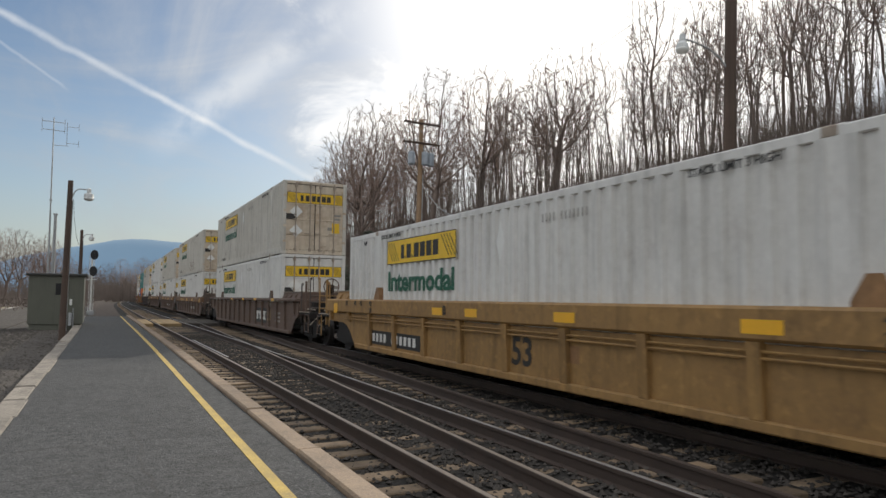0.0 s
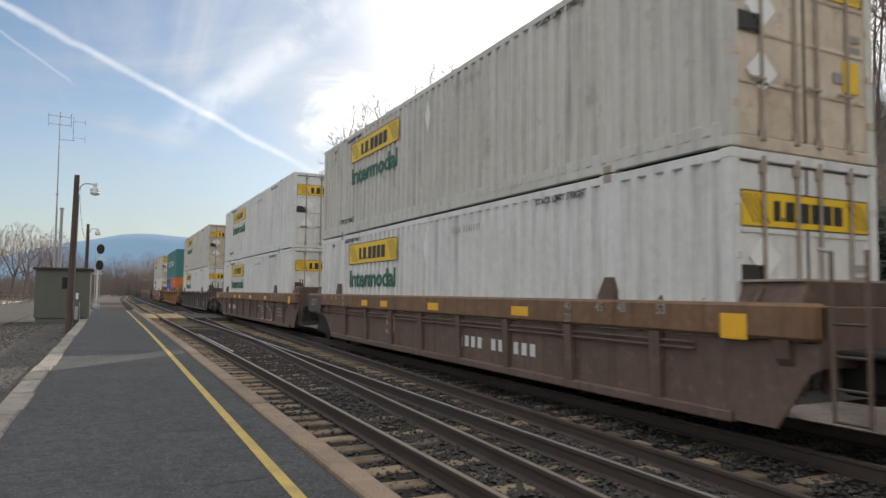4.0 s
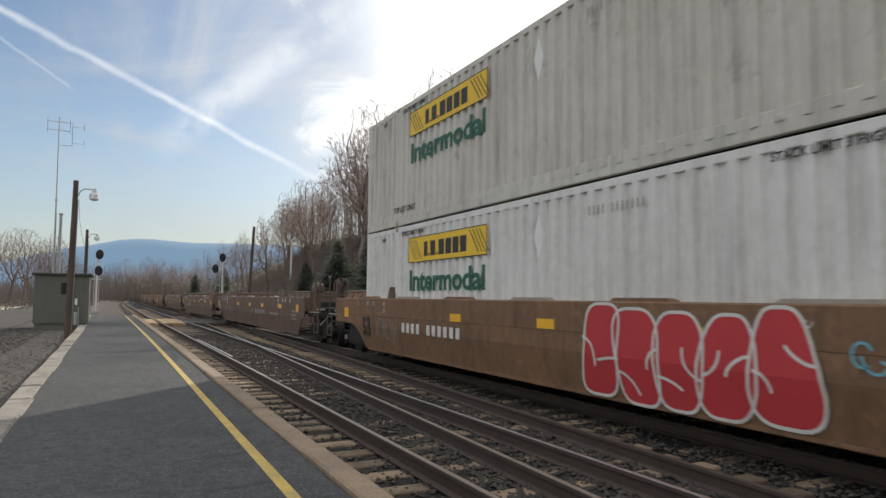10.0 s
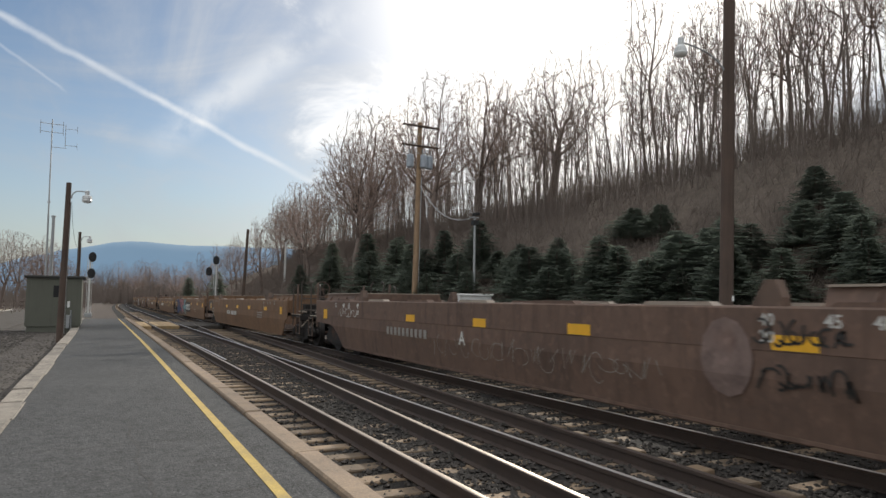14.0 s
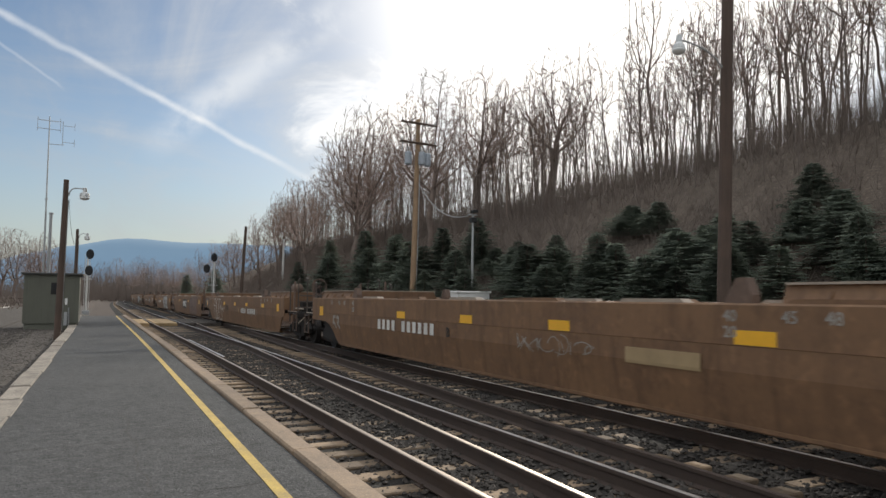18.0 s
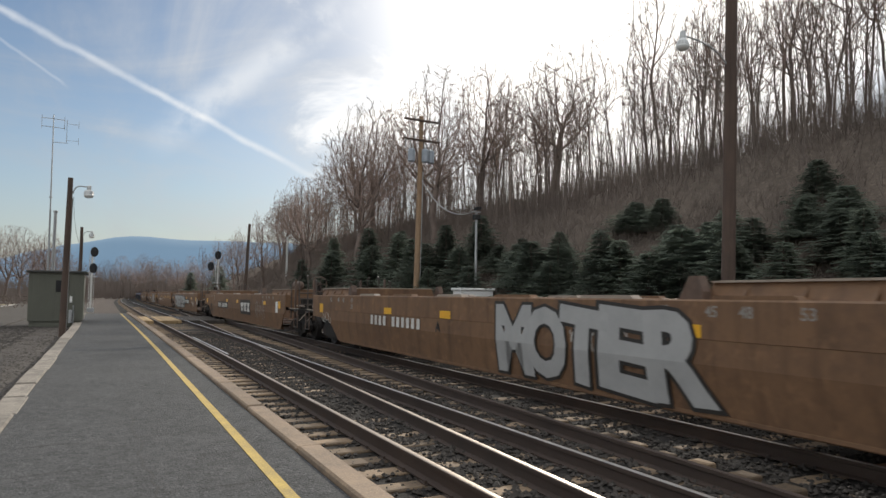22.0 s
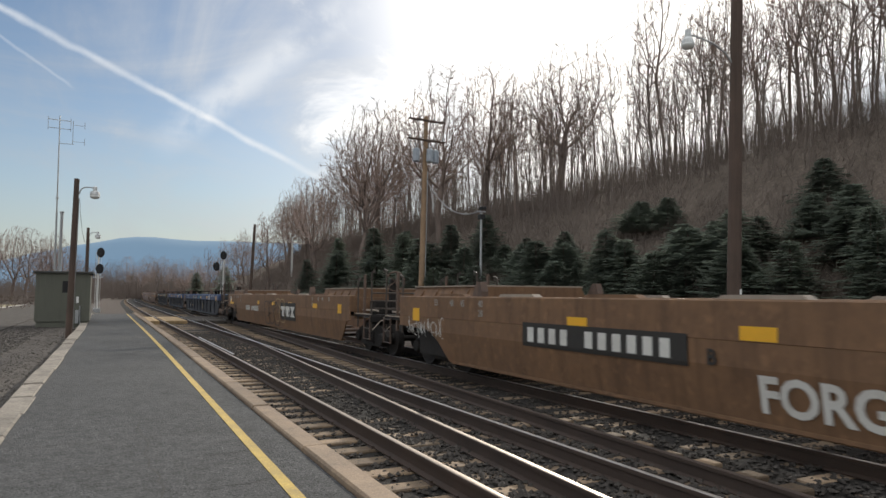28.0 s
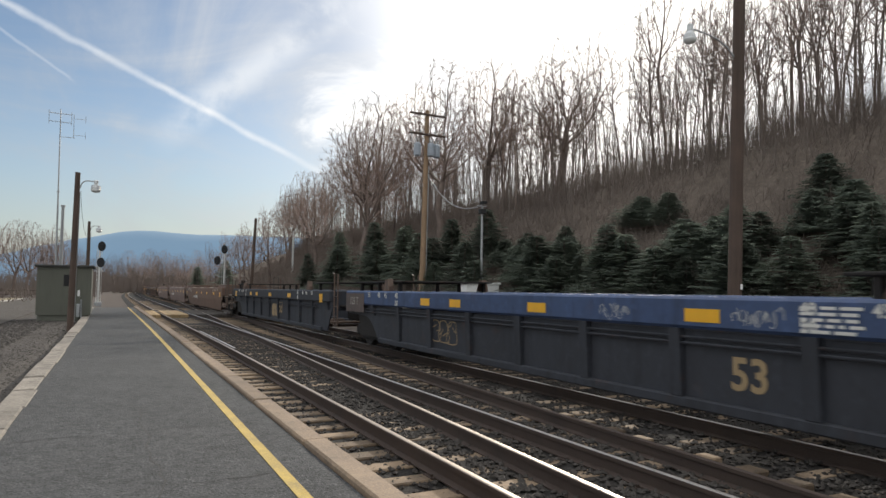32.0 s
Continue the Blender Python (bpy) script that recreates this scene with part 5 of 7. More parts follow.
def end_gear(car, h, sgn, kind, colour, rng, seen):
    """What stands at one end of a unit; h: where the body ends, sgn: -1 front, 1 rear; kind C coupled, A jointed."""
    e = h * sgn

    def cb(x0, a, z0, x1, c, z1, bev):
        """A block between two places along the unit, counted outwards from the body's end."""
        ya, yc = e + sgn * a, e + sgn * c
        return Geo().cbox(x0, min(ya, yc), z0, x1, max(ya, yc), z1, bev)

    rails = "rail_dark" if colour not in ("car_yellow", "car_orange") else "car_yellow"
    if kind == "C":
        part("end_platform", cb(-1.30, 0.0, 0.98, 1.30, 1.30, 1.05, 0.01), "car_steel_black", car, "dark steel grating walkway")
        part("draft_sill", cb(-0.35, -1.4, 0.62, 0.35, 1.45, 0.97, 0.03), "car_steel_black", car)
        part("end_sill", cb(-1.32, 1.24, 0.86, 1.32, 1.34, 1.02, 0.01), "car_steel_black", car)
        cp = part("coupler", cb(-0.10, 1.40, 0.70, 0.10, 1.85, 0.90, 0.03), "car_steel_black", car, "knuckle coupler")
        part("knuckle", cb(-0.19, 1.70, 0.66, 0.13, 1.90, 0.95, 0.05), "car_steel_black", cp)
        part("air_hose", Geo().pipe([(0.3, e + sgn * 1.4, 0.75), (0.32, e + sgn * 1.6, 0.50), (0.2, e + sgn * 1.84, 0.42)], 0.025, 6), "box_gasket", car)
        for s in (-1, 1):
            x = s * 1.33
            ys = (e + sgn * 0.86, e + sgn * 1.30)
            ld = part("ladder", Geo().tube((x, ys[0], 0.40), (x, ys[0], 1.02), 0.02, n=6), rails if rails != "rail_dark" else "car_umber", car)
            part("stile", Geo().tube((x, ys[1], 0.40), (x, ys[1], 1.02), 0.02, n=6), "car_umber", ld)
            for z in (0.42, 0.70, 0.98):
                part("rung", Geo().tube((x, ys[0], z), (x, ys[1], z), 0.016, n=6), "rail_dark", ld)
            for yy, top, w in ((e + sgn * 0.22, 2.05, 0.14), (e + sgn * 1.28, 2.22, 0.16)):
                part("grab_rail", Geo().pipe([(x * 0.96, yy, 0.70), (x * 0.96, yy, top - 0.04), (x * 0.96, yy + sgn * w, top), (x * 0.96, yy + sgn * w, top - 0.08)], 0.022, 6), rails, car)
            part("post", cb(x * 0.93 - 0.03, 0.60, 0.72, x * 0.93 + 0.03, 0.68, 2.12, 0.008), "car_umber" if rails == "rail_dark" else rails, car)
        for z in (1.22, 1.42, 1.62):
            part("cross_rail", Geo().tube((-1.27, e + sgn * 1.28, z), (1.27, e + sgn * 1.28, z), 0.020, n=6), rails, car)
        # highlight line along the walkway, painted as a pale strip
        part("walkway_edge", cb(-1.31, 0.02, 1.05, -1.25, 1.28, 1.075, 0.008), "rod_steel", car, "walkway edge, its bright highlight line put into the colour")
        part("crosswalk_plank", cb(-1.24, 0.30, 1.05, 1.24, 0.42, 1.07, 0.006), "car_steel_black", car)
        part("crosswalk_plank", cb(-1.24, 0.84, 1.05, 1.24, 0.96, 1.07, 0.006), "car_steel_black", car)
        part("brake_cylinder", Geo().lathe([(0.03, -0.30), (0.12, -0.28), (0.12, 0.12), (0.08, 0.16), (0.03, 0.34)], 12, (0.55, e + sgn * 0.5, 1.22), "x"), "car_steel_black", car)
        part("uncoupling_lever", Geo().pipe([(-1.28, e + sgn * 1.36, 0.66), (-1.05, e + sgn * 1.38, 0.90), (-0.2, e + sgn * 1.40, 0.92), (-0.1, e + sgn * 1.7, 0.98)], 0.016, 5), "rod_steel", car)
        for k in range(3):
            part("brake_rod", Geo().tube((-0.75 + 0.5 * k, e - sgn * 0.05, 0.74 + 0.05 * k), (-0.70 + 0.5 * k, e + sgn * 1.25, 0.66), 0.018, n=5), "rail_dark", car)
        part("pipe_run", Geo().tube((-1.1, e + sgn * 0.1, 1.16), (-1.1, e + sgn * 1.3, 1.16), 0.028, n=6), "rod_steel", car)
        part("valve_box", cb(-0.95, 0.25, 1.05, -0.50, 0.70, 1.42, 0.03), "car_steel_black", car)
        if seen.get("brake", True) and sgn < 0:
            by = e + sgn * 0.55
            rim = [(-0.35 + 0.27 * math.cos(a * 0.3142), by - 0.1, 1.95 + 0.27 * math.sin(a * 0.3142)) for a in range(21)]
            bw = part("brake_wheel", Geo().pipe(rim, 0.02, 6), rails if rails != "rail_dark" else "car_umber", car, "round hand brake wheel")
            for a in range(5):
                part("spoke", Geo().tube((-0.35, by - 0.1, 1.95), (-0.35 + 0.26 * math.cos(a * 1.2566), by - 0.1, 1.95 + 0.26 * math.sin(a * 1.2566)), 0.014, n=4), "car_umber", bw)
            part("brake_stand", Geo().cbox(-0.47, by - 0.06, 1.04, -0.23, by + 0.12, 2.02, 0.03), "car_steel_black", car)
        if seen.get("tank", False) and sgn < 0:
            part("air_reservoir", Geo().lathe([(0.02, -0.46), (0.13, -0.42), (0.165, -0.32), (0.165, 0.32), (0.13, 0.42), (0.02, 0.46)], 12, (-0.85, e - sgn * 0.55, 1.90), "y"), "car_umber", car, "round brown air reservoir", smooth=False)
            part("saddle", cb(-1.0, -0.75, 1.70, -0.70, -0.35, 1.76, 0.01), "car_steel_black", car)
        build_truck(car, e + 0.72 * sgn if sgn < 0 else e - 1.15, 0)
    else:
        part("joint_casting", cb(-0.80, -0.2, 0.62, 0.80, 0.80, 1.02, 0.06), "car_steel_black", car, "articulated joint casting")
        part("joint_cover", cb(-1.10, -0.1, 1.02, 1.10, 0.78, 1.08, 0.02), "car_steel_black", car)
        if sgn < 0:
            for s in (-1, 1):
                x = s * 1.32
                ys = (e + sgn * 0.12, e + sgn * 0.46)
                ld = part("ladder", Geo().tube((x, ys[0], 0.42), (x, ys[0], 2.02), 0.022, n=6), "car_umber", car)
                part("stile", Geo().tube((x, ys[1], 0.42), (x, ys[1], 2.02), 0.022, n=6), "car_umber", ld)
                for z in (0.44, 0.74, 1.04, 1.34):
                    part("rung", Geo().tube((x, ys[0], z), (x, ys[1], z), 0.016, n=6), "rail_dark", ld)
                part("hook", Geo().pipe([(x, ys[0], 2.02), (x, ys[0] + 0.12, 2.05)], 0.02, 5), "rod_steel", ld)
        else:
            build_truck(car, e - 1.15, 1)
            part("rating_panel", Geo().box(-(SIDE + 0.009), e - 1.55, 0.96, -(SIDE + 0.004), e - 0.05, 1.46), "car_coal", car, "dark painted panel")
            lettering("125 T", 0.20, "ink_grey", car, on_side(-(SIDE + 0.012), e - 0.75, 1.16), 0.02)
    # the folded cover over the well's end, up to the container guides
    y0, y1 = sorted((e - sgn * 0.25, e - sgn * (3.35 if not seen.get("dark") else 3.6)))
    if seen.get("dark"):
        bk = part("end_cover", Geo().cbox(-1.24, y0, 1.74, 1.24, y1, 1.78, 0.01), "car_steel_black", car, "thin steel cover plate on posts")
        for yy in (y0 + 0.3, (y0 + y1) / 2, y1 - 0.3):
            part("cover_post", Geo().box(-1.2, yy - 0.04, TOP - 0.06, -1.12, yy + 0.04, 1.74).box(1.12, yy - 0.04, TOP - 0.06, 1.2, yy + 0.04, 1.74), "car_steel_black", bk)
    else:
        bk = part("end_cover", Geo().slab([(-1.24, TOP - 0.06), (1.24, TOP - 0.06), (1.14, 1.75), (-1.14, 1.75)], y0, y1, "y"), colour, car, "folded steel cover at the well's end")
        part("lip", Geo().box(-1.19, y0 + 0.02, 1.75, 1.19, y1 - 0.02, 1.775), "rod_steel", bk)
        for yy in (y0 + 0.5, y0 + 1.2, y0 + 1.9, y0 + 2.6):
            part("gusset", Geo().slab([(-1.30, TOP - 0.02), (-1.16, TOP - 0.02), (-1.13, 1.74)], yy - 0.015, yy + 0.015, "y"), colour, bk)
    part("end_wall", cb(-1.3, -0.06, 0.90, 1.3, 0.0, 1.50, 0.01), colour, car)
    part("end_floor", cb(-1.3, -0.1, 0.98, 1.3, -2.1, 1.06, 0.02), "car_steel_black", car)
    # length marks near the end
    if colour != "car_coal":
        ink = "ink_black" if colour in ("car_yellow", "car_orange") else ("ink_white" if colour in ("car_slate", "car_oxide") else "ink_grey")
        for d, t in ((1.95, "53"), (2.65, "48"), (3.10, "45"), (3.80, "40")):
            lettering(t, 0.12, ink, car, on_side(-(SIDE + 0.010), e - sgn * d, 1.37), 0.02)
        lettering("20", 0.12, ink, car, on_side(-(SIDE + 0.010), e - sgn * 3.80, 1.20), 0.02)


def well_car(s0, s1, k0, k1, colour, style, label, chord=None, marks=(), seen=None, group="well cars of the train", seed=0):
    """One unit of the train between the gaps at s0 and s1 along the track. k0, k1: C coupled or A jointed."""
    seen = seen or {}
    rng = random.Random(seed)
    s0, s1 = s0 * PACE, s1 * PACE
    chord = chord or colour
    f, r = s0 + (1.85 if k0 == "C" else 0.85), s1 - (1.85 if k1 == "C" else 0.85)
    h, mid = round((r - f) / 2, 1), (f + r) / 2
    car = thing("well_car", label, "rail car", group)
    fc, rc = 0.9, 2.40
    xo = SIDE - (0.0 if style == "plain" else 0.10)
    seam = {"rib": 1.16, "post": 1.40, "plain": 0.0}[style]
    FACE["chord"], FACE["plate"], FACE["seam"] = SIDE + (0.010 if style == "plain" else 0.004), xo, seam
    for s in (-1, 1):
        if style == "plain":
            piece("side_plate", ("side", h, s, style, k0), lambda: folded_side(side_outline(h, k0, k1), s), colour, car)
        else:
            piece("side_plate", ("side", h, s, style, k0), lambda: Geo().slab(side_outline(h, k0, k1, seam - 0.02), s * xo, s * (xo - 0.03)), colour, car)
        piece("well_skirt", ("skirt", h, s), lambda: Geo().box(s * 1.315, h - 3.0, 0.34, s * 1.33, h - 0.9, 1.10), "car_steel_black", car)
        if style != "plain":
            piece("top_chord", ("chord", h, s, style), lambda: Geo().cbox(s * (SIDE - 0.24), -h, seam, s * SIDE, h, TOP - 0.03, 0.035), chord, car)
            piece("bottom_chord", ("foot", h, s), lambda: Geo().cbox(s * (SIDE - 0.22), -h + fc + 0.1, FOOT - 0.03, s * (SIDE - 0.04), h - rc - 0.1, FOOT + 0.10, 0.02), colour, car)
            n = int((2 * h - 0.7) / (1.62 if style == "rib" else 1.24))
            wide = 0.085 if style == "rib" else 0.045
            for i in range(n + 1):
                y = -h + 0.35 + (2 * h - 0.7) * i / n
                low = FOOT + 0.02 if -h + 0.8 < y < h - 2.4 else 0.90
                piece("rib", ("rib", s, low > 0.5, style), lambda: Geo().slab([(s * xo, seam), (s * (xo + 0.095), seam), (s * (xo + 0.06), low + 0.08), (s * xo, low)], -wide, wide, "y"), colour, car, pose(0, y, 0))
            if s < 0 and style == "rib":
                for z in (1.06, 0.99):
                    piece("conduit", ("pipe", h, z), lambda: Geo().tube((-SIDE + 0.05, -h + 1.5, z), (-SIDE + 0.05, h - 1.5, z), 0.018, n=6), colour, car)
        else:
            piece("top_chord", ("chord", h, s, style), lambda: Geo().cbox(s * (SIDE - 0.20), -h, 1.10, s * (SIDE + 0.006), h, TOP, 0.02), chord, car)
            piece("bottom_flange", ("foot2", h, s), lambda: Geo().cbox(s * (SIDE - TUCK - 0.14), -h + fc + 0.1, FOOT - 0.03, s * (SIDE - TUCK + 0.006), h - rc - 0.1, FOOT + 0.04, 0.015), colour, car)
            for i in range(7):
                y = -h + 2.6 + (2 * h - 5.2) * i / 6
                piece("rail_cap", ("cap", s), lambda: Geo().slab([(-0.55, 0), (0.55, 0), (0.48, 0.045), (-0.48, 0.045)], s * (SIDE - 0.17), s * (SIDE - 0.02)), "rod_steel" if i % 2 else colour, car, pose(0, y, TOP))
        for y in (-6.05, 6.05):
            piece("container_guide", ("guide", s), lambda: Geo().slab([(-0.17, 0.0), (0.17, 0.0), (0.17, 0.05), (0.02, 0.30), (-0.10, 0.30), (-0.17, 0.12)], s * (SIDE - 0.20), s * (SIDE - 0.06)), "car_umber" if colour != "car_yellow" else "car_orange", car, pose(0, y, TOP - 0.03))
    for i in range(7):
        y = -h + 2.8 + (2 * h - 5.6) * i / 6
        piece("floor_beam", ("beam",), lambda: Geo().cbox(-1.30, -0.2, FOOT - 0.01, 1.30, 0.2, FOOT + 0.08, 0.02), "car_umber", car, pose(0, y, 0))
    end_gear(car, h, -1, k0, colour, rng, seen)
    end_gear(car, h, 1, k1, colour, rng, seen)
    # yellow reflectors along the side
    for i, (dy, w) in enumerate(((-h + 0.9, 0.34), (-h + 3.5, 0.5), (-h + 6.8, 0.5), (-h + 9.6, 0.45), (-h + 12.6, 0.45), (h - 0.95, 0.34))):
        z = {"rib": 1.24, "plain": 1.13, "post": 1.41}[style]
        if style == "post" and i in (0, 5):
            continue
        if style == "rib" and i in (1, 2, 3):
            dy += 1.6
        hh = 0.15 if 0.4 < w else 0.27
        if style == "post":
            hh = 0.10
        x = -(SIDE + (0.009 if style == "plain" else 0.004))
        if i in (0, 5):
            z -= 0.10
        piece("reflector", ("reflector", w, hh), lambda: Geo().box(-0.002, -w / 2, 0, 0.002, w / 2, hh), "reflector_yellow", car, pose(x, dy, z), "yellow reflective strip")
    before = set(car.children)
    for mk in marks:
        mk(car, h, mid)
    if style == "plain":
        for ob in [o for o in car.children if o not in before]:
            lay_on_fold(ob, Matrix())
    MOVERS.append((car, mid, 0.0))
    return car, mid


def along(y, mid):
    """Marks are placed by their distance along the train, or, when small, from the unit's middle."""
    return y * PACE - mid if y > 12 else y


# marks on a unit's near side, each a function of the unit and its half length
def mark_number(y, z, hgt, pattern, ink="ink_white", plate=None, stretch=1.35):
    def do(car, h, mid):
        y_at = along(y, mid)
        x = face_x(z) - 0.008
        if plate:
            w = len(pattern) * hgt * 0.76 * stretch + 0.3
            part("number_plate_patch", Geo().box(x + 0.002, y_at - w / 2, z - 0.07, x + 0.006, y_at + w / 2, z + hgt * 0.82 + 0.07), plate, car, "painted patch")
        tagged(part("number_marking", bars(pattern, hgt), ink, car, "", on_side(x, y_at, z) @ Matrix.Diagonal((stretch, 0.82, 1, 1))), "row of plain painted marks", kind="stuff")
    return do


def mark_words(y, z, hgt, text, ink="ink_white", bold=0.02):
    def do(car, h, mid):
        y_at = along(y, mid)
        lettering(text, hgt, ink, car, on_side(face_x(z) - 0.008, y_at, z), bold)
    return do


def mark_patch(y, z, w, hgt, ink, label="painted patch"):
    def do(car, h, mid):
        y_at = along(y, mid)
        part("patch", Geo().box(face_x(z) - 0.006, y_at - w / 2, z, face_x(z) - 0.002, y_at + w / 2, z + hgt), ink, car, label)
    return do


def mark_emblem(y, z, hgt):
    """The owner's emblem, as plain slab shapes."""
    def do(car, h, mid):
        y_at = along(y, mid)
        x = face_x(z) - 0.008
        part("emblem_plate", Geo().box(x + 0.001, y_at - hgt * 3.0, z - hgt * 0.35, x + 0.005, y_at + hgt * 3.0, z + hgt * 1.35), "ink_black", car, "dark painted panel")
        g = Geo()
        for u in (-1.85, 0.0):
            g.slab([((u - 0.82) * hgt, hgt), ((u + 0.82) * hgt, hgt), ((u + 0.82) * hgt, 0.62 * hgt), ((u + 0.32) * hgt, 0.62 * hgt), ((u + 0.45) * hgt, 0), ((u - 0.45) * hgt, 0), ((u - 0.32) * hgt, 0.62 * hgt), ((u - 0.82) * hgt, 0.62 * hgt)], -0.001, 0.002, "y")
        g.slab([(1.05 * hgt, hgt), (2.75 * hgt, hgt), (2.15 * hgt, 0.5 * hgt), (2.75 * hgt, 0), (1.05 * hgt, 0), (1.65 * hgt, 0.5 * hgt)], -0.001, 0.002, "y")
        for k in range(4):
            g.box(-0.95 * hgt, -0.001, (0.10 + 0.14 * k) * hgt, 1.0 * hgt, 0.001, (0.15 + 0.14 * k) * hgt)
        tagged(part("emblem", g, "ink_white", car, "", on_side(x, y_at, z) @ Matrix.Rotation(radians(-90), 4, "X")), "white blocky emblem", kind="stuff")
    return do


def blob_outline(rng, cx, cy, rx, ry, n=26, wob=0.13):
    p, q = rng.uniform(0, 6.28), rng.uniform(0, 6.28)
    out = []
    for i in range(n):
        a = 2 * math.pi * i / n
        k = 1 + wob * math.sin(2 * a + p) + 0.6 * wob * math.sin(3 * a + q)
        out.append((cx + rx * k * math.copysign(abs(math.cos(a)) ** 0.8, math.cos(a)), cy + ry * (0.5 + 0.5 * k) * math.copysign(abs(math.sin(a)) ** 0.8, math.sin(a))))
    return out


def flat_poly(g, pts, z=0.0):
    n = len(g.v)
    g.add([(x, y, z) for x, y in pts], [tuple(range(len(pts)))])


def ring_poly(g, pts, w, z=0.0):
    cx, cy = sum(p[0] for p in pts) / len(pts), sum(p[1] for p in pts) / len(pts)
    n = len(pts)
    vs = []
    for x, y in pts:
        d = math.hypot(x - cx, y - cy) or 1
        k = 1 - w / d
        vs += [(x, y, z), (cx + (x - cx) * k, cy + (y - cy) * k, z)]
    g.add(vs, [(2 * i, 2 * ((i + 1) % n), 2 * ((i + 1) % n) + 1, 2 * i + 1) for i in range(n)])


def ribbon(g, pts, r, z):
    """A sprayed stroke of even width with round ends, laid in steps so that no two pieces share a plane."""
    for k, ((xa, ya), (xb, yb)) in enumerate(zip(pts, pts[1:])):
        d = math.hypot(xb - xa, yb - ya) or 1e-6
        nx, ny = -(yb - ya) / d * r, (xb - xa) / d * r
        zz = z + 0.00004 * (k % 12)
        g.add([(xa + nx, ya + ny, zz), (xa - nx, ya - ny, zz), (xb - nx, yb - ny, zz), (xb + nx, yb + ny, zz)], [(0, 1, 2, 3)])
    for k, (x, y) in enumerate(pts):
        zz = z + 0.00004 * (k % 12) + 0.00002
        g.add([(x + r * math.cos(t * 0.6283), y + r * math.sin(t * 0.6283), zz) for t in range(10)], [tuple(range(10))])


def curl(rng, x, y, length, heading_now, bend, n=9):
    """A bent path that starts at x, y."""
    out, a = [(x, y)], heading_now
    for _ in range(n):
        a += bend / n * rng.uniform(0.6, 1.4)
        x, y = x + math.cos(a) * length / n, y + math.sin(a) * length / n
        out.append((x, y))
    return out


def mark_bubbles(y, z, w, hgt, n, fill, line, seed):
    """A row of tall balloon shapes pressed against one another, with short hooked strokes inside."""
    def do(car, h, mid):
        y_at = along(y, mid)
        rng = random.Random(seed)
        gf, gl = Geo(), Geo()
        thin = min(0.020, hgt * 0.022)
        for i in range(n):
            cx = -w / 2 + w * (i + 0.5) / n
            rx, cy, ry, lean = w / n * rng.uniform(0.50, 0.60), hgt * rng.uniform(0.47, 0.53), hgt * rng.uniform(0.46, 0.52), rng.uniform(-0.16, 0.22)
            pts = []
            for k in range(30):
                a = 2 * math.pi * k / 30
                u, v = math.copysign(abs(math.cos(a)) ** 0.55, math.cos(a)), math.copysign(abs(math.sin(a)) ** 0.6, math.sin(a))
                swell = 1 + 0.14 * math.sin(2 * v + seed + i) - 0.10 * v
                pts.append((cx + rx * u * swell + lean * rx * v, cy + ry * v))
            flat_poly(gf, pts, 0.0004 * (i % 5))
            ribbon(gl, pts + pts[:1], thin, 0.0030 + 0.0006 * (i % 3))
            for side in (-1, 1):
                yy = cy + ry * rng.uniform(-0.35, 0.45)
                start = math.pi if side > 0 else 0.0
                ribbon(gl, curl(rng, cx + side * rx * 0.92, yy, rx * rng.uniform(0.7, 1.3), start, rng.uniform(-1.6, 1.6), 6), thin * 0.9, 0.0048)
        m = on_side(face_x(z) - 0.008, y_at, z)
        if fill:
            tagged(part("graffiti_fill", gf, fill, car, "", m), "sprayed graffiti fill", kind="stuff")
        tagged(part("graffiti_line", gl, line, car, "", m), "sprayed graffiti outline", kind="stuff")
    return do


def mark_wild(y, z, w, hgt, inks, line, seed, n=16):
    """An interlocked sprayed piece: fat curling strokes over one another, each with a thin outline, in runs of colour."""
    def do(car, h, mid):
        y_at = along(y, mid)
        rng = random.Random(seed)
        fat = {ink: Geo() for ink in inks}
        edge = Geo()
        for i in range(n):
            u = (i + rng.uniform(0.2, 0.8)) / n
            ink = inks[min(len(inks) - 1, int(u * len(inks)))]
            r = hgt * rng.uniform(0.065, 0.12)
            x0, y0 = -w / 2 + w * u, rng.uniform(r * 1.4, hgt * 0.45)
            path = curl(rng, x0, y0, hgt * rng.uniform(0.7, 1.2), rng.uniform(0.9, 2.3), rng.uniform(-2.8, 2.8), 12)
            path = [(px, min(hgt - r * 1.1, max(r * 1.1, py))) for px, py in path]
            level = 0.0012 * (i % 4)
            ribbon(edge, path, r + 0.022, level)
            ribbon(fat[ink], path, r, level + 0.0007)
            if i % 2:
                hook = curl(rng, *path[-1], hgt * 0.3, rng.uniform(-0.6, 0.9), rng.uniform(-2, 2), 5)
                hook = [(px, min(hgt - r, max(r, py))) for px, py in hook]
                ribbon(fat[ink], hook, r * 0.75, level + 0.0010)
        m = on_side(face_x(z) - 0.008, y_at, z)
        tagged(part("graffiti_line", edge, line, car, "", m), "sprayed graffiti outline", kind="stuff")
        for ink in inks:
            tagged(part("graffiti_fill", fat[ink], ink, car, "", m), "sprayed graffiti fill", kind="stuff")
    return do


def mark_dots(y, z, spots, ink):
    """Sprayed round dots: (sideways, up, radius)."""
    def do(car, h, mid):
        g = Geo()
        for k, (x, v, r) in enumerate(spots):
            g.add([(x + r * math.cos(t * 0.5236), v + 1.25 * r * math.sin(t * 0.5236), 0.0003 * k) for t in range(12)], [tuple(range(12))])
        tagged(part("graffiti_dots", g, ink, car, "", on_side(face_x(z) - 0.0075, along(y, mid), z)), "sprayed round patches", kind="stuff")
    return do


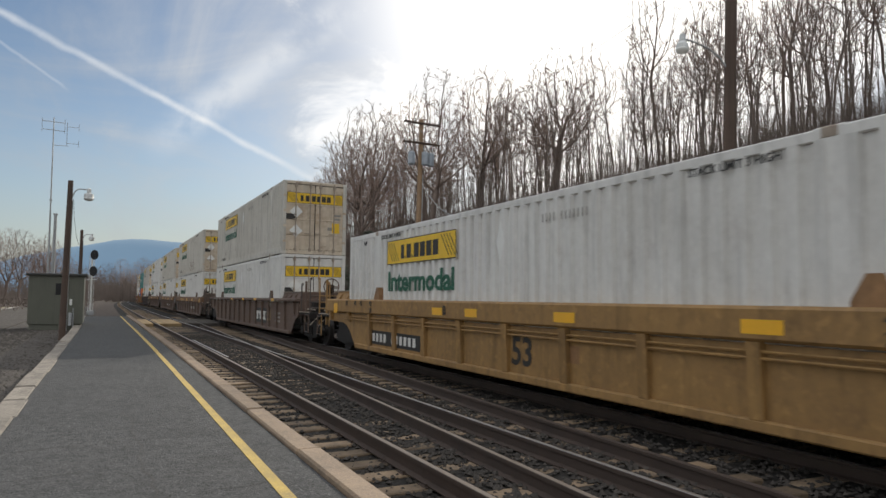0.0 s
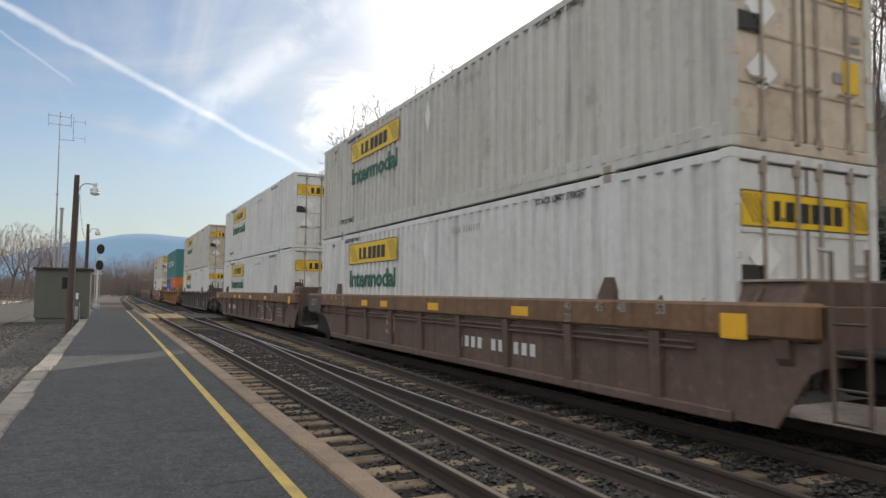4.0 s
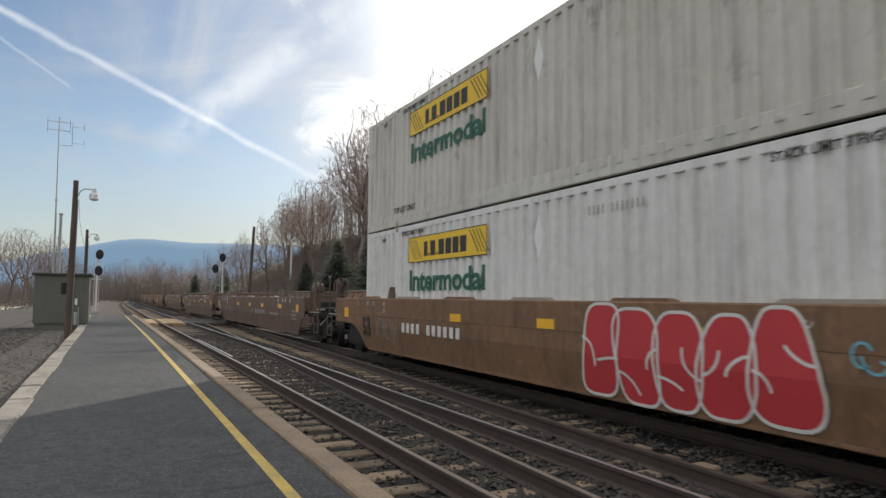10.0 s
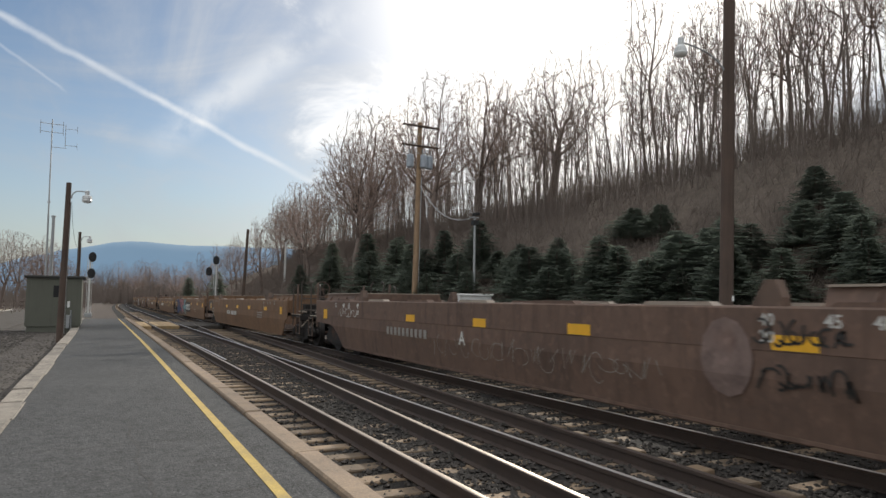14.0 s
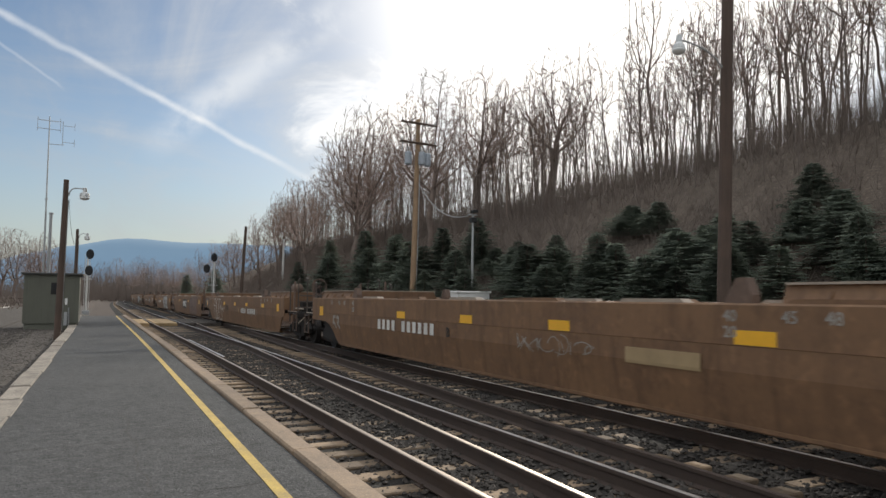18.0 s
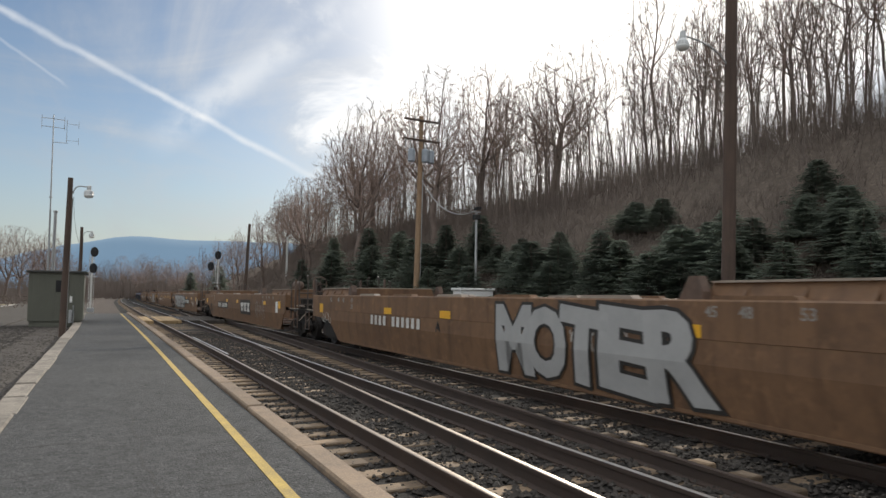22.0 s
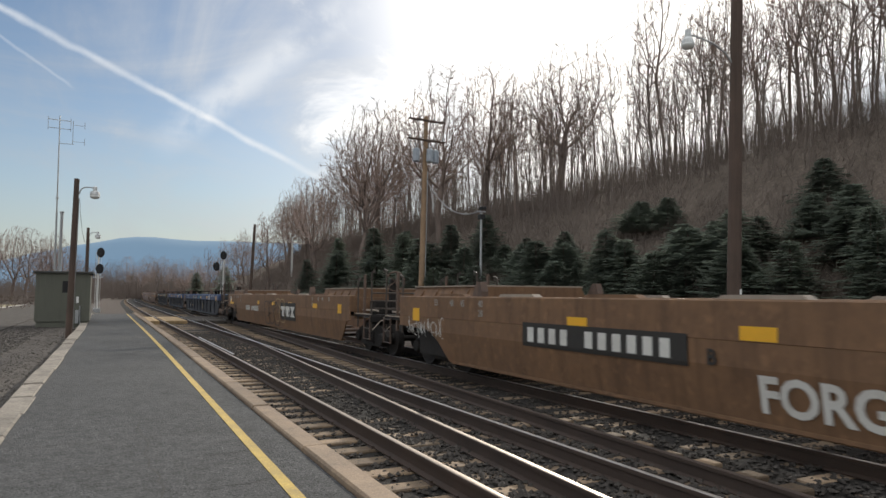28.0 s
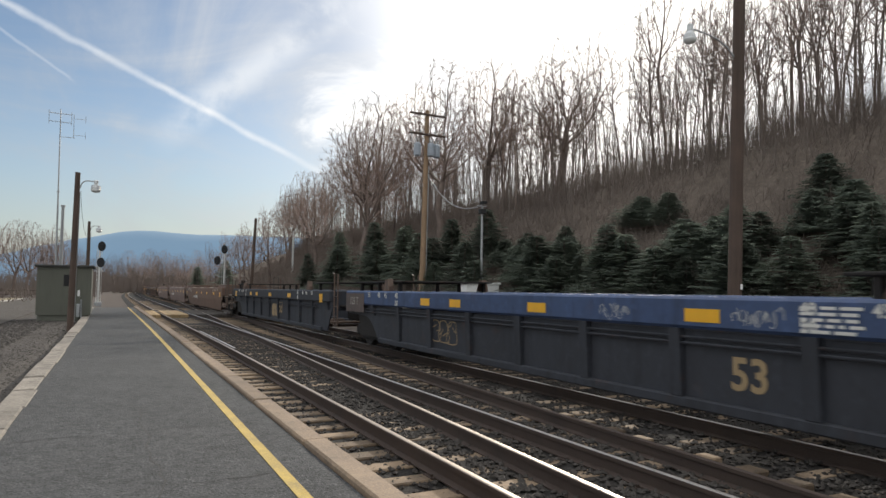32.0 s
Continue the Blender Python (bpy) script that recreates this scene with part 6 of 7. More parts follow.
def mark_throw(y, z, w, hgt, text, fill, line, seed, fat=0.07, edge=0.045, lap=1.22):
    """Fat sprayed letters, each a piece with a darker or lighter outline round it."""
    def do(car, h, mid):
        y_at = along(y, mid)
        rng = random.Random(seed)
        n = len(text)
        for i, ch in enumerate(text):
            if ch == " ":
                continue
            body = words(ch, 1.0, fat)
            xs, zs = [v.co.x for v in body.vertices], [v.co.y for v in body.vertices]
            kx, kz = w / n * lap / max(0.30, max(xs) - min(xs)), hgt * rng.uniform(0.90, 1.04) / (max(zs) - min(zs))
            at = on_side(face_x(z) - 0.008 - 0.0012 * (i % 3), y_at, z) @ Matrix.Translation((w * ((i + 0.5) / n - 0.5), hgt * 0.5, 0)) @ Matrix.Rotation(radians(rng.uniform(-6, 6)), 4, "Z")
            at = at @ Matrix.Diagonal((kx, kz, 1, 1)) @ Matrix.Translation((-(max(xs) + min(xs)) / 2, -(max(zs) + min(zs)) / 2, 0))
            p = lettering(ch, 1.0, fill, car, at @ Matrix.Translation((0, 0, 0.0036)), fat, "graffiti_letter")
            lettering(ch, 1.0, line, p, Matrix.Translation((0, 0, -0.0030)), fat + edge, "graffiti_outline")
    return do


def mark_scrawl(y, z, w, hgt, n, line, seed, thick=0.018):
    """A looping sprayed scribble."""
    def do(car, h, mid):
        y_at = along(y, mid)
        rng = random.Random(seed)
        g = Geo()
        for k in range(n * 2):
            cx = -w / 2 + w * (k + 0.5) / (2 * n)
            rx, ry, cy = min(0.20, w / n * 0.5) * rng.uniform(0.6, 1.2), hgt * rng.uniform(0.18, 0.42), hgt * rng.uniform(0.4, 0.6)
            # a letter-like stroke: a few straight or bent runs, sometimes a loop
            if rng.random() < 0.45:
                a0, turn = rng.uniform(0, 6.28), rng.choice((-1, 1))
                pts = [(cx + rx * math.cos(a0 + turn * t * 0.55), cy + ry * math.sin(a0 + turn * t * 0.55)) for t in range(rng.randrange(6, 11))]
            else:
                pts = [(cx + rx * rng.uniform(-1, 1), cy + ry * (1 if t % 2 else -1) * rng.uniform(0.5, 1)) for t in range(rng.randrange(2, 5))]
            for (xa, ya), (xb, yb) in zip(pts, pts[1:]):
                d = math.hypot(xb - xa, yb - ya) or 1
                nx, ny = -(yb - ya) / d * thick * 0.45, (xb - xa) / d * thick * 0.45
                g.add([(xa + nx, ya + ny, 0), (xb + nx, yb + ny, 0), (xb - nx, yb - ny, 0), (xa - nx, ya - ny, 0)], [(0, 1, 2, 3)])
        tagged(part("graffiti_scrawl", g, line, car, "", on_side(face_x(z) - 0.009, y_at, z)), "sprayed scribble", kind="stuff")
    return do


def small_print(y, z, w, hgt, ink="ink_grey", rows=3):
    def do(car, h, mid):
        y_at = along(y, mid)
        rng = random.Random(int(abs(y) * 100))
        g = Geo()
        for r in range(rows):
            x = -w / 2
            while x < w / 2 - 0.05:
                ln = rng.uniform(0.06, 0.22)
                g.box(x, hgt * r / rows, -0.001, min(w / 2, x + ln), hgt * (r + 0.55) / rows, 0.001)
                x += ln + 0.04
        tagged(part("small_print", g, ink, car, "", on_side(face_x(z) - 0.008, y_at, z)), "rows of small illegible stencilled lettering", kind="stuff")
    return do


# ---- shipping containers ----
def corrugated(length, z0, z1, depth, pitch, flat):
    """A corrugated wall along y at x = 0, its ribs standing out towards -x."""
    ys, n = [], int(round(length / pitch))
    p = length / n
    for i in range(n):
        a = -length / 2 + i * p
        ys += [(a, 0.0), (a + p * flat, 0.0), (a + p * (flat + 0.10), -depth), (a + p * 0.90, -depth)]
    ys.append((length / 2, 0.0))
    vs = [(x, y, z) for y, x in ys for z in (z0, z1)]
    return Geo().add(vs, [(2 * i, 2 * i + 1, 2 * i + 3, 2 * i + 2) for i in range(len(ys) - 1)])


def container(length, height, paint, end_paint, label, group="", ribs=(0.28, 0.036, 0.45), doors=True, width=2.59, wide_posts=True):
    ob = thing("shipping_container", label, "container", group)
    hw, hl = width / 2, length / 2
    key = (length, height, width, ribs)
    for s in (-1, 1):
        piece("side_panel", ("panel",) + key, lambda: corrugated(length - 0.24, 0.16, height - 0.12, ribs[1], ribs[0], ribs[2]), paint, ob, pose(s * (hw - 0.045), 0, 0, 0, 0, 0 if s < 0 else 180))
        piece("top_rail", ("trail",) + key, lambda: Geo().cbox(-hw, -hl + 0.1, height - 0.13, -hw + 0.09, hl - 0.1, height - 0.012, 0.012), paint, ob, pose(0, 0, 0, 0, 0, 0 if s < 0 else 180))
        piece("bottom_rail", ("brail",) + key, lambda: Geo().cbox(-hw, -hl + 0.1, 0.02, -hw + 0.10, hl - 0.1, 0.19 if length < 14 else 0.30, 0.012), paint, ob, pose(0, 0, 0, 0, 0, 0 if s < 0 else 180))
    ys = [-hl + 0.08, hl - 0.08] + ([-5.99, 5.99] if length > 14 and wide_posts else [])
    for y in ys:
        for s in (-1, 1):
            w = 0.085 if abs(y) > hl - 0.2 else 0.17
            piece("corner_post" if w < 0.1 else "lift_post", ("post", height, width, w, s), lambda: Geo().cbox(s * hw, -w, 0.0, s * (hw - 0.14), w, height, 0.012), paint, ob, pose(0, y, 0))
            for z in (0.0, height - 0.118):
                piece("corner_casting", ("cast", width, s, z > 1), lambda: Geo().cbox(s * (hw + 0.006), -0.09, 0, s * (hw - 0.16), 0.09, 0.118, 0.012).tube((s * (hw + 0.004), 0, 0.06), (s * (hw + 0.009), 0, 0.06), 0.035, n=10), "rod_steel" if w > 0.1 else paint, ob, pose(0, y, z))
    piece("roof", ("roof",) + key, lambda: Geo().box(-hw + 0.05, -hl + 0.05, height - 0.06, hw - 0.05, hl - 0.05, height - 0.02), paint, ob)
    piece("floor", ("floor",) + key, lambda: Geo().box(-hw + 0.06, -hl + 0.06, 0.05, hw - 0.06, hl - 0.06, 0.16), "box_gasket", ob)
    piece("nose_wall", ("nose",) + key, lambda: Geo().box(-hw + 0.1, hl - 0.10, 0.1, hw - 0.1, hl - 0.05, height - 0.05), paint, ob)
    piece("sill_beam", ("sillb", length, width), lambda: Geo().cbox(-hw + 0.1, -hl, 0.0, hw - 0.1, -hl + 0.12, 0.15, 0.012), end_paint, ob)
    piece("header_beam", ("headb", length, width, height), lambda: Geo().cbox(-hw + 0.1, -hl, height - 0.12, hw - 0.1, -hl + 0.12, height, 0.012), end_paint, ob)
    if doors:
        for s in (-1, 1):
            d = piece("door", ("door", length, height, width, s), lambda: Geo().cbox(s * 0.012, -hl + 0.03, 0.16, s * (hw - 0.11), -hl + 0.08, height - 0.13, 0.012), end_paint, ob)
            for z in (0.75, 1.35, 1.95):
                if z < height - 0.4:
                    piece("door_rib", ("drib", length, width, s, z), lambda: Geo().cbox(s * 0.06, -hl + 0.012, z, s * (hw - 0.16), -hl + 0.03, z + 0.05, 0.008), end_paint, d)
            for x in (0.20, 0.78):
                rod = piece("lock_rod", ("rod", length, height, s, x), lambda: Geo().tube((s * x, -hl - 0.005, 0.10), (s * x, -hl - 0.005, height - 0.06), 0.022, n=7).cbox(s * x - 0.05, -hl - 0.02, 0.10, s * x + 0.05, -hl + 0.03, 0.24, 0.01).cbox(s * x - 0.05, -hl - 0.02, height - 0.26, s * x + 0.05, -hl + 0.03, height - 0.12, 0.01), "rod_steel", d)
                piece("lock_handle", ("handle", length, s, x), lambda: Geo().cbox(s * x - 0.22, -hl - 0.03, 0.80, s * x + 0.05, -hl - 0.008, 0.84, 0.008), "rod_steel", rod)
            for z in (0.45, 1.05, 1.65, 2.25):
                if z < height - 0.3:
                    piece("hinge", ("hinge", length, width, s, z), lambda: Geo().cbox(s * (hw - 0.14), -hl - 0.012, z, s * (hw - 0.02), -hl + 0.03, z + 0.10, 0.01), end_paint, d)
            piece("gasket", ("gasket", length, height, width, s), lambda: Geo().box(s * (hw - 0.112), -hl + 0.02, 0.16, s * (hw - 0.098), -hl + 0.06, height - 0.13).box(-0.010, -hl + 0.024, 0.16, 0.010, -hl + 0.06, height - 0.13).box(0, -hl + 0.02, height - 0.145, s * (hw - 0.1), -hl + 0.06, height - 0.131), "box_gasket", d)
    else:
        piece("end_wall", ("endw", length, height, width), lambda: Geo().box(-hw + 0.1, -hl + 0.04, 0.15, hw - 0.1, -hl + 0.07, height - 0.12), end_paint, ob)
        for i in range(9):
            x = -hw + 0.24 + (width - 0.48) * i / 8
            piece("end_rib", ("endrib", length, height), lambda: Geo().cbox(-0.07, -hl + 0.012, 0.16, 0.07, -hl + 0.045, height - 0.13, 0.012), end_paint, ob, pose(x, 0, 0))
    return ob


def sign_board(ob, at, w, h, mats, text_bars=True):
    """The carrier's yellow board: a dark-edged yellow panel with plain dark blocks and slanted strokes."""
    p = part("logo_panel", Geo().box(-w / 2, 0, 0, w / 2, h, 0.004), "sign_yellow", ob, "yellow panel with dark blocks", at)
    e = h * 0.035
    part("panel_border", Geo().box(-w / 2, 0, 0.004, w / 2, e, 0.006).box(-w / 2, h - e, 0.004, w / 2, h, 0.006).box(-w / 2, e, 0.004, -w / 2 + e, h - e, 0.006).box(w / 2 - e, e, 0.004, w / 2, h - e, 0.006), "ink_black", p)
    g = Geo()
    for x0, x1, hh in ((-0.20, -0.155, 1), (-0.145, -0.13, .2), (-0.12, -0.06, 1), (-0.05, -0.035, .2), (-0.02, 0.045, 1), (0.06, 0.125, 1), (0.14, 0.205, 1), (0.22, 0.285, 1)):
        x0, x1 = (x0 - 0.035) * w * 1.12, (x1 - 0.035) * w * 1.12
        y0 = h * 0.20
        hh2 = h * 0.56 * hh
        g.box(x0, y0, 0.004, x1, y0 + hh2, 0.007)
    part("logo_mark", g, "ink_black", p, "plain dark blocks")
    for k in range(4):
        for s, b in ((-1, 0.30), (1, 0.31)):
            x = s * (b + 0.035 * k) * w
            lo, hi = (x, x - 0.10 * w) if s < 0 else (x + 0.10 * w, x)
            def stroke():
                return Geo().add([(lo, h * 0.12, 0.005), (lo + 0.010 * w, h * 0.12, 0.005), (hi + 0.010 * w, h * 0.9, 0.005), (hi, h * 0.9, 0.005)], [(0, 1, 2, 3)])
            piece("logo_stripe", ("stripe", w, h, k, s), stroke, "ink_black", p)


def parcel_box(level, aged=False, label="white corrugated fifty-three foot container with a yellow logo panel"):
    """The white 53-foot containers; level 0 rides in the well, 1 on top of another."""
    ob = container(16.154, 2.896, "box_cream" if aged else "box_white", "box_aged" if aged else "box_white", label, "white containers on the train", ribs=(0.305, 0.058, 0.44))
    x = -1.311
    hl = 8.077
    sign_board(ob, on_side(x, hl - 4.65, 2.01), 3.6, 0.57, None)
    lettering("Intermodal", 0.43, "ink_green", ob, on_side(x - 0.002, hl - 4.65, 1.40) @ Matrix.Diagonal((1.27, 1, 1, 1)), 0.045)
    lettering("STACK LIMIT 3 HIGH", 0.092, "ink_black", ob, on_side(x - 0.002, hl - 3.05, 2.66), 0.03)
    lettering("WP", 0.11, "ink_black", ob, on_side(x - 0.002, hl - 1.3, 2.58), 0.03)
    if level:
        lettering("TOP LIFT ONLY", 0.125, "ink_black", ob, on_side(x - 0.002, hl - 2.55, 0.33), 0.03)
    lettering("STACK LIMIT 3 HIGH", 0.092, "ink_black", ob, on_side(x - 0.002, -hl + 3.2, 2.66), 0.03)
    part("number_marking", bars("iiii iiiiiii", 0.13), "ink_grey", ob, "small illegible stencilled marks", on_side(x - 0.002, -hl + 6.2, 2.42))
    part("placard", Geo().slab([(-0.14, 0.36), (0, 0.0), (0.14, 0.36), (0, 0.72)], -0.001, 0.002, "y"), "white_card", ob, "empty diamond placard holder", Matrix.Translation((x - 0.002, hl - 8.1, 1.85)) @ Matrix.Rotation(radians(-90), 4, "Z"))
    sign_board(ob, on_end(0.0, -hl - 0.008 + 0.035, 2.02), 2.27, 0.42, None)
    rng = random.Random(level * 7 + aged)
    y = -hl + 0.026
    for u, z, w, h2, ink in ((-0.95, 1.35, 0.42, 0.24, "ink_black"), (0.86, 0.88, 0.30, 0.40, "sign_yellow"), (0.62, 0.98, 0.18, 0.13, "ink_grey"), (0.92, 1.55, 0.28, 0.09, "ink_grey"), (0.92, 1.40, 0.28, 0.09, "ink_grey")):
        part("label_plate", Geo().box(u - w / 2, y - 0.014, z, u + w / 2, y - 0.004, z + h2), ink, ob)
    part("placard", Geo().slab([(-0.26, 0.30), (0, 0.04), (0.26, 0.30), (0, 0.56)], y - 0.014, y - 0.004, "y"), "white_card", ob, "pale diamond placard", pose(-0.76, 0, 0.62))
    part("placard", Geo().slab([(-0.26, 0.30), (0, 0.04), (0.26, 0.30), (0, 0.56)], y - 0.014, y - 0.004, "y"), "white_card", ob, "pale diamond placard", pose(-0.76, 0, 1.38))
    return ob


def rust_stains(ob, y, z, w, h, n, seed):
    """Rust runs on the ribs of a container's side."""
    rng = random.Random(seed)
    g = Geo()
    for k in range(n):
        rib = (round((y + rng.uniform(-w, w) / 2 + 7.957) / 0.306 - 0.72) + 0.72) * 0.306 - 7.957
        top = z + h * rng.random()
        a, b = rng.uniform(0.015, 0.06), rng.uniform(0.03, 0.14)
        pts = blob_outline(rng, -rib, top, a, b, 12, 0.25)
        flat_poly(g, pts, 0.0001 * k)
    tagged(part("rust_stains", g, "rust_stain", ob, "", on_side(-1.3095, 0, 0)), "brown rust runs", kind="stuff")


def load(ob, s, z):
    """Set a container on the train with its centre at s along the track, its floor at z above the far track's rails."""
    MOVERS.append((ob, s * PACE, z))


WELL_Z = 0.355


def stack(s, top=True, aged=False, rust=()):
    load(parcel_box(0), s, WELL_Z)
    if top:
        ob = parcel_box(1, aged, "weathered cream container stacked on another, rusty at its doors" if aged else "white fifty-three foot container stacked on another")
        for k, r in enumerate(rust):
            rust_stains(ob, *r, seed=int(s) + k)
        load(ob, s, WELL_Z + 2.91)


def build_train():
    a53 = lambda y, ink="ink_black", z=0.62: mark_words(y, z, 0.44, "53", ink, 0.03)
    mark_b = lambda y, ink="ink_black", z=1.26: mark_words(y, z, 0.17, "B", ink, 0.03)
    well_car(-1.2, 21.9, "A", "C", "car_yellow", "rib", "bright yellow ribbed well car carrying one white container", seen={"brake": True},
             marks=[mark_number(5.0, 0.50, 0.24, "HHHH HHHHHH", "ink_white", "ink_black"), a53(-0.45, "ink_black", 0.52), mark_b(2.15), mark_patch(-1.7, 0.66, 0.45, 0.25, "car_orange")], seed=1)
    stack(10.16, top=False)
    well_car(21.9, 46.4, "C", "C", "car_umber", "post", "dark brown ribbed well car with two stacked white containers", marks=[mark_emblem(29.9, 0.62, 0.36), a53(28.3, "ink_tan"), small_print(26.8, 0.6, 0.8, 0.45)], seed=2)
    stack(34.8, aged=True)
    well_car(46.4, 68.0, "C", "A", "car_umber", "rib", "brown ribbed well car with stacked white containers", chord="car_brown", marks=[mark_number(53.4, 0.66, 0.22, "HHHH HHHHHH"), a53(57.3, "ink_tan"), small_print(50.5, .6, .6, .4, "ink_white")], seed=3)
    stack(57.6, aged=True, rust=((-2.25, 0.30, 2.6, 0.62, 60), (4.5, 0.32, 4.5, 0.12, 9)))
    well_car(68.0, 88.2, "A", "A", "car_umber", "rib", "brown ribbed middle well car with stacked white containers", chord="car_brown", marks=[a53(80.0, "ink_tan"), mark_number(75.0, 0.6, 0.24, "HHHH HHHHHH")], seed=4)
    stack(78.1, aged=True)
    well_car(88.2, 110.66, "A", "C", "car_umber", "rib", "brown ribbed well car with white outline graffiti", chord="car_brown", marks=[mark_number(102.75, 0.66, 0.25, "HHHH HHHHHH"), a53(97.4, "ink_black"), mark_bubbles(95.0, 0.35, 2.9, 0.62, 2, None, "ink_white", 3), small_print(-7.0, .6, 1.0, .4)], seed=5)
    stack(98.6)
    well_car(110.66, 134.2, "C", "C", "car_coal", "post", "soot-black ribbed well car with pale bubble graffiti and stacked white containers", marks=[mark_bubbles(119.5, 0.38, 0.52, 0.78, 1, "paint_silver", "ink_black", 8), mark_bubbles(118.5, 0.38, 0.56, 0.82, 1, "paint_silver", "ink_black", 9), small_print(-7.2, .5, .4, .4, "ink_white")], seed=6)
    stack(122.3, aged=True)
    well_car(134.2, 158.6, "C", "C", "car_orange", "post", "orange-tan ribbed well car carrying three mixed containers", marks=[mark_number(151.8, 0.72, 0.20, "HHHH HHHHHH", "ink_white", "ink_black"), a53(140.8), small_print(138.9, .7, 0.8, .3, "ink_white")], seed=7)
    s = 146.6
    teal = container(12.192, 2.896, "box_teal", "box_teal", "teal-green forty foot container with faded white block lettering", ribs=(0.27, 0.044, 0.42), doors=False, width=2.438)
    part("line_bars", bars("lllll llllllll", 0.62, 0.42, 0.40), "ink_white", teal, "faded white block marks", on_side(-1.224, -0.05, 1.20))
    load(teal, s, WELL_Z + 2.61)
    blue = container(6.058, 2.591, "box_blue", "box_blue", "bright blue twenty foot container with a white arc emblem", ribs=(0.27, 0.044, 0.42), doors=False, width=2.438)
    part("line_bars", bars("lllll", 0.33, 0.95, 0.12), "ink_white", blue, "white block marks", on_side(-1.224, 0.15, 1.05))
    g = Geo()
    for k, (cx, rx) in enumerate(((0, 0.95), (-0.15, 0.6), (0.22, 0.5))):
        for i in range(14):
            a0, a1 = math.pi * (0.08 + 0.84 * i / 14), math.pi * (0.08 + 0.84 * (i + 1) / 14)
            r0, r1 = 1.0, 0.87
            g.add([(cx + rx * r0 * math.cos(a0), 0.52 * r0 * math.sin(a0), 0), (cx + rx * r0 * math.cos(a1), 0.52 * r0 * math.sin(a1), 0), (cx + rx * r1 * math.cos(a1), 0.52 * r1 * math.sin(a1), 0), (cx + rx * r1 * math.cos(a0), 0.52 * r1 * math.sin(a0), 0)], [(0, 1, 2, 3)])
    part("arc_emblem", g, "ink_white", blue, "white arched emblem", on_side(-1.226, 0.15, 1.40))
    for k in range(4):
        part("side_bars", Geo().box(-0.11, 0, 0, 0.11, 0.05, 0.002).box(-0.03, -0.14, 0, 0.03, 0.12, 0.002).box(-0.1, -0.09, 0, 0.1, -0.05, 0.002), "ink_white", blue, "white column of plain strokes", on_side(-1.224, 2.45, 2.05 - 0.30 * k))
    load(blue, s + 3.06, WELL_Z)
    orange = container(6.058, 2.591, "box_orange", "box_orange", "orange twenty foot container with dark blue block marks", ribs=(0.27, 0.044, 0.42), doors=False, width=2.438)
    part("line_bars", bars("lllll lllll", 0.38, 0.72, 0.18), "ink_blue", orange, "dark blue block marks", on_side(-1.224, -0.85, 1.14))
    part("square_emblem", Geo().slab([(-0.32, 0.0), (0.22, 0.0), (0.32, 0.62), (-0.22, 0.62)], -0.001, 0.002, "y"), "ink_blue", orange, "dark blue slanted square emblem", Matrix.Translation((-1.226, 1.95, 1.12)) @ Matrix.Rotation(radians(-90), 4, "Z"))
    for u, ink in ((-2.05, "sign_yellow"), (-1.65, "sign_yellow")):
        part("warning_label", Geo().box(-0.11, 0, 0, 0.11, 0.36, 0.003), ink, orange, "small yellow warning label", on_side(-1.224, u, 1.9))
    load(orange, s - 3.06, WELL_Z)
    well_car(158.6, 182.8, "C", "C", "car_brown", "plain", "brown smooth-sided well car with red balloon graffiti and stacked white containers", marks=[mark_bubbles(167.5, 0.29, 3.45, 1.21, 5, "paint_red", "ink_white", 5), mark_scrawl(164.6, 0.85, 1.5, 0.55, 6, "paint_cyan", 4, .03), mark_scrawl(166.0, 1.28, .45, .24, 3, "ink_white", 404, .014), mark_number(174.4, 0.80, 0.26, "HHHH HHHHHH"), a53(178.3), mark_scrawl(176.9, .45, 1.5, .75, 7, "ink_grey", 44), mark_patch(-8.7, 0.72, 0.4, 0.35, "white_card", "white stencilled data panel")], seen={"tank": True}, seed=8)
    stack(170.6, aged=True)
    bn = [mark_number(192.0, 0.84, 0.22, "HHHHHHHHHH", "ink_grey"), mark_words(193.7, 0.84, 0.22, "B", "ink_grey"), small_print(-5.4, 0.85, 1.5, 0.16, "ink_grey", 1), mark_words(8.6, 0.62, 0.42, "53", "ink_grey")]
    well_car(182.8, 205.6, "C", "A", "car_oxide", "plain", "empty oxide-brown smooth-sided well car", marks=bn + [mark_scrawl(201.2, .4, .9, .8, 6, "ink_grey", 101, .012), mark_scrawl(199.6, .4, 1.3, .9, 8, "ink_grey", 102, .012), small_print(-8.6, .75, .7, .4, "ink_grey")], seen={"tank": True}, seed=9)
    well_car(205.6, 226.05, "A", "A", "car_oxide", "plain", "empty oxide-brown well car with dented sides", marks=[mark_number(220.1, 0.80, 0.24, "HHHHHHHHHH", "ink_grey"), mark_words(218.6, 0.8, 0.26, "C", "ink_grey"), mark_words(223.2, 0.62, 0.42, "53", "ink_grey"), mark_bubbles(211.0, 0.5, 0.9, 0.8, 1, None, "ink_tan", 6), small_print(-3.9, 1.3, 1.4, .1, "ink_white", 1)], seed=10)
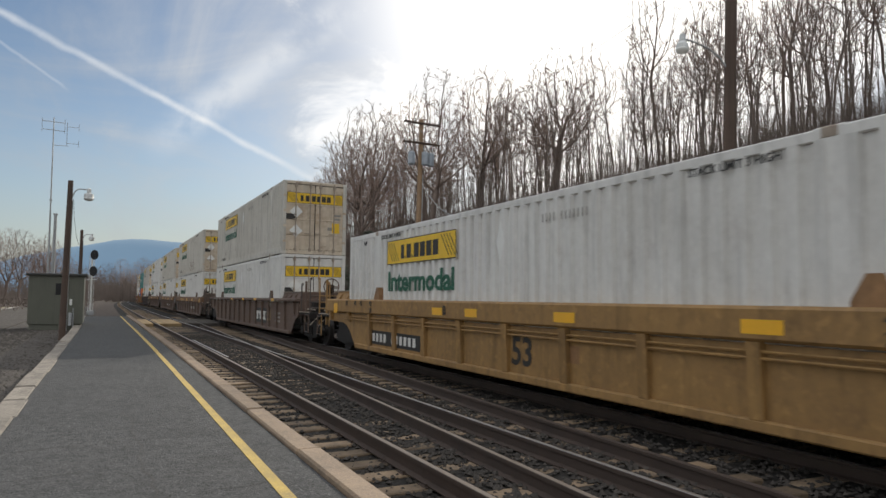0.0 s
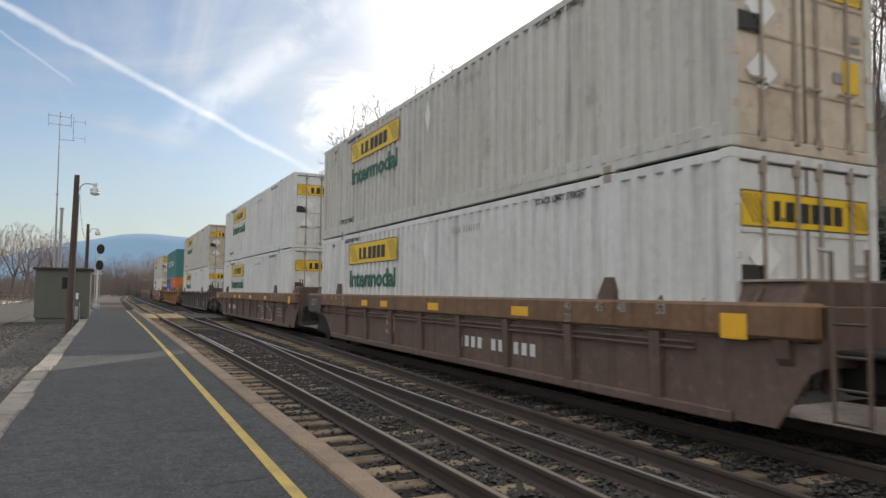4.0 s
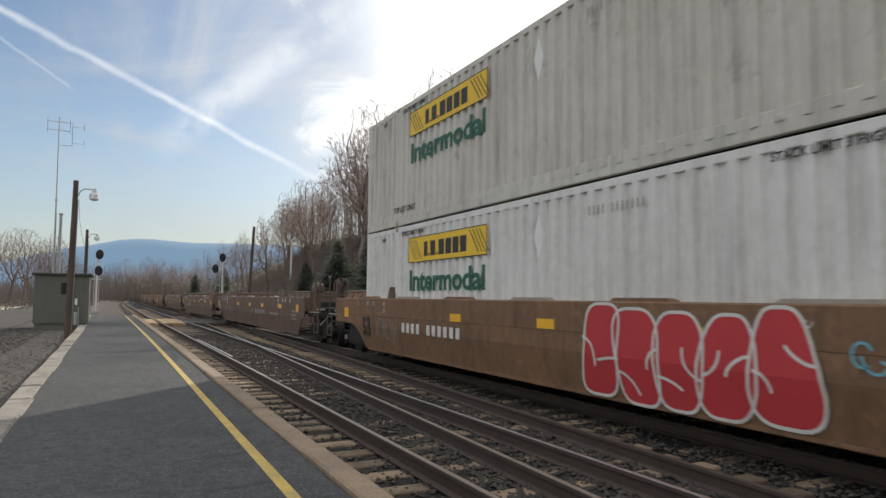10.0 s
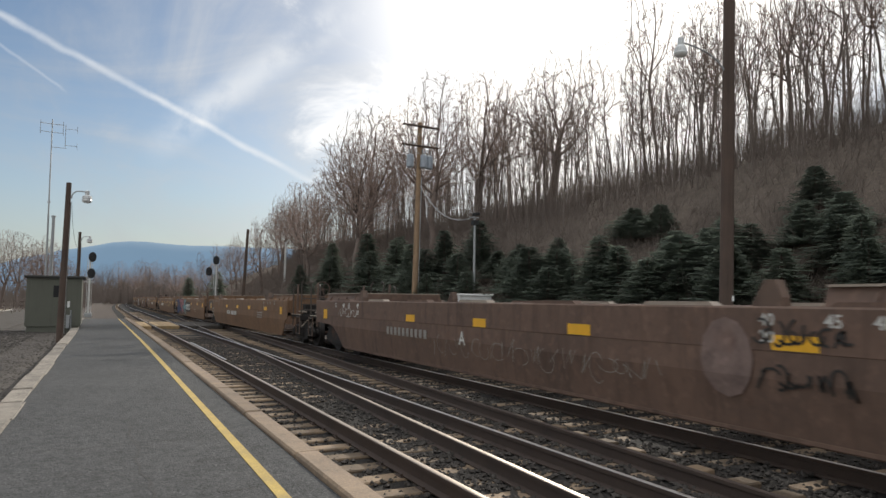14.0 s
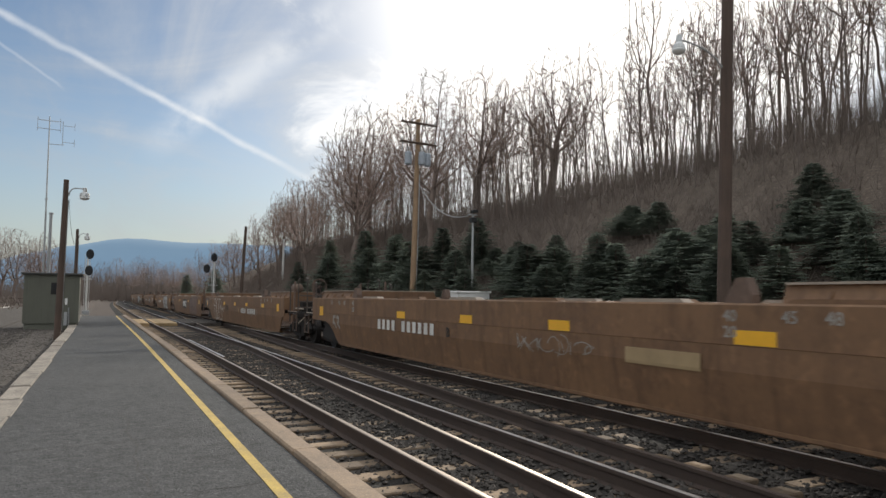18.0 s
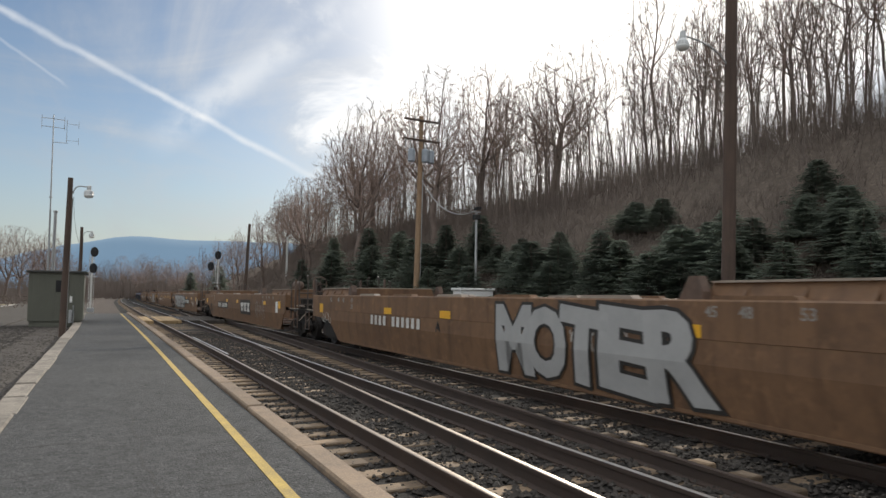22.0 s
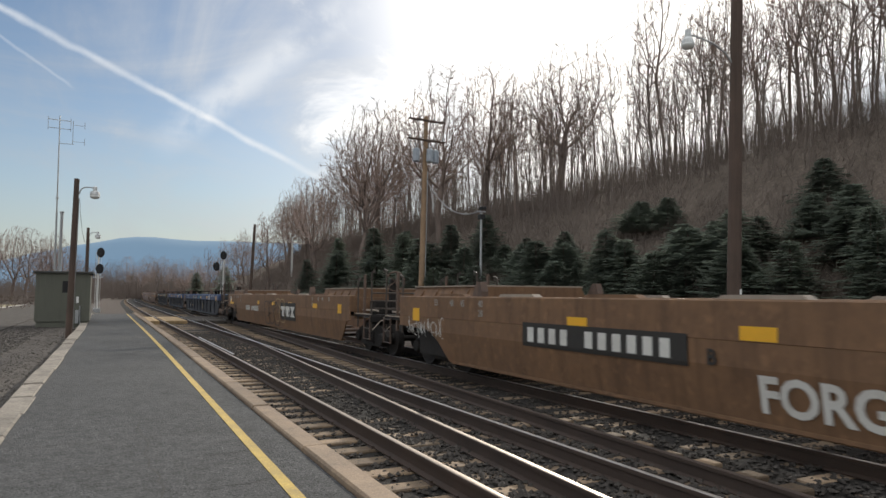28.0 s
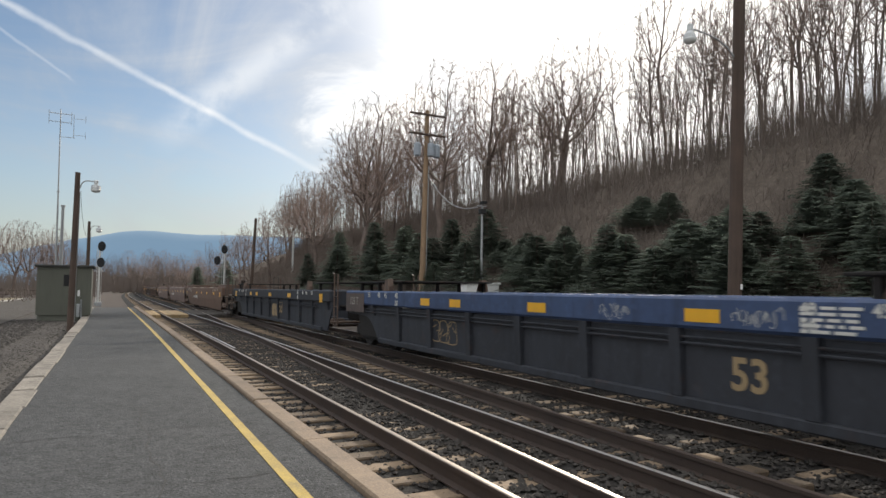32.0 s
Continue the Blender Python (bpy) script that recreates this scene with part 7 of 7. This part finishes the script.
    well_car(226.05, 248.9, "A", "C", "car_oxide", "plain", "empty oxide-brown well car with sprayed outline scribbles", marks=[mark_number(239.9, 0.8, 0.22, "HHHHHHHHHH", "ink_grey"), mark_words(237.3, .78, .24, "A", "ink_white"), mark_scrawl(-1.5, .5, 6.5, .5, 14, "ink_grey", 21, .010), mark_scrawl(7.0, 1.1, 1.6, .3, 5, "ink_white", 22), mark_dots(231.3, 1.02, ((0, 0, .34),), "car_mauve"), mark_scrawl(230.4, 1.14, 1.0, .30, 5, "ink_black", 23, .03), mark_scrawl(230.4, .70, 1.0, .30, 5, "ink_black", 24, .03)], seed=11)
    well_car(248.9, 270.9, "C", "A", "car_brown", "plain", "empty brown smooth-sided well car", marks=[mark_number(262, .8, .24, "HHHH HHHHHH"), a53(7.6, "ink_grey"), small_print(-5, .8, 1.0, .3)], seed=12)
    well_car(270.9, 291.15, "A", "A", "car_brown", "plain", "empty brown well car covered in blue and pink graffiti", marks=[mark_wild(284.85, 0.31, 5.1, 1.21, ["paint_navy", "paint_pink", "paint_pink", "paint_teal"], "ink_black", 311, 30), mark_scrawl(286.9, .5, 1.4, .9, 5, "paint_cyan", 312, .02), mark_scrawl(288.0, .9, .3, .5, 3, "ink_white", 313, .014), mark_scrawl(284.3, .4, 1.6, 1.0, 5, "ink_black", 321, .02), mark_scrawl(282.3, .36, .7, .5, 5, "ink_white", 34), mark_emblem(280.7, 0.74, 0.42), mark_scrawl(-4.6, .6, 1.2, .3, 4, "ink_white", 35), a53(8.9, "ink_grey", .4)], seen={"tank": True}, seed=13)
    well_car(291.15, 313.64, "A", "C", "car_brown", "plain", "empty rust-streaked brown well car", marks=[mark_number(304.5, 0.84, 0.28, "HHHH HHHHHH"), mark_b(302.4, "ink_black", .85), a53(7.4, "ink_grey"), mark_scrawl(-2.8, .7, 2.0, .4, 6, "ink_grey", 36), mark_patch(-5.0, .8, 1.2, .2, "ink_tan")], seen={"tank": True}, seed=14)
    well_car(313.64, 336.1, "C", "A", "car_brown", "plain", "empty brown well car with white outline graffiti", marks=[mark_bubbles(330.4, .34, 2.3, 1.1, 3, None, "ink_white", 377), mark_scrawl(328.7, .7, .9, .35, 5, "ink_white", 378, .014), mark_scrawl(327.4, .75, 0.9, .45, 8, "ink_black", 379, .022), mark_number(322.0, 0.80, 0.28, "HHHH HHHHHH"), mark_words(324.2, 0.8, 0.22, "B", "ink_tan"), mark_scrawl(7.5, 1.1, .8, .3, 4, "ink_black", 37), mark_scrawl(-4.5, .7, 1.6, .4, 5, "ink_grey", 371)], seen={"tank": True}, seed=15)
    well_car(336.1, 356.7, "A", "A", "car_brown", "plain", "empty brown well car with black outlined graffiti", marks=[mark_emblem(346.0, 0.78, 0.40), mark_bubbles(341.0, .30, 3.6, 1.18, 4, "car_mauve", "ink_black", 41), mark_scrawl(343.5, .5, 1.1, .8, 5, "ink_black", 411, .022), mark_scrawl(-6.3, .5, 1.5, .7, 5, "ink_black", 42), mark_scrawl(1.4, .6, 1.0, .7, 4, "ink_black", 421), a53(8.2)], seed=16)
    well_car(356.7, 378.7, "A", "C", "car_brown", "plain", "empty brown well car with large silver block graffiti", marks=[mark_throw(363.0, 0.30, 4.4, 1.18, "MOTER", "paint_silver", "ink_black", 45, 0.07, 0.05, 1.2), mark_number(369.9, 0.86, 0.27, "HHHH HHHHHH"), mark_words(367.6, .86, .2, "A", "ink_black"), mark_scrawl(-4.4, .8, 1.2, .4, 4, "ink_white", 46), mark_scrawl(8.0, .7, .8, .4, 4, "ink_white", 47)], seed=17)
    well_car(378.7, 403.45, "C", "C", "car_brown", "plain", "empty brown well car with a white emblem and a number patch", marks=[mark_number(394.6, 0.86, 0.26, "HHHH HHHHHH", "ink_white", "ink_black"), mark_emblem(388.2, 0.76, 0.40), mark_scrawl(385.0, .4, 1.9, 1.0, 12, "ink_grey", 51), mark_scrawl(395.4, .4, 6.5, .9, 8, "ink_grey", 52, .010), a53(398.9, "ink_black", .54), mark_bubbles(391.8, .66, .42, .45, 1, None, "ink_black", 53), mark_patch(-9.1, 0.86, 0.34, 0.42, "white_card", "white framed data panel")], seen={"tank": True}, seed=18)
    well_car(403.45, 425.3, "C", "A", "car_brown", "plain", "empty brown well car with long silver graffiti lettering", marks=[mark_throw(417.6, 0.40, 7.4, 1.0, "TrollSlaYErs?!", "paint_silver", "ink_black", 60, 0.04, 0.045, 1.12), mark_dots(417.6, 0.40, ((-1.9, .95, .08), (-1.85, .2, .09), (-.35, 1.0, .08), (-.3, .75, .09), (-.7, .45, .1), (-.45, .12, .08), (1.5, .3, .10), (2.3, .35, .1), (3.85, .72, .15), (4.05, .3, .1)), "paint_cyan"), mark_number(412.1, 0.84, 0.28, "HHHH HHHHHH", "ink_white", "ink_black"), mark_scrawl(-4.2, .55, 1.0, .4, 4, "ink_white", 62), mark_scrawl(-6.8, .5, 1.5, .6, 7, "ink_white", 63), mark_patch(-9.2, 0.82, 0.34, 0.4, "white_card", "white framed data panel")], seed=19)
    well_car(425.3, 446.5, "A", "A", "car_brown", "plain", "empty brown middle well car with pale scrawls", marks=[mark_scrawl(0, .5, 3, .8, 6, "ink_white", 65), mark_number(440.0, .8, .24, "HHHH HHHHHH"), a53(8.2)], seed=20)
    well_car(446.5, 468.7, "A", "C", "car_brown", "plain", "empty orange-brown well car with big white graffiti lettering", marks=[mark_throw(452.9, 0.36, 3.8, 1.1, "What", "paint_silver", "ink_black", 70, 0.05, 0.03, 1.1), mark_dots(452.9, 0.36, ((2.1, .2, .09), (2.25, .5, .07), (-2.1, .3, .08), (-2.0, .9, .07)), "paint_cyan"), mark_words(456.3, 0.42, 0.36, "FORGE", "ink_white", 0.04), mark_number(459.8, 0.86, 0.28, "HHHH HHHHHH", "ink_white", "ink_black"), mark_b(457.7, "ink_black", .84), mark_scrawl(8.2, .6, 1.8, .6, 9, "ink_white", 72), mark_scrawl(-4.6, .4, 1.4, .6, 6, "ink_white", 73), mark_words(-3.6, 1.2, .14, "45", "ink_black")], seen={"tank": True}, seed=21)
    well_car(468.7, 493.5, "C", "C", "car_brown", "plain", "empty brown well car with black balloon graffiti", marks=[mark_emblem(477.8, 0.74, 0.38), mark_bubbles(480.6, .34, 2.6, .95, 3, None, "ink_black", 81), mark_number(484.7, .82, .27, "HHHH HHHHHH"), mark_bubbles(-2.0, .5, 1.6, .9, 2, None, "ink_tan", 82), a53(489.25, "ink_black", .56), mark_patch(490.4, 1.04, 1.05, .12, "reflector_yellow", "yellow stripe"), mark_patch(490.75, 1.20, 0.24, .24, "white_card", "white data card")], seed=22)
    dk = {"dark": True}
    well_car(493.5, 516.4, "C", "A", "car_slate", "rib", "empty dark blue ribbed well car with graffiti on its top chord", chord="car_blue", seen=dk, marks=[mark_scrawl(507.5, 1.20, 2.8, .28, 10, "paint_cyan", 91, .014), mark_scrawl(504.8, 1.20, 1.6, .28, 8, "paint_cyan", 92, .016), mark_words(503.4, .54, .34, "53", "ink_tan", .03), small_print(499.5, 1.2, .8, .25, "ink_white", 3), mark_words(511.1, .62, .17, "S F L C", "ink_white"), mark_number(509.9, .6, .26, "HHHH", "ink_tan")], seed=23)
    well_car(516.4, 536.4, "A", "A", "car_slate", "rib", "empty dark blue ribbed middle well car", chord="car_blue", seen=dk, marks=[mark_words(521.9, .54, .34, "53", "ink_tan", .03), mark_scrawl(523.9, 1.2, .6, .25, 6, "ink_white", 93, .008), mark_scrawl(521.7, 1.2, .6, .25, 6, "ink_white", 94, .008), small_print(520.9, 1.20, 0.62, .28, "ink_white", 5), mark_bubbles(529.3, .5, 1.1, .45, 3, None, "ink_tan", 96)], seed=24)
    well_car(536.4, 556.9, "A", "C", "car_slate", "rib", "empty dark slate ribbed well car", chord="car_slate", seen=dk, marks=[a53(-2, "ink_tan"), mark_bubbles(-1.0, .45, 1.0, .5, 2, "ink_tan", "ink_black", 95)], seed=25)
    tones = ["car_oxide", "car_mauve", "car_mauve", "car_umber", "car_coal", "car_brown", "car_umber", "car_coal", "car_oxide"]
    s = 556.9
    for i, c in enumerate(tones):
        ln = 23.2 if i % 3 != 1 else 20.6
        well_car(s, s + ln, "C" if i % 3 == 0 else "A", "C" if i % 3 == 2 else "A", c, "rib" if c in ("car_coal", "car_umber") else "plain", "empty well car far down the train", marks=[mark_number(3, .8, .24, "HHHH HHHHHH")], seed=30 + i)
        s += ln


build_train()


# ---- sleepers, kerbs and crossing planks ----
def sleepers():
    rng = random.Random(3)
    meshes = {}

    def tie(parent, x0, x1, y, z):
        w, jit = rng.choice((0.22, 0.235, 0.25)), rng.uniform(-0.06, 0.06)
        key = (round(x1 - x0, 1), w)
        if key not in meshes:
            me = Geo().cbox(-key[0] / 2, -w / 2, -0.17, key[0] / 2, w / 2, 0.0, 0.014).mesh("sleeper")
            me.materials.append(MAT["sleeper_wood"])
            meshes[key] = me
        part("sleeper", meshes[key], "sleeper_wood", parent, m=pose((x0 + x1) / 2 + drift(y) + jit, y, z + rng.uniform(-0.012, 0.006), 0, 0, rng.uniform(-1.2, 1.2)))

    rest = Geo()
    y = 0.6
    while y < 90:
        if y < 58:
            tie(track_near, 2.17, 5.75 if y < 21 else 4.85, y, -0.178)
        else:
            rest.box(2.2 + drift(y), y - 0.11, -0.34, 4.8 + drift(y), y + 0.11, -0.178)
        y += 0.515
    y = 0.8
    while y < 90:
        if y < 62:
            tie(track_far, 6.05 if y < 21 else 5.2, 8.75, y, -0.178 + DROP_2)
        else:
            rest.box(6.1 + drift(y), y - 0.11, -0.38, 8.7 + drift(y), y + 0.11, -0.178 + DROP_2)
        y += 0.515
    while y < 330:
        for c in (TRACK_1, TRACK_2):
            rest.box(c - 1.3 + drift(y), y - 0.12, -0.38, c + 1.3 + drift(y), y + 0.12, -0.19)
        y += 0.6
    y = -0.2
    while y > -40:
        for c in (TRACK_1, TRACK_2):
            rest.box(c - 1.3, y - 0.12, -0.38, c + 1.3, y + 0.12, -0.19)
        y -= 0.515
    tagged(part("sleeper_run", rest, "sleeper_wood", track_near), "more distant wooden sleepers", kind="stuff")
    # tie plates and spikes under the near rails
    plate = Geo().box(-0.10, -0.09, 0, 0.10, 0.09, 0.014).box(-0.088, -0.06, 0.014, -0.066, -0.035, 0.04).box(0.066, 0.03, 0.014, 0.088, 0.055, 0.04).mesh("tie_plate")
    plate.materials.append(MAT["rail_rust"])
    for k in range(36):
        y = 2.145 + 0.515 * k
        for s in (-1, 1):
            part("tie_plate", plate, "rail_rust", track_near, m=pose(TRACK_1 + s * GAUGE / 2 + drift(y), y, -0.186))


def kerbs():
    rng = random.Random(4)
    y = -13.0
    while y < 50:
        ln = rng.choice((2.35, 2.4, 2.45))
        part("kerb_slab", Geo().cbox(1.575, y + 0.012, -0.30, 1.79, y + ln - 0.012, PZ + 0.040 + rng.uniform(-0.008, 0.008), 0.018), "kerb_tan", plat, "tan timber edge" if y < -12 else "", pose(drift(y), 0, 0))
        y += ln
    y = -13.0
    while y < 50:
        ln = rng.uniform(1.3, 2.9)
        part("kerb_board", Geo().cbox(-1.14, y + 0.014, -0.15, -0.84 + rng.uniform(-0.025, 0.02), y + ln - 0.014, PZ + 0.02 + rng.uniform(-0.012, 0.012), 0.02), "kerb_pale", plat, "weathered pale wooden edge" if y < -12 else "", pose(drift(y + ln / 2) + rng.uniform(-0.03, 0.015), 0, 0, 0, rng.uniform(-0.6, 0.6), 0))
        y += ln


def crossing():
    ob = thing("pedestrian_crossing", "pale timber plank crossing over both tracks at the platform's end", "crossing", kind="structure")
    for x0, x1, n in ((1.83, 2.66, 3), (2.90, 4.12, 5), (4.40, 6.50, 8), (6.80, 8.00, 5), (8.28, 9.4, 4)):
        for i in range(n):
            a, b = x0 + (x1 - x0) * i / n, x0 + (x1 - x0) * (i + 1) / n
            part("plank", Geo().cbox(a + 0.008, 41.0, -0.2, b - 0.008, 48.5, -0.004 if x0 < 6 else -0.03, 0.012), "crossing_wood" if x0 < 4.3 else "gravel_lot", ob, "", pose(drift(45), 0, 0))


sleepers()
kerbs()
crossing()


# ---- what moves ----
def motions():
    place = {}
    for ob, s, z in MOVERS:
        rows = []
        for k in range(0, 33):
            y = s - SPEED * k
            rows.append((float(k), pose(TRACK_2 + drift(y), y, ORIGIN_Z + z, 0, 0, -heading(y))))
        walk(ob, rows)
        place[ob] = s
    # the wheels on the platform's side turn while their car goes by
    for wheel, car, y in WHEELS:
        near, gone = (place[car] + y - 26.0) / SPEED, (place[car] + y + 2.0) / SPEED
        if gone < 0 or near > 32:
            continue
        near, gone = max(0.0, near), min(32.0, gone)
        n = int((gone - near) / 0.04)
        rows = [(0.0, pose(-0.755, y, 0.445))] if near > 0.01 else []
        rows += [(near + 0.04 * k, pose(-0.755, y, 0.445, math.degrees(SPEED / 0.445) * 0.04 * k)) for k in range(n + 1)]
        if near + 0.04 * n < 31.99:
            rows.append((32.0, pose(-0.755, y, 0.445, math.degrees(SPEED / 0.445) * 0.04 * n)))
        walk(wheel, rows)


motions()
